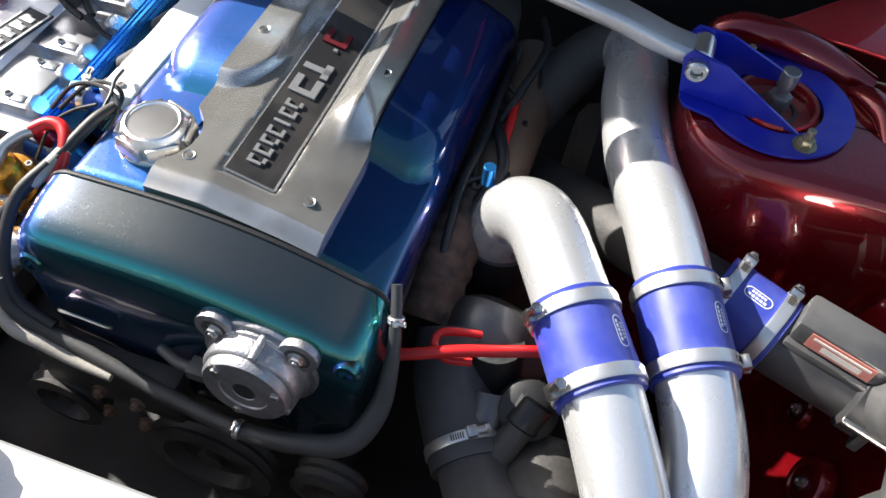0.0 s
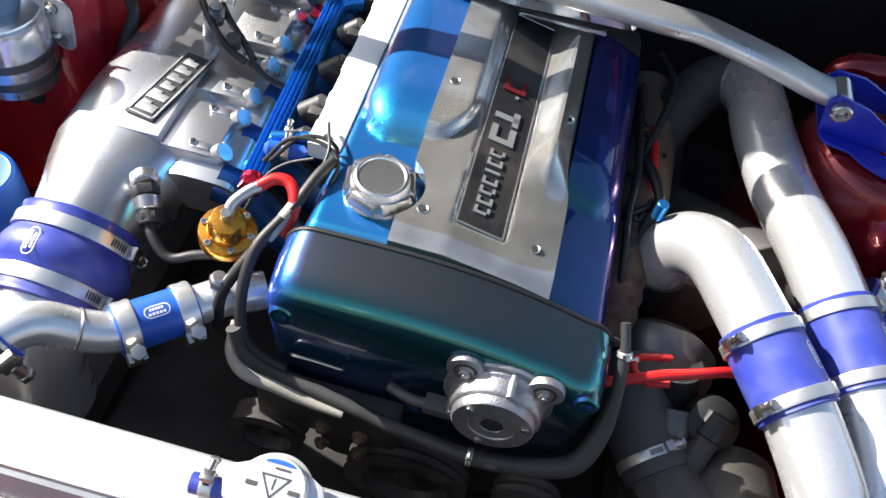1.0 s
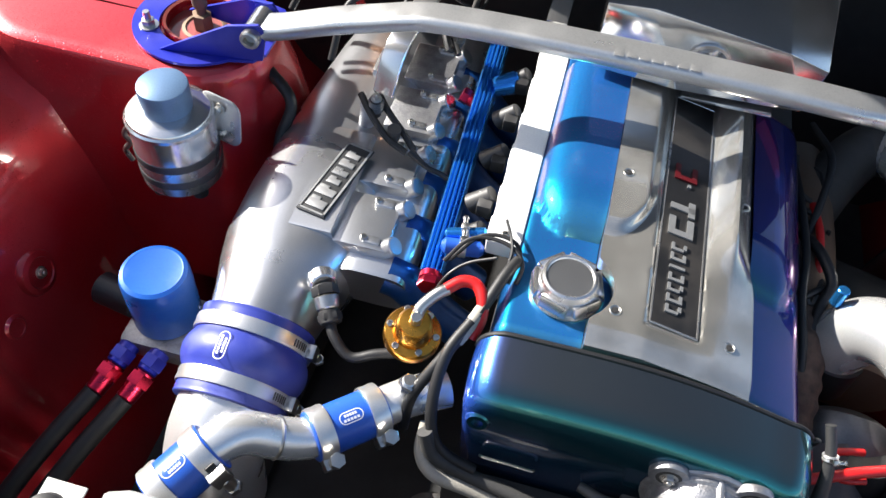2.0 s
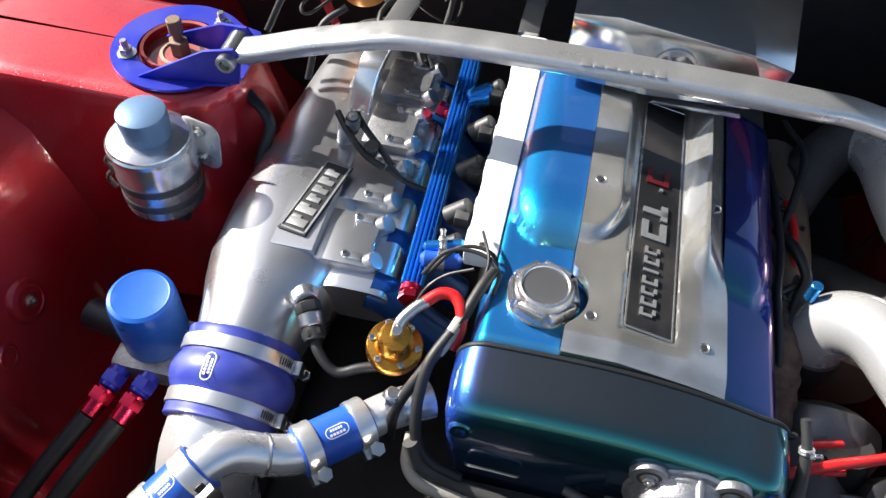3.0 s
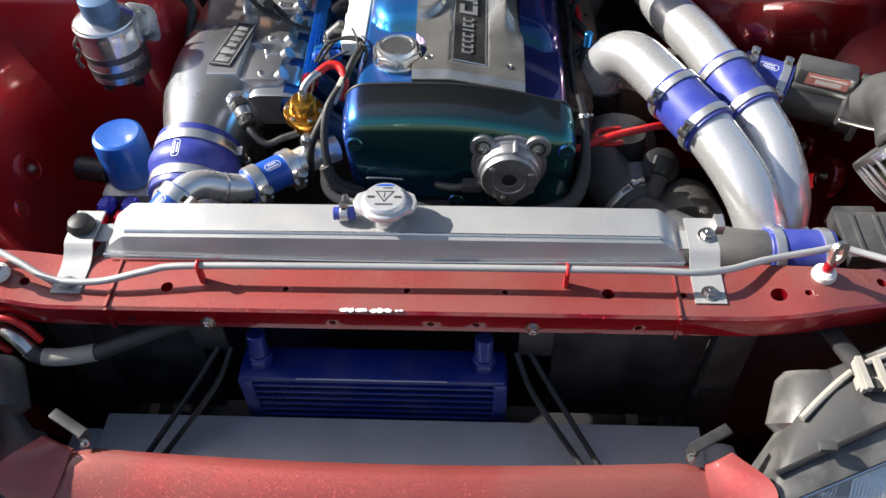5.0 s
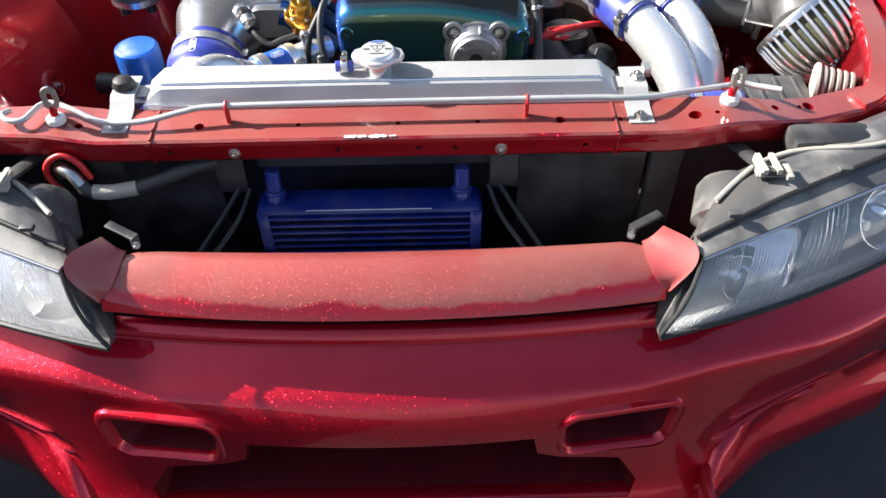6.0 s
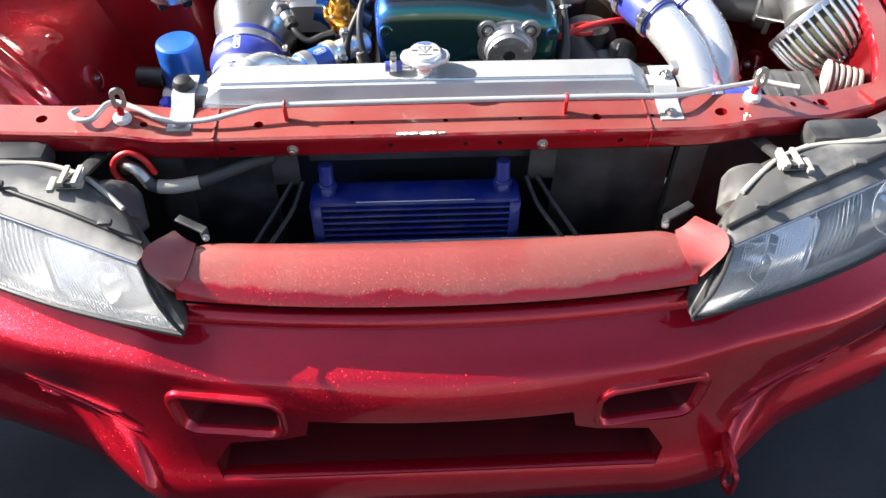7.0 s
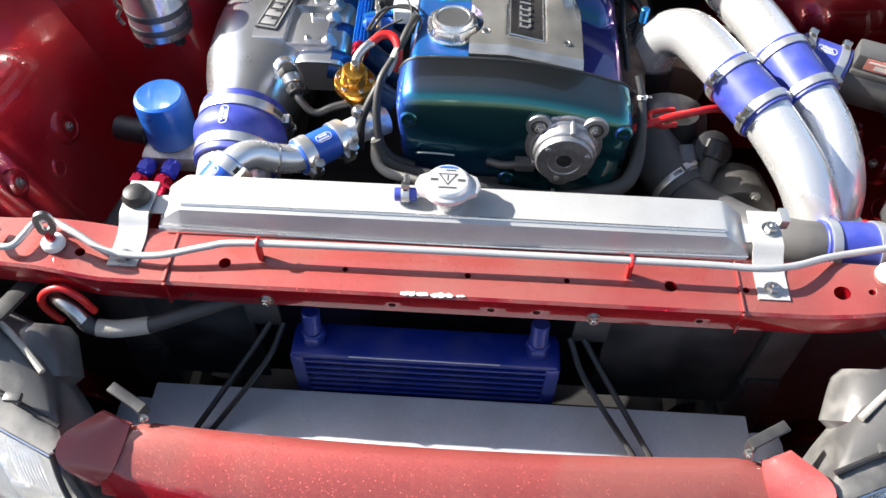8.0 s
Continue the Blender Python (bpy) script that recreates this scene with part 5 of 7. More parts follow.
# badge plate with raised letter blocks
bm = B()
bv = [(0.0635, 0.699), (0.1135, 0.697), (0.1135, 1.045), (0.0635, 1.045)]
t = bmesh.new()
quad = []
for h in (0.0, 0.0022):
    ring = []
    for x, y in bv:
        ring.append(V(x + (0.0008 if x < 0.09 else -0.0008) * (h > 0), y, orn_z(x, y) + h + 0.0002))
    quad.append(ring)
t.free()
skin(bm, quad)
badge = part("badge", bm, BLACK_BADGE, orn, "black badge strip with raised letters")
for (xa, ya), (xb, yb) in zip(bv, bv[1:] + bv[:1]):
    part("badge_edge", tube(B(), [V(xa, ya, orn_z(xa, ya) + 0.0016), V((xa + xb) / 2, (ya + yb) / 2, orn_z((xa + xb) / 2, (ya + yb) / 2) + 0.0016), V(xb, yb, orn_z(xb, yb) + 0.0016)], 0.0014, 6, 8), ALU_POL, badge, "bright edge of the badge")
bm = B()
y = 0.714


def letter(x0, x1, y0, y1, name, material):
    """A plain raised block in place of a letter."""
    b2 = B()
    z = lambda x: orn_z(x, 0.9) + 0.0026
    skin(b2, [[V(x0, y0, z(x0)), V(x1, y0, z(x1)), V(x1, y1, z(x1)), V(x0, y1, z(x0))], [V(x0, y0, z(x0) + 0.0022), V(x1, y0, z(x1) + 0.0022), V(x1, y1, z(x1) + 0.0022), V(x0, y1, z(x0) + 0.0022)]])
    part(name, b2, material, badge)


def glyph(x0, x1, y0, y1, bar, gap, material):
    """A raised outline block, open on one side, in place of a letter."""
    letter(x0, x0 + bar, y0, y1, "letter_block", material)
    letter(x1 - bar, x1, y0 if gap else y0 + bar, y1, "letter_block", material)
    letter(x0 + bar, x1 - bar, y0, y0 + bar, "letter_block", material)


for k in range(7):
    y0 = 0.716 + 0.0138 * k
    if k == 4:
        letter(0.077, 0.094, y0 + 0.003, y0 + 0.0065, "letter_block", LETTER)
    else:
        glyph(0.077, 0.094, y0, y0 + 0.0098, 0.0034, k % 2, LETTER)
glyph(0.071, 0.0995, 0.820, 0.846, 0.0075, 1, LETTER)
letter(0.071, 0.0995, 0.8575, 0.8655, "letter_block", LETTER)
letter(0.092, 0.0995, 0.851, 0.873, "letter_block", LETTER)
glyph(0.072, 0.0985, 0.905, 0.928, 0.0062, 1, LETTER_RED)
letter(0.088, 0.092, 0.896, 0.900, "letter_block", LETTER)
for sx, sy in ((0.018, 0.880), (0.153, 0.884), (0.147, 0.701), (0.028, 0.699)):
    z = orn_z(sx, sy)
    m = Matrix.Translation((sx, sy, z))
    part("screw_cup", lathe(B(), [(0.0062, 0.0004), (0.0055, 0.0012), (0.0045, 0.0006), (0.004, -0.002), (0.001, -0.002)], m, 20), STEEL, orn)
    # flat near-black disc puts the socket's shade into colour
    part("screw_recess", lathe(B(), [(0.0032, 0.0009), (0.0005, 0.0010)], m, 16), NEAR_BLACK, orn)

# oil cap
oc2 = thing("oil_filler_cap", (-0.022, 0.722, 0.765), "bright turned alloy oil filler cap with hexagon skirt", "oil cap")
m = Matrix.Translation((-0.022, 0.722, 0.758))
part("cap_skirt", lathe(B(), [(0.030, 0), (0.0365, 0.002), (0.0385, 0.007), (0.0365, 0.0105), (0.030, 0.012)], m, 44), ALU_POL, oc2)
bm = B()
rings = [[m @ V(x, y, h) for x, y in [(r * c[0] * f, r * c[1] * f) for c in ngon(1, 36) for f in [1]]] for r, h, f in ((0.031, 0.012, 1), (0.0325, 0.016, 1))]
bm = lathe(B(), [(0.033, 0.010), (0.0345, 0.012), (0.0325, 0.022), (0.0285, 0.0295), (0.0258, 0.0305), (0.0246, 0.0300), (0.0238, 0.0285), (0.001, 0.0287)], m, 48)
part("cap_top", bm, ALU, oc2)
for k in range(6):
    a = radians(60 * k + 12)
    bm = B()
    fm = m @ Matrix.Rotation(a, 4, "Z") @ Matrix.Translation((0.0325, 0, 0.0155))
    box(bm, (0.001, 0, 0.001), (0.006, 0.031, 0.014), 0.002, fm @ Matrix.Rotation(radians(-14), 4, "Y"))
    part("hex_flat", bm, ALU_POL, oc2)
bm = lathe(B(), [(0.030, 0.748), (0.048, 0.752), (0.047, 0.757), (0.036, 0.762)], Matrix.Translation((-0.018, 0.722, 0)), 40, False)
part("cap_boss", bm, BLUE_COVER, eng)

# crank angle sensor on the timing cover
cas = thing("cam_angle_sensor", (0.150, 0.555, 0.68), "round cast alloy cam angle sensor with three slotted ears", "sensor")
ax = V(0, -1, 0.06).normalized()
c0 = V(0.150, 0.578, 0.678)
m = axis_m(c0, ax)
part("sensor_body", lathe(B(), [(0.050, -0.004), (0.050, 0.010), (0.047, 0.012), (0.0465, 0.026), (0.044, 0.029), (0.042, 0.0295), (0.042, 0.036), (0.040, 0.039), (0.024, 0.040), (0.023, 0.0385), (0.012, 0.0385), (0.0105, 0.036), (0.010, 0.028), (0.001, 0.028)], m, 48), ALU_CAST, cas)
part("sensor_flange", lathe(B(), [(0.040, -0.003), (0.0555, -0.003), (0.0565, -0.001), (0.0565, 0.004), (0.0550, 0.006), (0.046, 0.0065)], m, 28), ALU_CAST, cas)
for ang in (20, 140, 255):
    a = radians(ang)
    part("face_screw", capscrew(B(), m @ V(0.033 * math.cos(a), 0.033 * math.sin(a), 0.0395), ax, 0.0042, 0.0025), STEEL, cas)
for ang in (80, 200, 320):
    a = radians(ang)
    part("body_rib", rod(B(), m @ V(0.0475 * math.cos(a), 0.0475 * math.sin(a), 0.004), m @ V(0.0445 * math.cos(a), 0.0445 * math.sin(a), 0.030), 0.0042), ALU_CAST, cas)
# near-black disc over the bore, painting its shade
bm = lathe(B(), [(0.0100, 0.0385), (0.0015, 0.0388)], m, 24)
part("centre_bore", bm, NEAR_BLACK, cas)
for ang in (135, 42, 270):
    a = radians(ang)
    e = m @ V(0.055 * math.cos(a), 0.055 * math.sin(a), 0.002)
    bm = B()
    o = ngon(0.0195, 20)
    plate(bm, o, 0.009, axis_m(e, ax), 0.002)
    tm = axis_m(e, ax)
    ear = part("ear", bm, ALU_CAST, cas)
    part("ear_bolt", hexbolt(B(), e + ax * 0.0085, ax, 0.0062, 0.005), STEEL, ear)
    part("ear_slot", lathe(B(), [(0.0125, 0.0092), (0.0105, 0.0096), (0.0088, 0.0096)], tm, 20, False), GRIME, ear)
bm = B()
box(bm, c0 + V(-0.055, -0.018, -0.028), (0.030, 0.020, 0.014), 0.003)
tube(bm, [c0 + V(-0.066, -0.018, -0.03), c0 + V(-0.085, -0.015, -0.036), c0 + V(-0.11, -0.005, -0.04)], 0.006, 10, 4)
part("sensor_plug", bm, PLASTIC_GREY, cas)

# white coil rail along the cam cover and the dark valley beside it
wr = thing("coil_rail_cover", (-0.099, 0.965, 0.736), "white powder coated channel cover along the cam cover", "cover")
bm = B()
box(bm, (-0.098, 0.965, 0.748), (0.038, 0.40, 0.024), 0.004)
chan_ob = part("channel", bm, WHITE_RAIL, wr)
for y, w in ((0.790, 0.034), (0.842, 0.026), (0.905, 0.040), (0.968, 0.026), (1.030, 0.040), (1.095, 0.028)):
    part("edge_lobe", plate(B(), rrect(0.014, w, 0.0068, 5), 0.018, Matrix.Translation((-0.1115, y, 0.7405)), 0.002), WHITE_RAIL, chan_ob)
# near-black buttons on the side stand in for shaded slots
for y in (0.800, 0.870, 0.940, 1.05):
    part("side_slot", rod(B(), (-0.0792, y, 0.7515), (-0.0780, y, 0.7515), 0.0042), NEAR_BLACK, chan_ob)
for y in (0.778, 1.150):
    part("cover_screw", capscrew(B(), (-0.098, y, 0.7598), (0, 0, 1), 0.0045, 0.003), STEEL, chan_ob)
bm = B()
box(bm, (-0.108, 1.30, 0.742), (0.030, 0.24, 0.022), 0.003)
solo("rail_extension", bm, ALU, "bare alloy channel continuing to the firewall", "cover")
for k, y in enumerate((0.80, 0.855, 0.93, 1.005, 1.08)):
    bm = B()
    rod(bm, (-0.126, y, 0.735), (-0.150, y - 0.004, 0.712), 0.010, 0.013)
    box(bm, (-0.132, y - 0.012, 0.724), (0.018, 0.022, 0.02), 0.004)
    solo("injector_plug", bm, PLASTIC if k % 2 else RUBBER, "dark injector plug between the rails", "plug", "injector plugs")
# near-black pegs drawn for the shade in the rail's holes
bm = B()
for y in (0.80, 0.86, 0.92, 1.04, 1.10):
    rod(bm, (-0.0785, y, 0.745), (-0.0765, y, 0.745), 0.003)
part("rail_holes", bm, NEAR_BLACK, eng)
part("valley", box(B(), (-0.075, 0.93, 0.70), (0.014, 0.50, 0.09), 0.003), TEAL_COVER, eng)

# ---- fuel rail, regulator, feed hoses ----
fr = thing("fuel_rail", (-0.172, 0.90, 0.70), "blue anodised ribbed fuel rail with red end fittings", "fuel rail")
prof = [(-0.013, -0.012), (-0.013, 0.006), (-0.0105, 0.0105), (-0.008, 0.008), (-0.0055, 0.0125), (-0.003, 0.009), (0, 0.0132), (0.003, 0.009), (0.0055, 0.0125), (0.008, 0.008), (0.0105, 0.0105), (0.013, 0.006), (0.013, -0.012)]
rings = [[V(-0.168 - 0.012 * f + a, 0.735 + 0.43 * f, 0.712 + b) for a, b in prof] for f in (0, 1)]
part("rail_bar", skin(B(), rings), ANO_BLUE, fr, "", 20)
for y in (0.80, 0.93, 1.05):
    part("rail_mount", rod(B(), (-0.172, y, 0.702), (-0.175, y, 0.67), 0.010), ANO_BLUE, fr)
bm = rod(B(), (-0.168, 0.737, 0.712), (-0.167, 0.727, 0.712), 0.0135)
plate(bm, ngon(0.0135, 6), 0.010, axis_m((-0.167, 0.728, 0.712), (0.05, -1, 0)), 0.001)
part("rail_end", bm, ANO_RED, fr, "red anodised end fitting")
bm = B()
q = V(-0.199, 1.057, 0.690)
rod(bm, q + V(0.02, -0.01, 0), q, 0.010)
plate(bm, ngon(0.0115, 6), 0.012, axis_m(q, (-1, 0.1, 0.4)), 0.001)
part("side_cap", bm, ANO_RED, fr, "red anodised side cap")
part("side_port", rod(B(), (-0.17, 1.06, 0.715), (-0.138, 1.075, 0.722), 0.013, 0.016), ANO_BLUE, fr)
for sx, y0 in ((0, 0.785), (1, 0.768)):
    t = thing("blue_breather_stub", (-0.14, y0, 0.735), "short blue hose stub with a clip beside the fuel rail", "hose", "breather stubs")
    p0, p1 = V(-0.165, y0 - 0.006, 0.736), V(-0.118, y0 + 0.002, 0.744 - 0.01 * sx)
    part("stub_hose", rod(B(), p0, p1, 0.0095 if sx else 0.007, None, 18, 0.5), ANO_BLUE if not sx else SILICONE_PALE, t)
    clamp_ring(t, p0.lerp(p1, 0.5), p1 - p0, 0.0098 if sx else 0.0074, 0.008)
reg = thing("fuel_pressure_regulator", (-0.168, 0.655, 0.69), "gold anodised fuel pressure regulator with bolted diaphragm", "regulator")
ax = V(0.10, -0.14, 1.0).normalized()
c0 = V(-0.168, 0.660, 0.706)
m = axis_m(c0, ax) @ Matrix.Scale(1.13, 4)
part("regulator_body", lathe(B(), [(0.012, -0.030), (0.016, -0.028), (0.018, -0.012), (0.026, -0.008), (0.0275, -0.006), (0.0275, 0.004), (0.026, 0.006), (0.019, 0.007), (0.0165, 0.024), (0.014, 0.027), (0.007, 0.028), (0.001, 0.028)], m, 40), GOLD, reg)
for k in range(6):
    a = radians(60 * k)
    part("regulator_bolt", capscrew(B(), m @ V(0.0225 * math.cos(a), 0.0225 * math.sin(a), 0.006), ax, 0.0038, 0.0035), STEEL, reg)
bm = rod(B(), m @ V(0, 0, 0.026), m @ V(0, 0, 0.040), 0.0055)
part("adjuster", bm, STEEL, reg)
bm = B()
rod(bm, c0 - ax * 0.03, c0 - ax * 0.055, 0.009)
plate(bm, ngon(0.011, 6), 0.010, axis_m(c0 - ax * 0.05, ax), 0.001)
part("lower_fitting", bm, RUBBER, reg)
for nm, pts, mt, r in (("fitting_elbow", [(-0.165, 0.655, 0.735), (-0.162, 0.668, 0.748), (-0.150, 0.682, 0.757), (-0.140, 0.690, 0.760)], STEEL, 0.0065),):
    part(nm, tube(B(), pts, r, 14, 5), mt, reg)
rh = thing("red_vacuum_hose", (-0.12, 0.69, 0.76), "bright red silicone vacuum hose looped by the regulator", "hose")
part("hose", tube(B(), [(-0.142, 0.689, 0.760), (-0.128, 0.700, 0.765), (-0.113, 0.700, 0.765), (-0.103, 0.688, 0.760), (-0.100, 0.670, 0.748), (-0.106, 0.655, 0.735)], 0.0065, 14, 6), RED_RUBBER, rh)
t = thing("loom_sleeve", (-0.11, 0.64, 0.72), "black sheathed loom with bare ends in front of the covers", "cable")
part("sleeve", tube(B(), [(-0.078, 0.74, 0.770), (-0.088, 0.715, 0.768), (-0.104, 0.672, 0.752), (-0.128, 0.628, 0.728), (-0.150, 0.598, 0.690), (-0.155, 0.585, 0.64)], 0.0062, 14, 6), RUBBER, t)
part("bare_end", tube(B(), [(-0.100, 0.683, 0.756), (-0.112, 0.655, 0.744), (-0.118, 0.645, 0.738)], 0.0070, 14, 4), HOSE_PALE, t)
for k, pts in enumerate(([(-0.155, 0.735, 0.745), (-0.135, 0.752, 0.768), (-0.110, 0.757, 0.774), (-0.085, 0.750, 0.775), (-0.072, 0.735, 0.770), (-0.074, 0.715, 0.762)],
                         [(-0.150, 0.740, 0.742), (-0.125, 0.762, 0.765), (-0.098, 0.765, 0.772), (-0.078, 0.752, 0.770), (-0.082, 0.715, 0.760)],
                         [(-0.100, 0.790, 0.770), (-0.092, 0.765, 0.778), (-0.086, 0.745, 0.776), (-0.088, 0.72, 0.765)],
                         [(-0.165, 0.70, 0.70), (-0.150, 0.72, 0.735), (-0.13, 0.735, 0.75), (-0.10, 0.74, 0.765)])):
    solo("wire", tube(B(), pts, 0.0024 if k < 2 else 0.0018, 8, 6), RUBBER, "thin black wire looped over the cover end", "cable", "engine wires")

# ---- intake plenum ----
pl = thing("intake_plenum", (-0.36, 0.95, 0.60), "bare alloy intake plenum with a raised name plaque and bolted runners", "intake plenum")


def pl_ring(y, xc, zc, rx, rz, sq=2.4):
    out = []
    for k in range(40):
        a = 2 * math.pi * k / 40
        c, s = math.cos(a), math.sin(a)
        out.append(V(xc + rx * math.copysign(abs(c) ** (2 / sq), c), y, zc + rz * math.copysign(abs(s) ** (2 / sq), s)))
    return out


rings = [pl_ring(0.650, -0.352, 0.622, 0.062, 0.062, 2), pl_ring(0.668, -0.352, 0.622, 0.063, 0.063, 2), pl_ring(0.70, -0.353, 0.621, 0.069, 0.066, 2.1), pl_ring(0.735, -0.352, 0.620, 0.080, 0.070, 2.3), pl_ring(0.77, -0.350, 0.620, 0.088, 0.073, 2.6),
         pl_ring(0.85, -0.350, 0.620, 0.090, 0.073, 2.7), pl_ring(1.0, -0.345, 0.620, 0.086, 0.072, 2.7), pl_ring(1.15, -0.338, 0.620, 0.078, 0.070, 2.6), pl_ring(1.24, -0.333, 0.620, 0.068, 0.066, 2.4), pl_ring(1.27, -0.331, 0.620, 0.050, 0.050, 2.2)]
part("plenum_body", skin(B(), rings), ALU_SATIN, pl, "", 60)
bm = B()
rings = [pl_ring(y, -0.243, z, 0.045, 0.03, 4) for y, z in ((0.745, 0.640), (0.75, 0.642), (1.2, 0.645), (1.21, 0.643))]
skin(bm, rings)
part("runner_bank", bm, ALU_SATIN, pl, "", 50)
bm = B()
rings = []
for y, w in ((0.772, 0.0), (0.776, 0.004), (0.94, 0.004), (0.944, 0.0)):
    rings.append([V(-0.352, y, 0.684), V(-0.352 + 0.0, y, 0.6935 + w * 0.3), V(-0.300, y, 0.6945 + w * 0.3), V(-0.296, y, 0.684)])
skin(bm, rings)
part("plaque_pad", bm, ALU_SATIN, pl)
pq = part("plaque", plate(B(), [(-0.0190, -0.063), (0.0190, -0.063), (0.0190, 0.063), (-0.0190, 0.063)], 0.003, Matrix.Translation((-0.320, 0.853, 0.6955)) @ Matrix.Rotation(radians(-11), 4, "Z") , 0.001), PLAQUE, pl, "dark grey plaque with raised silver shapes")
pm = Matrix.Translation((-0.320, 0.853, 0.6985)) @ Matrix.Rotation(radians(-11), 4, "Z")
bm = B()
for x, y, w, h in ((0, -0.0600, 0.035, 0.0024), (0, 0.0600, 0.035, 0.0024), (-0.0166, 0, 0.0024, 0.122), (0.0166, 0, 0.0024, 0.122)):
    box(bm, (x, y, 0.0006), (w, h, 0.0012), 0, pm)
part("plaque_border", bm, ALU_BRACE, pq)
for k, (y, h, w) in enumerate(((-0.045, 0.019, 0.024), (-0.024, 0.017, 0.025), (-0.005, 0.013, 0.017), (0.011, 0.013, 0.020), (0.027, 0.013, 0.020), (0.043, 0.013, 0.018))):
    bm = B()
    box(bm, (0, y - h * 0.14, 0.0008), (w, h * 0.66, 0.0016), 0.0003, pm)
    box(bm, (-w * 0.22, y + h * 0.3, 0.0007), (w * 0.5, h * 0.3, 0.0014), 0.0003, pm)
    part("raised_mark", bm, ALU_BRACE, pq)
for y0, y1 in ((0.775, 0.845), (0.875, 0.945), (0.98, 1.05), (1.08, 1.15)):
    bm = B()
    box(bm, (-0.265, (y0 + y1) / 2, 0.678), (0.066, y1 - y0 + 0.012, 0.018), 0.003)
    part("injector_boss", bm, ALU_CAST if y0 > 0.9 else ALU_SATIN, pl)
    for yy in (y0 + 0.006, y1 - 0.004):
        bm = B()
        rod(bm, (-0.240, yy, 0.672), (-0.222, yy, 0.688), 0.012, 0.012, 18)
        box(bm, (-0.252, yy, 0.684), (0.022, 0.012, 0.012), 0.003)
        part("boss_lug", bm, ALU_SATIN, pl)
        part("lug_bolt", capscrew(B(), (-0.262, yy, 0.689), (0.2, 0, 1), 0.0042, 0.004), STEEL, pl)
# blue lower runners between plenum and head
for k in range(6):
    y = 0.765 + 0.073 * k
    bm = tube(B(), [(-0.228, y, 0.652), (-0.210, y, 0.646), (-0.190, y, 0.628), (-0.16, y, 0.595), (-0.13, y, 0.57)], [0.025, 0.025, 0.025, 0.025, 0.025], 18, 5)
    part("runner", bm, RUNNER_BLUE, pl, "blue anodised intake runner")
# take-off fitting with black hose
t = thing("hose_fitting", (-0.275, 0.685, 0.68), "black and steel threaded hose fitting on the plenum", "fitting")
f0, f1 = V(-0.290, 0.714, 0.698), V(-0.252, 0.648, 0.668)
fd = (f1 - f0).normalized()
part("weld_boss", rod(B(), f0 - V(0, 0, 0.012), f0 + fd * 0.018, 0.017, 0.0155), ALU, t)
bm = rod(B(), f0 + fd * 0.016, f0 + fd * 0.030, 0.0125)
plate(bm, ngon(0.0155, 6), 0.011, axis_m(f0 + fd * 0.018, fd), 0.001)
part("black_nut", bm, RUBBER, t)
part("steel_collar", rod(B(), f0 + fd * 0.030, f0 + fd * 0.046, 0.0145, 0.0135), STEEL, t)
bm = rod(B(), f0 + fd * 0.046, f0 + fd * 0.062, 0.0125)
plate(bm, ngon(0.014, 6), 0.008, axis_m(f0 + fd * 0.050, fd), 0.001)
part("hose_nut", bm, RUBBER, t)
part("hose", tube(B(), [f0 + fd * 0.055, f0 + fd * 0.075, (-0.232, 0.640, 0.658), (-0.205, 0.648, 0.664), (-0.180, 0.655, 0.668)], 0.006, 12, 6), RUBBER, t)
# throttle linkage on the plenum
t = thing("throttle_linkage", (-0.27, 0.99, 0.70), "dark steel throttle linkage arm on the plenum", "linkage")
part("pivot_post", rod(B(), (-0.318, 0.965, 0.680), (-0.318, 0.968, 0.724), 0.011, 0.008), ALU_CAST, t)
bm = B()
for o in (-0.008, 0.008):
    tube(bm, [(-0.318 + o, 0.978 + o, 0.735), (-0.296 + o, 0.952 + o, 0.728), (-0.268 + o, 0.930 + o, 0.716), (-0.245 + o * 0.5, 0.918 + o * 0.5, 0.706)], 0.0048, 8, 4)
part("arm", bm, RUBBER, t)
bm = rod(B(), (-0.304, 0.960, 0.715), (-0.302, 0.958, 0.744), 0.008)
rod(bm, (-0.272, 0.933, 0.708), (-0.269, 0.929, 0.728), 0.009)
part("joint", bm, GRIME, t)
part("link_cable", tube(B(), [(-0.245, 0.918, 0.706), (-0.220, 0.908, 0.696), (-0.195, 0.905, 0.690), (-0.165, 0.895, 0.68)], [0.006, 0.0035, 0.0035, 0.0035], 8, 5), RUBBER, t)
for k in range(4):
    part("spring_coil", lathe(B(), [(0.0085, 0.717 + 0.004 * k), (0.0105, 0.719 + 0.004 * k), (0.0085, 0.721 + 0.004 * k)], Matrix.Translation((-0.302, 0.958, 0.008)), 20, False), TURBO_PIPE, t)
part("pivot_bolt", hexbolt(B(), (-0.302, 0.958, 0.744), (0.1, -0.2, 1), 0.005), STEEL, t)
part("rear_bracket", box(B(), (-0.315, 1.10, 0.715), (0.034, 0.13, 0.014), 0.004), ALU, t)
strap = spline([V(-0.297, 0.972, 0.742), V(-0.292, 0.990, 0.782), V(-0.286, 1.014, 0.802), V(-0.274, 1.085, 0.811), V(-0.250, 1.24, 0.820), V(-0.236, 1.42, 0.826)], 6)
rings = []
for q, p in enumerate(strap):
    tg = (strap[min(q + 1, len(strap) - 1)] - strap[max(0, q - 1)]).normalized()
    sd = V(tg.y, -tg.x, 0).normalized()
    up = sd.cross(tg)
    rings.append([p + sd * a + up * b for a, b in rrect(0.030, 0.005, 0.0018, 3)])
bm = skin(B(), rings)
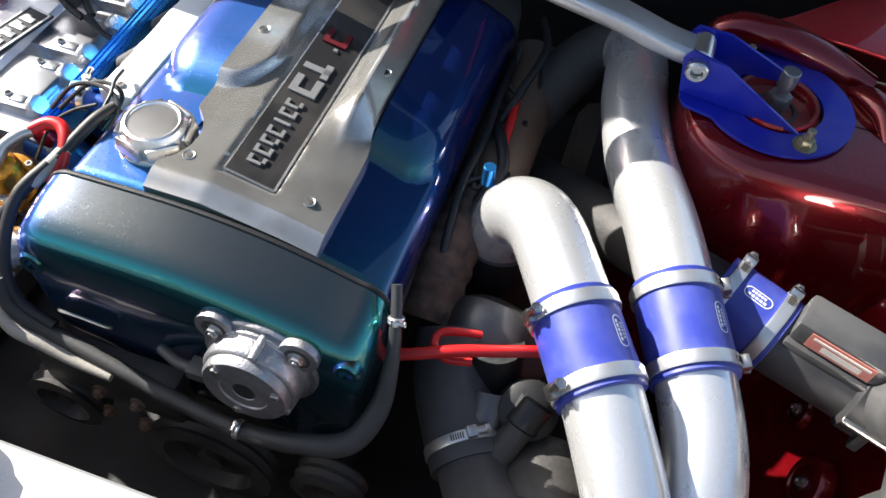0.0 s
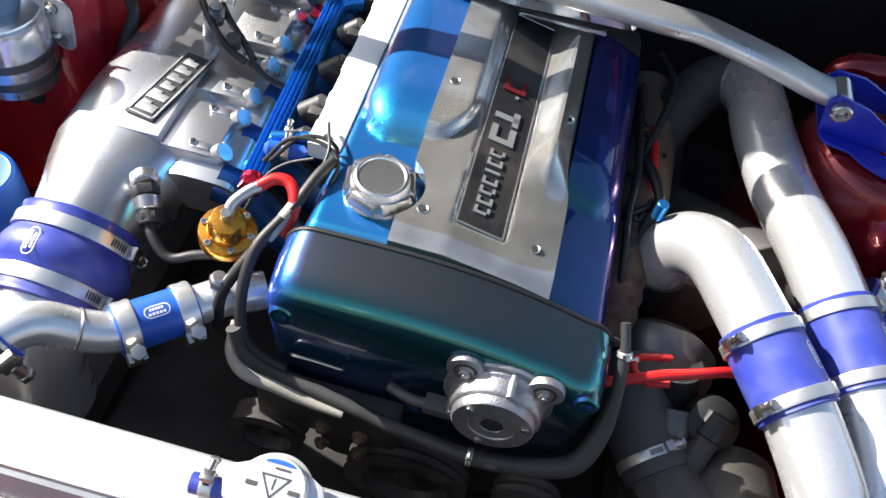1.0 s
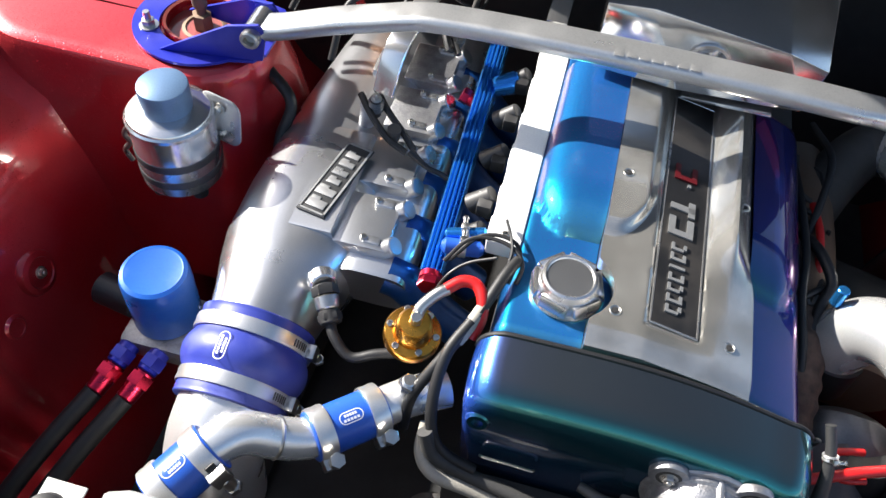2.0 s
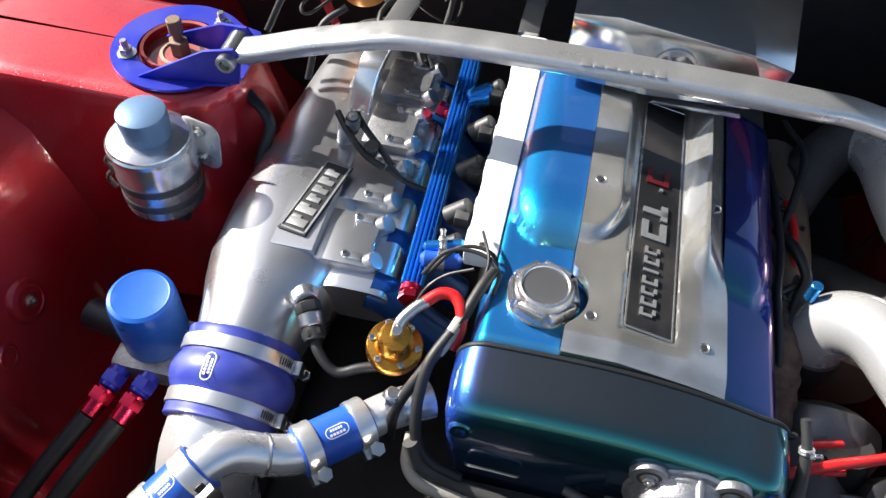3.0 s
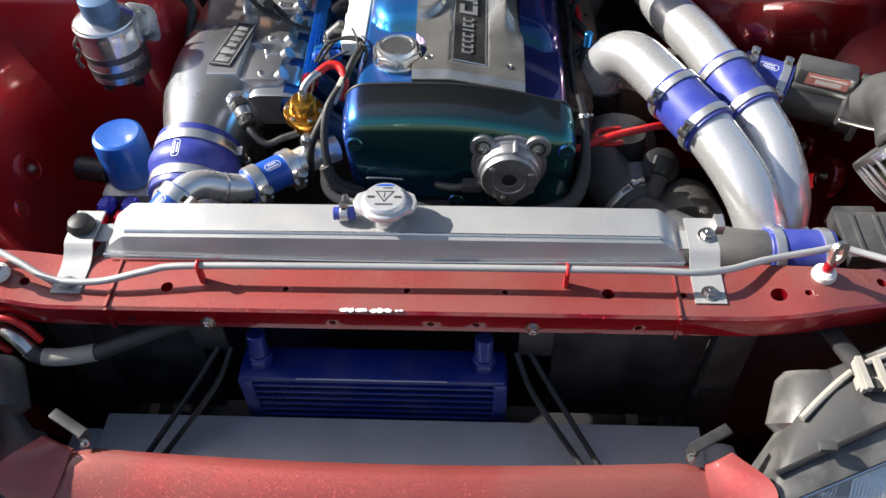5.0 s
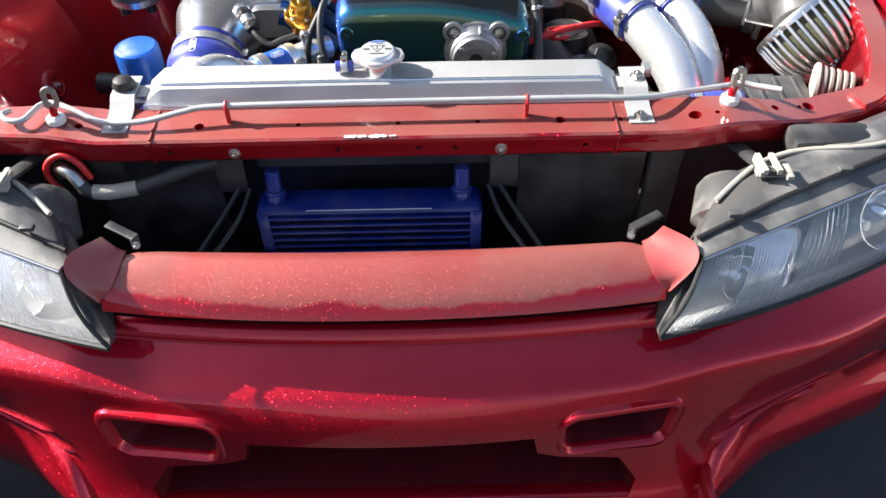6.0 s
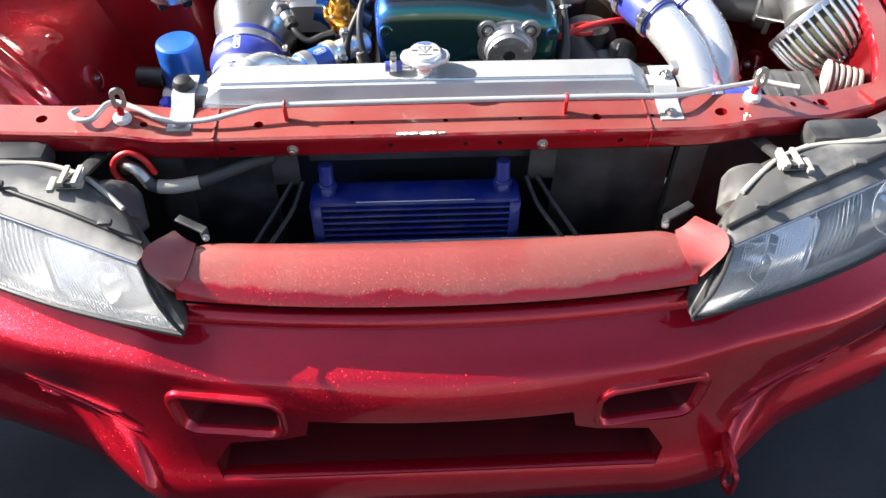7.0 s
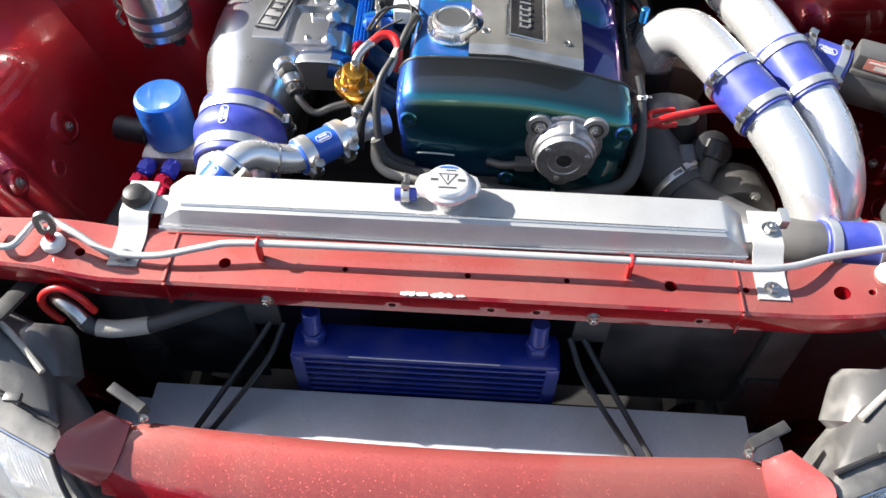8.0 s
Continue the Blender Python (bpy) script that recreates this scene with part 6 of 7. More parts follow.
solo("flat_alloy_brace", bm, ALU, "flat alloy brace running back from the plenum", "brace")

# plenum inlet: big hump hose, pipe, and the small crossover pipe
coupler("plenum_inlet_coupler", (-0.352, 0.667, 0.629), (-0.352, 0.568, 0.603), 0.067, "large humped blue silicone coupler on the plenum inlet", at=(0.95, -0.1, 0.1), bulge=0.008, r1=0.064, logo=(-0.12, -0.3, 1), w=0.016, inset=0.020)
bm = tube(B(), [(-0.352, 0.580, 0.606), (-0.353, 0.560, 0.600), (-0.356, 0.540, 0.582), (-0.362, 0.530, 0.54), (-0.366, 0.528, 0.46)], 0.056, 32, 6)
solo("throttle_pipe", bm, ALU_PIPE, "bare alloy pipe bending down below the plenum coupler", "pipe")
xo = thing("water_crossover_pipe", (-0.28, 0.52, 0.65), "small bent bare alloy water pipe with a bleed stub", "pipe")
part("bent_tube", tube(B(), [(-0.352, 0.430, 0.684), (-0.332, 0.461, 0.698), (-0.314, 0.488, 0.704), (-0.294, 0.508, 0.698), (-0.268, 0.519, 0.681), (-0.240, 0.533, 0.668), (-0.21, 0.560, 0.664), (-0.18, 0.590, 0.660), (-0.155, 0.612, 0.658), (-0.12, 0.635, 0.655)], 0.0215, 22, 6), ALU_PIPE, xo)
part("weld_ring", lathe(B(), [(0.0215, -0.002), (0.0227, 0), (0.0215, 0.002)], axis_m((-0.268, 0.519, 0.681), (0.8, 0.35, -0.45)), 28, False), STEEL, xo)
bm = rod(B(), (-0.160, 0.604, 0.668), (-0.155, 0.606, 0.706), 0.0075)
plate(bm, ngon(0.0105, 6), 0.012, axis_m((-0.1575, 0.605, 0.690), (0.2, 0.1, 1)), 0.001)
part("bleed_stub", bm, ALU, xo)
coupler("water_coupler", (-0.238, 0.534, 0.668), (-0.180, 0.590, 0.660), 0.0262, "small blue silicone coupler with band clamps on the water pipe", SILICONE_PALE, at=(0.1, -0.9, -0.2), logo=(0.1, -0.3, 1), group="water couplers", w=0.018, inset=0.0105)
coupler("water_coupler", (-0.316, 0.485, 0.7035), (-0.352, 0.430, 0.684), 0.0265, "small blue silicone coupler joining the water pipe to the radiator", SILICONE_PALE, at=(0.8, -0.1, 0.3), logo=(-0.3, -0.5, 1), group="water couplers", w=0.018, inset=0.0105)

# ---- charge pipes on the turbo side ----
def pipe(name, pts, r, label, material=ALU_PIPE, seg=32):
    return solo(name, tube(B(), pts, r, seg, 8), material, label, "pipe")


R1 = 0.0385
pipe("charge_pipe", [(0.308, 0.828, 0.60), (0.312, 0.830, 0.652), (0.327, 0.826, 0.690), (0.356, 0.800, 0.711), (0.389, 0.750, 0.708), (0.430, 0.683, 0.698), (0.468, 0.618, 0.682), (0.502, 0.560, 0.655), (0.525, 0.520, 0.615), (0.535, 0.50, 0.565)], R1, "bare alloy charge pipe bending up from the turbo")
pipe("charge_pipe", [(0.380, 1.165, 0.672), (0.396, 1.135, 0.690), (0.405, 1.085, 0.700), (0.413, 1.02, 0.705), (0.437, 0.93, 0.705), (0.473, 0.85, 0.702), (0.505, 0.772, 0.692), (0.535, 0.700, 0.678), (0.560, 0.635, 0.655), (0.572, 0.575, 0.615), (0.568, 0.535, 0.56)], R1, "bare alloy charge pipe running forward under the strut brace")
# rear bend of the charge pipe, split off to paint its shade dark
pipe("shaded_pipe_end", [(0.255, 0.97, 0.585), (0.28, 1.04, 0.615), (0.315, 1.11, 0.645), (0.355, 1.16, 0.665), (0.392, 1.15, 0.682)], 0.037, "rear end of the charge pipe, shade in its dark colour", GRIME)
pipe("charge_pipe", [(0.550, 0.528, 0.60), (0.550, 0.515, 0.55), (0.545, 0.50, 0.50)], 0.052, "joined end of the twin alloy charge pipes")
coupler("charge_coupler", (0.404, 0.722, 0.704), (0.455, 0.640, 0.690), R1 + 0.004, "blue silicone coupler with band clamps on the charge pipe", at=(-0.85, -0.5, 0.25), logo=(0.45, 0.3, 0.8), group="charge couplers")
coupler("charge_coupler", (0.4965, 0.789, 0.6945), (0.5365, 0.696, 0.677), R1 + 0.004, "blue silicone coupler with band clamps on the charge pipe", at=(0.9, 0.3, 0.35), logo=(0.62, 0.0, 0.8), group="charge couplers")
# intercooler return pipe crossing behind the radiator
pipe("intercooler_pipe", [(0.352, 0.605, 0.560), (0.378, 0.560, 0.572), (0.41, 0.512, 0.592), (0.445, 0.478, 0.608), (0.485, 0.460, 0.617), (0.53, 0.455, 0.620), (0.60, 0.456, 0.618)], 0.0355, "dull grey intercooler pipe behind the radiator", HOSE_DUSTY)
tob = thing("turbo_outlet_hose", (0.312, 0.672, 0.582), "dusty charcoal turbo outlet hose with a band clamp", "hose")
part("hose", tube(B(), [(0.300, 0.715, 0.60), (0.312, 0.672, 0.582), (0.335, 0.632, 0.565), (0.358, 0.595, 0.560)], 0.042, 32, 8), HOSE_DUSTY, tob)
clamp_ring(tob, V(0.347, 0.613, 0.5622), V(0.023, -0.037, -0.005), 0.0425, 0.011)
bs = thing("bypass_stub", (0.39, 0.64, 0.59), "dull alloy bypass stub with a black hose end", "pipe")
part("stub_pipe", rod(B(), (0.372, 0.585, 0.570), (0.395, 0.640, 0.606), 0.015), GRIME, bs)
part("stub_hose", rod(B(), (0.392, 0.634, 0.600), (0.402, 0.658, 0.618), 0.019), RUBBER, bs)
coupler("intercooler_coupler", (0.515, 0.455, 0.620), (0.606, 0.456, 0.618), 0.0380, "blue silicone coupler on the intercooler pipe", at=(0, -0.9, -0.4), group="")

# ---- air flow meter and cone filters ----
afm = thing("air_flow_meter", (0.66, 0.75, 0.66), "grey cast air flow meter with a labelled control box", "air flow meter")
a0, a1 = V(0.606, 0.812, 0.637), V(0.743, 0.7675, 0.631)
d = (a1 - a0).normalized()
m = axis_m(a0, d)
part("meter_tube", lathe(B(), [(0.038, 0), (0.040, 0.002), (0.040, 0.10), (0.046, 0.105), (0.046, 0.125), (0.038, 0.126)], m, 36), PLASTIC, afm)
side = d.cross(V(0, 0, 1)).normalized()
up = side.cross(d)
bmx = Matrix(((d.x, side.x, up.x, 0), (d.y, side.y, up.y, 0), (d.z, side.z, up.z, 0), (0, 0, 0, 1)))
bmx.translation = a0 + d * 0.066 + up * 0.050
bm = B()
box(bm, (0, 0, 0), (0.094, 0.046, 0.030), 0.006, bmx)
box(bm, (0, 0, -0.020), (0.096, 0.058, 0.014), 0.004, bmx)
ctrl = part("control_box", bm, PLASTIC_GREY, afm)
lm = bmx @ Matrix.Translation((0.002, 0.0235, 0.001)) @ Matrix.Rotation(radians(-90), 4, "X")
bm = B()
box(bm, (0, 0, 0), (0.066, 0.021, 0.0008), 0, lm)
lab = part("label", bm, LABEL_RED, ctrl, "faded red and white printed label")
bm = B()
box(bm, (0, -0.005, 0.0008), (0.058, 0.003, 0.0006), 0, lm)
box(bm, (0.002, 0.003, 0.0008), (0.040, 0.0075, 0.0006), 0, lm)
part("label_bars", bm, LABEL_PALE, lab)
for s in (-1, 1):
    part("flange_stud", rod(B(), a1 - d * 0.04 - side * s * 0.045, a1 + d * 0.02 - side * s * 0.045, 0.005), STEEL, afm)
box(bm := B(), (0, 0, 0), (0.012, 0.088, 0.078), 0.003, Matrix.Translation(a1 - d * 0.012) @ bmx.to_3x3().to_4x4())
part("flange", bm, PLASTIC_GREY, afm)
coupler("intake_coupler", (0.546, 0.838, 0.645), (0.620, 0.808, 0.637), 0.0435, "blue silicone intake coupler on the air flow meter", at=(0.3, 0.5, 0.8), logo=(0.2, -0.3, 1))
pipe("intake_pipe", [(0.32, 1.02, 0.54), (0.39, 0.965, 0.575), (0.47, 0.895, 0.612), (0.56, 0.832, 0.643)], 0.036, "dark alloy intake pipe under the charge pipes", GRIME)
pipe("filter_elbow", [(0.708, 0.779, 0.634), (0.732, 0.766, 0.643), (0.747, 0.738, 0.674), (0.750, 0.702, 0.702), (0.752, 0.667, 0.704), (0.753, 0.632, 0.690)], [0.038, 0.040, 0.043, 0.045, 0.048, 0.050], "grey alloy elbow to the dome filter", PLASTIC_GREY)


def dome_filter(c0, d, r0, h, label):
    """A ribbed dome: bright ribs over pale gauze, below a flat rim."""
    t = thing("cone_air_filter", c0, label, "air filter")
    m = axis_m(c0, d)
    prof = [(r0, 0.0), (r0 * 0.995, h * 0.25), (r0 * 0.965, h * 0.5), (r0 * 0.89, h * 0.72), (r0 * 0.74, h * 0.91), (r0 * 0.5, h)]
    part("filter_core", lathe(B(), [(a * 0.93, b * 0.95) for a, b in prof], m, 36), GAUZE, t, "dark olive filter gauze")
    for k in range(34):
        a = 2 * math.pi * k / 34
        u = V(math.cos(a), math.sin(a), 0)
        bm = tube(B(), [m @ (u * rr + V(0, 0, hh)) for rr, hh in prof], 0.0034, 6, 2)
        part("filter_rib", bm, ALU_BRACE if k % 2 else ALU, t)
    part("filter_rim", lathe(B(), [(r0 * 0.55, -0.006), (r0 * 1.02, -0.006), (r0 * 1.04, 0.0), (r0 * 1.02, 0.008), (r0 * 0.9, 0.008)], m, 44), ALU, t)
    part("filter_cap", lathe(B(), [(r0 * 0.5, h - 0.004), (r0 * 0.5, h + 0.006), (0.001, h + 0.009)], m, 32), ALU_POL, t)


dome_filter(V(0.750, 0.636, 0.693), V(0.555, -0.69, -0.46), 0.087, 0.105, "ribbed dome air filter with bright fins over dark gauze")
hn = thing("lamp_rear_boot", (0.77, 0.43, 0.66), "cream coloured ribbed boot behind the headlight", "boot")
m = axis_m((0.730, 0.458, 0.674), (0.9, -0.3, 0.05))
part("boot_flange", lathe(B(), [(0.016, -0.012), (0.033, -0.011), (0.035, -0.009), (0.035, -0.004), (0.029, 0.0)], m, 32), HOUSING_PALE, hn)
for k in range(5):
    part("boot_rib", lathe(B(), [(0.024 - 0.001 * k, 0.011 * k), (0.031 - 0.0015 * k, 0.003 + 0.011 * k), (0.030 - 0.0015 * k, 0.007 + 0.011 * k), (0.023 - 0.001 * k, 0.010 + 0.011 * k)], m, 32), HOUSING_PALE, hn)
rb = thing("relay_box", (0.666, 0.462, 0.61), "dusty black plastic relay box beside the intercooler pipe", "relay box")
part("box_base", box(B(), (0.666, 0.462, 0.632), (0.098, 0.080, 0.040), 0.005), PLASTIC, rb)
part("box_lid", box(B(), (0.666, 0.462, 0.656), (0.104, 0.086, 0.010), 0.004), PLASTIC_GREY, rb)
for k in range(3):
    part("lid_rib", box(B(), (0.634 + 0.032 * k, 0.462, 0.662), (0.006, 0.070, 0.004), 0.0015), PLASTIC_GREY, rb)
part("connector", box(B(), (0.650, 0.514, 0.632), (0.06, 0.026, 0.036), 0.004), PLASTIC, rb)

# ---- turbo side clutter ----
part_list = (
    ("wrapped_exhaust", [V(0.262, 0.72, 0.60).lerp(V(0.268, 0.88, 0.632), k / 15) + V(0, 0, 0.02 * math.sin(math.pi * k / 15)) for k in range(16)], [0.033 if k % 2 else 0.0305 for k in range(16)], WRAP, "heat wrapped exhaust housing beside the engine", "exhaust"),
    ("exhaust_manifold", [(0.27, 0.88, 0.62), (0.275, 0.95, 0.63), (0.275, 1.05, 0.63), (0.27, 1.15, 0.62)], 0.042, RUST, "rusty cast exhaust manifold", "exhaust"),
    ("oil_return_pipe", [(0.355, 0.66, 0.60), (0.358, 0.63, 0.58), (0.36, 0.61, 0.54), (0.36, 0.60, 0.48)], 0.022, TURBO_PIPE, "dull alloy oil return pipe", "pipe"),
    ("dark_turbo_hose", [(0.345, 0.70, 0.63), (0.35, 0.69, 0.59), (0.352, 0.675, 0.55), (0.345, 0.66, 0.48)], 0.030, RUBBER, "black rubber hose below the turbo", "hose"),
    ("loop_hose", [(0.262, 0.97, 0.67), (0.278, 0.93, 0.685), (0.292, 0.89, 0.68), (0.282, 0.86, 0.67), (0.272, 0.82, 0.66), (0.262, 0.78, 0.65)], 0.007, RUBBER, "thin black hose looped beside the cover", "hose"),
    ("red_hose", [(0.235, 0.628, 0.655), (0.275, 0.640, 0.662), (0.315, 0.655, 0.668), (0.355, 0.670, 0.667), (0.395, 0.688, 0.660), (0.43, 0.70, 0.64)], 0.006, RED_RUBBER, "bright red silicone hose across the turbo side", "hose"),
    ("red_hose", [(0.330, 0.657, 0.652), (0.305, 0.652, 0.652), (0.290, 0.662, 0.654), (0.292, 0.676, 0.656), (0.312, 0.684, 0.656), (0.330, 0.690, 0.652)], 0.0042, RED_RUBBER, "looped red silicone hose end", "hose"),
    ("red_hose", [(0.275, 1.02, 0.675), (0.280, 0.97, 0.68), (0.282, 0.93, 0.67), (0.285, 0.90, 0.65)], 0.005, RED_RUBBER, "thin red hose hanging beside the manifold", "hose"),
    ("heater_hose", [(0.252, 0.652, 0.750), (0.260, 0.630, 0.728), (0.265, 0.605, 0.690), (0.263, 0.578, 0.650), (0.245, 0.548, 0.628), (0.20, 0.535, 0.620), (0.14, 0.532, 0.612), (0.06, 0.540, 0.612), (-0.02, 0.550, 0.622), (-0.08, 0.556, 0.632), (-0.115, 0.560, 0.648), (-0.128, 0.57, 0.675)], [0.005, 0.0055, 0.0075, 0.0105, 0.0115, 0.0105, 0.009, 0.008, 0.008, 0.008, 0.008, 0.008], RUBBER_GREY, "dusty grey hose curving round the timing cover", "hose"),
    ("pale_hose", [(-0.130, 0.585, 0.665), (-0.128, 0.560, 0.645), (-0.110, 0.546, 0.632), (-0.075, 0.543, 0.625), (-0.04, 0.54, 0.618), (0.0, 0.538, 0.614)], [0.0065, 0.0072, 0.0074, 0.0070, 0.0060, 0.0045], HOSE_PALE, "pale sheathed hose at the corner of the timing cover", "hose"),
    ("black_hose", [(-0.108, 0.665, 0.750), (-0.124, 0.632, 0.735), (-0.128, 0.60, 0.705), (-0.122, 0.575, 0.67), (-0.105, 0.565, 0.648), (-0.07, 0.56, 0.636)], 0.0062, RUBBER, "black hose hugging the edge of the timing cover", "hose"),
    ("black_hose", [(0.252, 1.10, 0.67), (0.256, 1.0, 0.685), (0.260, 0.92, 0.685), (0.256, 0.86, 0.68), (0.260, 0.80, 0.67), (0.264, 0.76, 0.65)], 0.005, RUBBER, "black loom along the outer cover", "cable"),
    ("black_hose", [(0.27, 1.16, 0.69), (0.29, 1.09, 0.70), (0.28, 1.02, 0.69), (0.265, 0.96, 0.67)], 0.005, RUBBER, "thin loom over the manifold", "cable"),
)
for name, pts, r, mt, label, cat in part_list:
    if name == "heater_hose":
        t = thing(name, pts[6], label, cat)
        part("hose", tube(B(), pts, r, 20, 7), mt, t)
        clamp_ring(t, Vector(pts[1]), Vector(pts[2]) - Vector(pts[0]), 0.0060, 0.006)
        clamp_ring(t, Vector(pts[6]), Vector(pts[7]) - Vector(pts[5]), 0.0083, 0.006)
        continue
    solo(name, tube(B(), pts, r, 20, 7), mt, label, cat)
tb = thing("turbocharger", (0.33, 0.78, 0.56), "grimy cast turbo housing below the charge pipe", "turbocharger")
m = axis_m((0.335, 0.715, 0.575), (0.15, 1, 0.1))
part("compressor_scroll", lathe(B(), [(0.03, -0.02), (0.055, -0.015), (0.066, 0.005), (0.066, 0.03), (0.05, 0.045), (0.03, 0.05)], m, 32), TURBO_PIPE, tb)
part("hot_housing", lathe(B(), [(0.03, 0.10), (0.055, 0.10), (0.062, 0.12), (0.055, 0.15), (0.03, 0.155)], m, 28), RUST, tb)
part("actuator", lathe(B(), [(0.015, -0.02), (0.028, -0.016), (0.032, 0.0), (0.030, 0.014), (0.02, 0.02), (0.001, 0.02)], axis_m((0.395, 0.655, 0.60), (0.1, -0.5, 0.8)), 28), RUBBER, tb)
part("outlet_joint", rod(B(), (0.308, 0.828, 0.58), (0.311, 0.830, 0.640), 0.043, 0.041, 28), RUBBER, tb)
bm = B()
rod(bm, (0.285, 0.845, 0.70), (0.285, 0.846, 0.725), 0.007)
solo("blue_tap", bm, ANO_BLUE, "small blue anodised fitting beside the pipe bend", "fitting")
alt = thing("alternator", (0.44, 0.58, 0.50), "grimy alternator low behind the charge pipes", "alternator")
m = axis_m((0.435, 0.575, 0.54), (0, -1, 0.2))
part("alternator_case", lathe(B(), [(0.03, -0.06), (0.062, -0.055), (0.066, 0.0), (0.06, 0.02), (0.03, 0.026)], m, 28), GRIME, alt)
for k in range(5):
    a = radians(72 * k)
    part("case_lug", hexbolt(B(), m @ V(0.055 * math.cos(a), 0.055 * math.sin(a), 0.02), (0, -1, 0.2), 0.006), STEEL, alt)
fan = thing("front_drive", (0.05, 0.52, 0.50), "grimy pulleys and belt below the timing cover", "pulley set")
for px, pz, r in ((0.08, 0.47, 0.075), (-0.09, 0.50, 0.045), (0.22, 0.50, 0.04)):
    m = axis_m((px, 0.565, pz), (0, -1, 0))
    part("pulley", lathe(B(), [(r * 0.9, 0), (r, 0.004), (r * 0.92, 0.010), (r, 0.016), (r * 0.92, 0.022), (r, 0.028), (r * 0.7, 0.03), (r * 0.6, 0.015), (r * 0.2, 0.015), (r * 0.2, 0.025), (0.001, 0.025)], m, 32), GRIME, fan)
for k in range(4):
    a = radians(45 + 90 * k)
    part("hub_bolt", hexbolt(B(), (0.0 + 0.03 * math.cos(a), 0.535, 0.555 + 0.03 * math.sin(a)), (0, -1, 0.2), 0.006), RUST, fan)
part("bracket", box(B(), (-0.02, 0.56, 0.57), (0.16, 0.03, 0.07), 0.006), GRIME, fan)

random.seed(11)
for k in range(16):
    # thin looms tangled over the manifold and behind the plenum
    if k < 10:
        lo, hi = (0.255, 0.86, 0.63), (0.295, 1.16, 0.672)
    else:
        lo, hi = (-0.44, 1.06, 0.68), (-0.22, 1.34, 0.79)
    p = [V(*(random.uniform(a, b) for a, b in zip(lo, hi)))]
    for q in range(5):
        p.append(V(*(min(b, max(a, c + random.uniform(-1, 1) * w)) for c, a, b, w in zip(p[-1], lo, hi, (0.05, 0.10, 0.03)))))
    solo("engine_loom", tube(B(), p, random.choice((0.0025, 0.0032, 0.0042)), 8, 5), RUBBER if k % 3 else GRIME, "thin dark cable tangled beside the engine", "cable", "engine looms")

# ---- strut tower plates and brace ----
for sx in (-1, 1):
    ro, ri, ty = (0.084, 0.0505, 1.022) if sx > 0 else (0.090, 0.056, 1.010)
    c = V(sx * 0.557, ty, 0.760)
    t = thing("strut_plate", c, "blue anodised strut ring with an upturned brace ear on the tower", "strut plate", "strut plates")
    ring_o = [V(c.x + ro * math.cos(a), c.y + ro * math.sin(a), 0.7595) for a in [2 * math.pi * k / 56 for k in range(56)]]
    ring_o = [p if sx * (p.x - c.x) > -0.070 else V(c.x - sx * (0.070 + 0.034 * min(1, (ro - abs(p.y - c.y)) / 0.05)), p.y, p.z) for p in ring_o]
    bm = B()
    rows = []
    for rr, h in ((0.0, 0.0), (0.0, 0.004), (1.0, 0.004), (1.0, 0.0)):
        row = []
        for k, p in enumerate(ring_o):
            a = 2 * math.pi * k / 56
            q = p if rr == 0 else V(c.x + ri * math.cos(a), c.y + ri * math.sin(a), p.z)
            row.append(bm.verts.new(q + V(0, 0, h)))
        rows.append(row)
    for a, b in zip(rows, rows[1:] + rows[:1]):
        for i in range(56):
            j = (i + 1) % 56
            bm.faces.new((a[i], a[j], b[j], b[i]))
    part("ring_plate", bm, BLUE_PLATE, t)
    # ear: a gusset rising from the ring to the brace bolt
    ey = 1.020 if sx > 0 else 0.9815
    for s, yy in ((-1, ey - 0.0225), (1, ey + 0.0225)):
        prof = [(0.470, 0.764), (0.582, 0.764), (0.470 + 0.02, 0.812), (0.452, 0.818), (0.444, 0.806), (0.452, 0.764)]
        bm = skin(B(), [[V(sx * x, yy + s * 0.020 * (x - 0.45) / 0.13 + o, z) for x, z in prof] for o in (-0.002, 0.002)])
        part("ear", bm, BLUE_PLATE, t, "upturned blue ear")
    part("through_bolt", rod(B(), (sx * 0.461, ey - 0.032, 0.801), (sx * 0.461, ey + 0.036, 0.801), 0.0055), STEEL, t)
    part("bolt_head", capscrew(B(), (sx * 0.461, ey - 0.0255, 0.801), (0, -1, 0), 0.0125, 0.012), STEEL, t)
    for ang in ((-62, 125) if sx > 0 else (-30, 125)):
        a = radians(ang)
        p = V(c.x + sx * 0.068 * math.cos(a), c.y + 0.068 * math.sin(a), 0.7635)
        bm = hexbolt(B(), p, (0, 0, 1), 0.0088, 0.009)
        rod(bm, p, p + V(0, 0, 0.022), 0.0045)
        part("stud_nut", bm, GOLD_ZINC if sx > 0 else STEEL, t)
    s = thing("damper_mount", c, "rubber strut top mount with a threaded damper stem", "damper mount", "damper mounts")
    m = Matrix.Translation((c.x, c.y, 0.742))
    k = ri / 0.060
    part("rubber_disc", lathe(B(), [(0.050 * k, -0.01), (0.050 * k, 0.004), (0.044 * k, 0.010), (0.036 * k, 0.006), (0.028 * k, 0.008), (0.026 * k, 0.004), (0.001, 0.004)], m, 36), RUBBER_GREY, s)
    part("steel_cup", lathe(B(), [(0.030 * k, 0.006), (0.031 * k, 0.011), (0.026 * k, 0.012), (0.024 * k, 0.008), (0.012, 0.008)], m, 32, False), RUBBER_GREY if sx > 0 else RUST, s)
    bm = rod(B(), (c.x, c.y, 0.74), (c.x, c.y, 0.798), 0.0065)
    plate(bm, ngon(0.0135, 6), 0.022, Matrix.Translation((c.x, c.y, 0.752)), 0.0015)
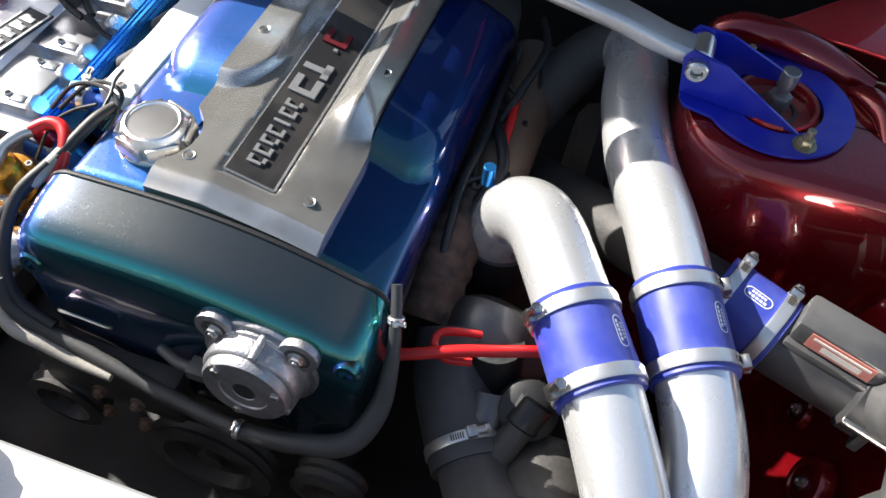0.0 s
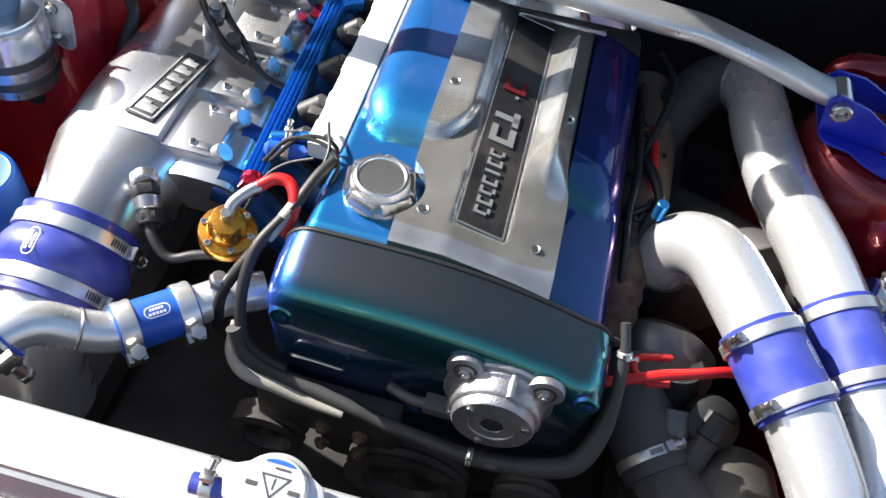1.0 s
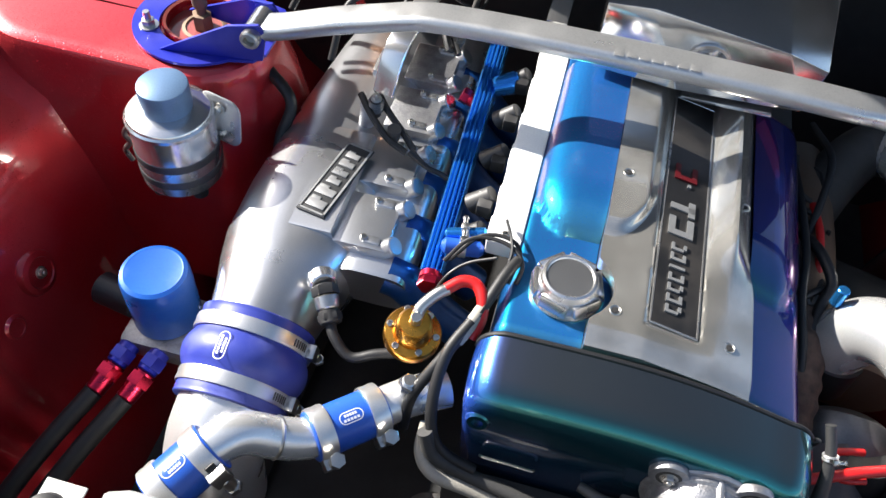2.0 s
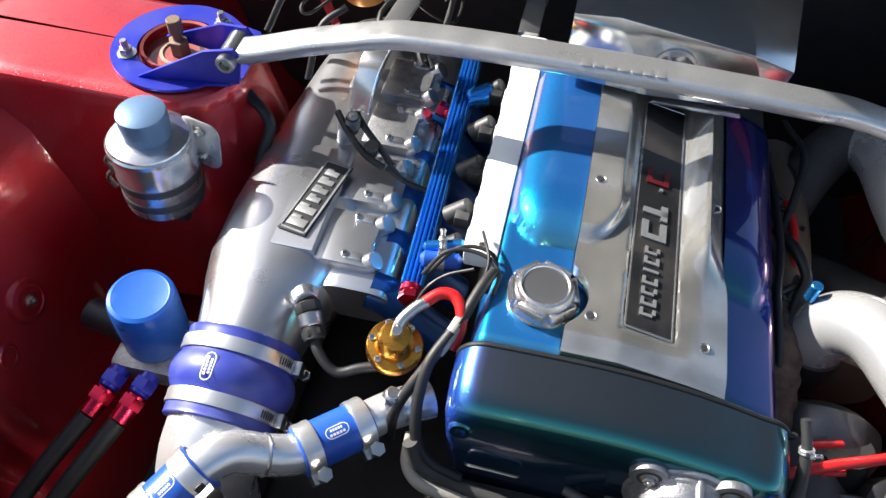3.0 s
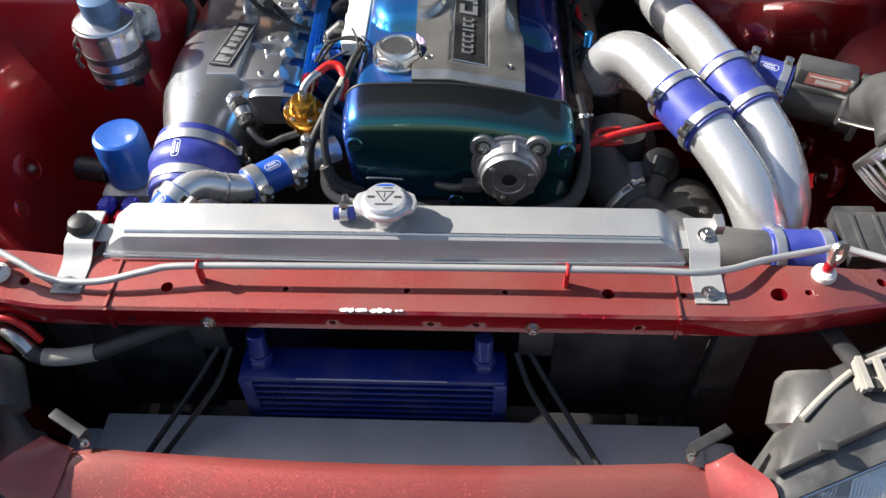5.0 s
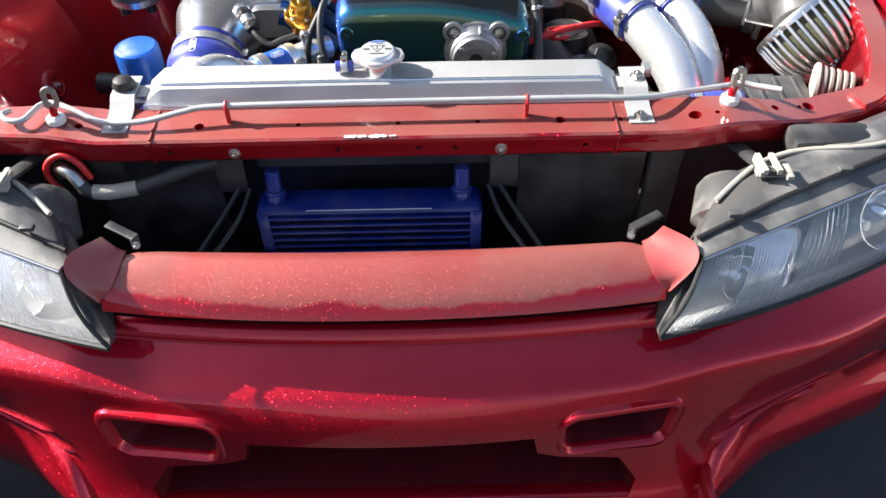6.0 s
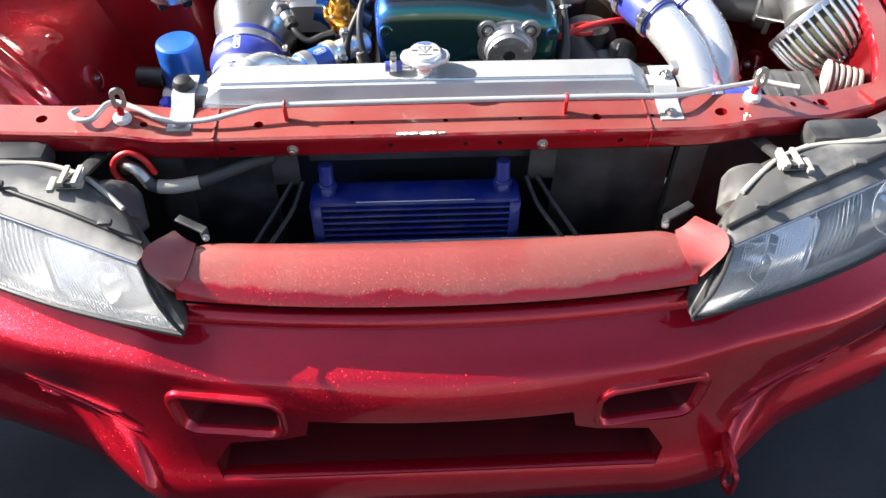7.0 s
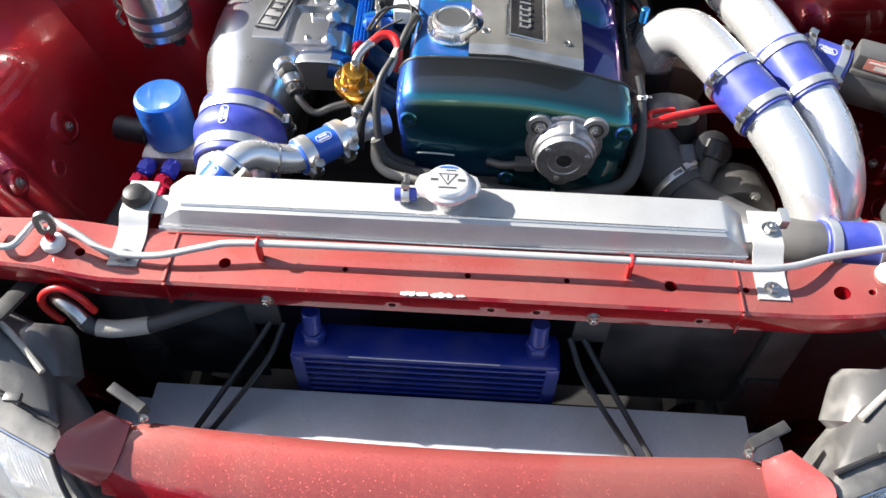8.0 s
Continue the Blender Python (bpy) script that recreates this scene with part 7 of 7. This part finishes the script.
    rod(bm, (c.x, c.y, 0.785), (c.x, c.y, 0.806), 0.0098)
    part("damper_stem", bm, STEM if sx > 0 else RUST, s)
bar = thing("strut_brace", (0, 0.97, 0.86), "flattened polished alloy strut brace across the engine", "strut brace")
line = [(-0.452, 0.803), (-0.42, 0.813), (-0.36, 0.834), (-0.30, 0.853), (-0.265, 0.8635), (-0.235, 0.869), (-0.15, 0.8735), (0, 0.876), (0.15, 0.8745), (0.235, 0.8715), (0.27, 0.866), (0.31, 0.853), (0.37, 0.832), (0.42, 0.813), (0.452, 0.803)]
pts = spline([V(x, 0.978 + 0.042 * min(1, max(0, (x - 0.24) / 0.21)), z - 0.002 * (abs(x) > 0.4)) for x, z in line], 5)
rings = []
for i, p in enumerate(pts):
    tg = (pts[min(i + 1, len(pts) - 1)] - pts[max(0, i - 1)]).normalized()
    up = V(-tg.z, 0, tg.x)
    rings.append([p + V(0, a, 0) + up * b for a, b in rrect(0.042, 0.021, 0.009, 5)])
part("brace_bar", skin(B(), rings), ALU_BRACE, bar, "", 50)
for k in range(7):
    part("engraved_mark", box(B(), (-0.025 + 0.014 * k, 0.966, 0.8858), (0.011, 0.011 if k else 0.015, 0.0012), 0.0004), ALU_BRACE, bar, "plain raised block of the maker's mark")
for sx in (-1, 1):
    ey = 1.020 if sx > 0 else 0.9815
    bm = rod(B(), (sx * 0.461, ey - 0.0195, 0.801), (sx * 0.461, ey + 0.0195, 0.801), 0.0145)
    part("end_eye", bm, ALU_POL, bar, "round welded end eye")

# alloy box behind the brace
ab = thing("alloy_heat_shield", (0.10, 1.12, 0.86), "folded polished alloy box with a round hole behind the brace", "heat shield")
A, Bq, C, D = V(-0.049, 1.042, 0.800), V(-0.049, 1.046, 0.890), V(0.006, 1.046, 0.894), V(0.056, 1.032, 0.800)
E, F, G = V(0.168, 1.046, 0.873), V(0.222, 1.062, 0.848), V(0.206, 1.040, 0.800)
B2, C2, E2, H, A2, G2 = V(-0.049, 1.20, 0.925), V(0.020, 1.20, 0.932), V(0.150, 1.20, 0.918), V(0.230, 1.20, 0.880), V(-0.049, 1.20, 0.80), V(0.225, 1.20, 0.80)
bm = B()
pv = {id(p): bm.verts.new(p) for p in (A, Bq, C, D, E, F, G, B2, C2, E2, H, A2, G2)}
for loop in ((A, D, C, Bq), (D, G, E, C), (G, F, E), (Bq, C, C2, B2), (C, E, E2, C2), (E, F, H, E2), (F, G, G2, H), (A, Bq, B2, A2), (A2, B2, C2, E2, H, G2), (A, A2, G2, G, D)):
    bm.faces.new([pv[id(p)] for p in loop])
bmesh.ops.bevel(bm, geom=bm.edges[:], offset=0.0015, segments=2, affect="EDGES", profile=0.6)
bmesh.ops.recalc_face_normals(bm, faces=bm.faces)
bm = carve(bm, rod(B(), (0.082, 1.0, 0.840), (0.082, 1.09, 0.840), 0.024))
part("shield_box", bm, ALU_MIRROR, ab, "", 20)
part("hole_lip", lathe(B(), [(0.024, 0.0), (0.0275, 0.001), (0.0275, 0.004), (0.024, 0.005)], axis_m((0.082, 1.0390, 0.840), (0, -1, 0.1)), 32, False), ALU_POL, ab)
part("rear_plate", box(B(), (0.12, 1.045, 0.792), (0.11, 0.03, 0.004), 0.001, None), ALU_POL, ab, "bright bracket plate")

# ---- oil catch can, remote oil filter and lines ----
cc = V(-0.535, 0.857, 0.0)
can = thing("catch_can", (cc.x, cc.y, 0.65), "polished alloy catch can with a pale blue lid", "catch can")
m = Matrix.Translation((cc.x, cc.y, 0))
part("can_body", lathe(B(), [(0.048, 0.640), (0.052, 0.642), (0.0525, 0.655), (0.0520, 0.742), (0.050, 0.7455), (0.030, 0.752), (0.001, 0.752)], m, 48), ALU_POL, can)
part("can_rim", lathe(B(), [(0.0522, 0.734), (0.054, 0.736), (0.054, 0.741), (0.0515, 0.7435)], m, 48, False), ALU, can)
for z in (0.655, 0.683):
    part("body_band", lathe(B(), [(0.0523, z), (0.0532, z + 0.001), (0.0532, z + 0.012), (0.0523, z + 0.013)], m, 48, False), TURBO_PIPE, can, "dull dark band")
part("lid", lathe(B(), [(0.029, 0.748), (0.0305, 0.7495), (0.0305, 0.783), (0.0298, 0.785), (0.029, 0.7855), (0.001, 0.786)], m, 44), LID_BLUE, can, "pale blue turned alloy lid")
bm = plate(B(), rrect(0.062, 0.068, 0.016, 5), 0.003, axis_m((cc.x + 0.050, cc.y + 0.033, 0.716), (-0.25, -1, 0.15)), 0.001)
br = part("side_bracket", bm, ALU_BRACE, can, "grey bracket plate")
for dz in (0.02, -0.02):
    part("bracket_screw", hexbolt(B(), (cc.x + 0.052, cc.y + 0.0295, 0.716 + dz), (-0.25, -1, 0.15), 0.005), STEEL, br)
for k, (ox, oy) in enumerate(((-0.02, -0.03), (0.03, -0.02), (0.0, 0.035))):
    bm = rod(B(), (cc.x + ox, cc.y + oy, 0.64), (cc.x + ox, cc.y + oy, 0.622), 0.010)
    plate(bm, ngon(0.0115, 6), 0.010, Matrix.Translation((cc.x + ox, cc.y + oy, 0.628)), 0.001)
    part("drain_fitting", bm, RUBBER, can)
bm = tube(B(), [(cc.x - 0.053, cc.y - 0.01, 0.715), (cc.x - 0.062, cc.y - 0.015, 0.70), (cc.x - 0.058, cc.y - 0.015, 0.685), (cc.x - 0.066, cc.y - 0.018, 0.672), (cc.x - 0.060, cc.y - 0.018, 0.655)], 0.0035, 8, 5)
part("level_hose", bm, STEEL, can)
fc = V(-0.508, 0.706, 0.0)
of = thing("oil_filter", (fc.x, fc.y, 0.52), "blue enamelled spin-on oil filter on a remote mount", "oil filter")
m = Matrix.Translation((fc.x, fc.y, 0))
part("filter_can", lathe(B(), [(0.040, 0.525), (0.0435, 0.528), (0.0435, 0.60), (0.0430, 0.612), (0.041, 0.6175), (0.036, 0.6200), (0.034, 0.6195), (0.001, 0.6200)], m, 44), FILTER_BLUE, of)
part("mount_head", box(B(), (fc.x + 0.005, fc.y - 0.01, 0.508), (0.10, 0.09, 0.035), 0.010), ALU_CAST, of)
part("wall_bracket", rod(B(), (fc.x - 0.04, fc.y + 0.0, 0.53), (fc.x - 0.10, fc.y + 0.01, 0.53), 0.022), RUBBER, of)
for k, ox in enumerate((-0.030, 0.012)):
    t = thing("oil_line", (fc.x + ox, 0.60, 0.50), "black braided oil line with blue and red anodised fittings", "hose", "oil lines")
    p = [V(fc.x + ox, fc.y - 0.050, 0.512), V(fc.x + ox - 0.008, fc.y - 0.080, 0.506), V(fc.x + ox - 0.020, fc.y - 0.118, 0.496), V(fc.x + ox - 0.055, fc.y - 0.20, 0.468), V(fc.x + ox - 0.085, fc.y - 0.28, 0.43), V(fc.x + ox - 0.09, fc.y - 0.34, 0.38)]
    bm = rod(B(), p[0], p[1], 0.0135)
    plate(bm, ngon(0.0165, 6), 0.016, axis_m(p[0].lerp(p[1], 0.3), p[1] - p[0]), 0.001)
    part("blue_nut", bm, BLUE_PLATE, t, "blue anodised nut")
    bm = rod(B(), p[1], p[2], 0.0145, 0.013)
    plate(bm, ngon(0.0165, 6), 0.016, axis_m(p[1].lerp(p[2], 0.1), p[2] - p[1]), 0.001)
    part("red_socket", bm, ANO_RED, t, "red anodised socket")
    part("braided_hose", tube(B(), p[2:], 0.0125, 16, 6), RUBBER, t)
# brake and rear clutter at the tower
br2 = thing("brake_reservoir", (-0.36, 1.22, 0.78), "amber brake fluid reservoir at the firewall", "reservoir")
part("reservoir", lathe(B(), [(0.03, 0.74), (0.034, 0.745), (0.036, 0.80), (0.030, 0.81)], Matrix.Translation((-0.36, 1.22, 0)), 28), ORANGE, br2)
part("reservoir_cap", lathe(B(), [(0.034, 0.81), (0.036, 0.812), (0.035, 0.83), (0.001, 0.832)], Matrix.Translation((-0.36, 1.22, 0)), 28), PLASTIC, br2)
for pts, mt, r in (([(-0.47, 1.10, 0.74), (-0.44, 1.13, 0.80), (-0.40, 1.15, 0.815), (-0.36, 1.17, 0.80), (-0.30, 1.18, 0.76)], RUBBER, 0.005),
                   ([(-0.50, 1.16, 0.75), (-0.46, 1.15, 0.79), (-0.42, 1.17, 0.78), (-0.38, 1.14, 0.74)], RED_RUBBER, 0.006),
                   ([(-0.46, 0.99, 0.72), (-0.42, 0.96, 0.70), (-0.43, 0.93, 0.65), (-0.42, 0.90, 0.58)], RUBBER, 0.008),
                   ([(-0.40, 1.06, 0.70), (-0.39, 1.10, 0.76), (-0.36, 1.13, 0.78)], RUBBER, 0.005)):
    solo("rear_hose", tube(B(), pts, r, 12, 6), mt, "thin rubber hose near the strut tower", "hose", "rear hoses")
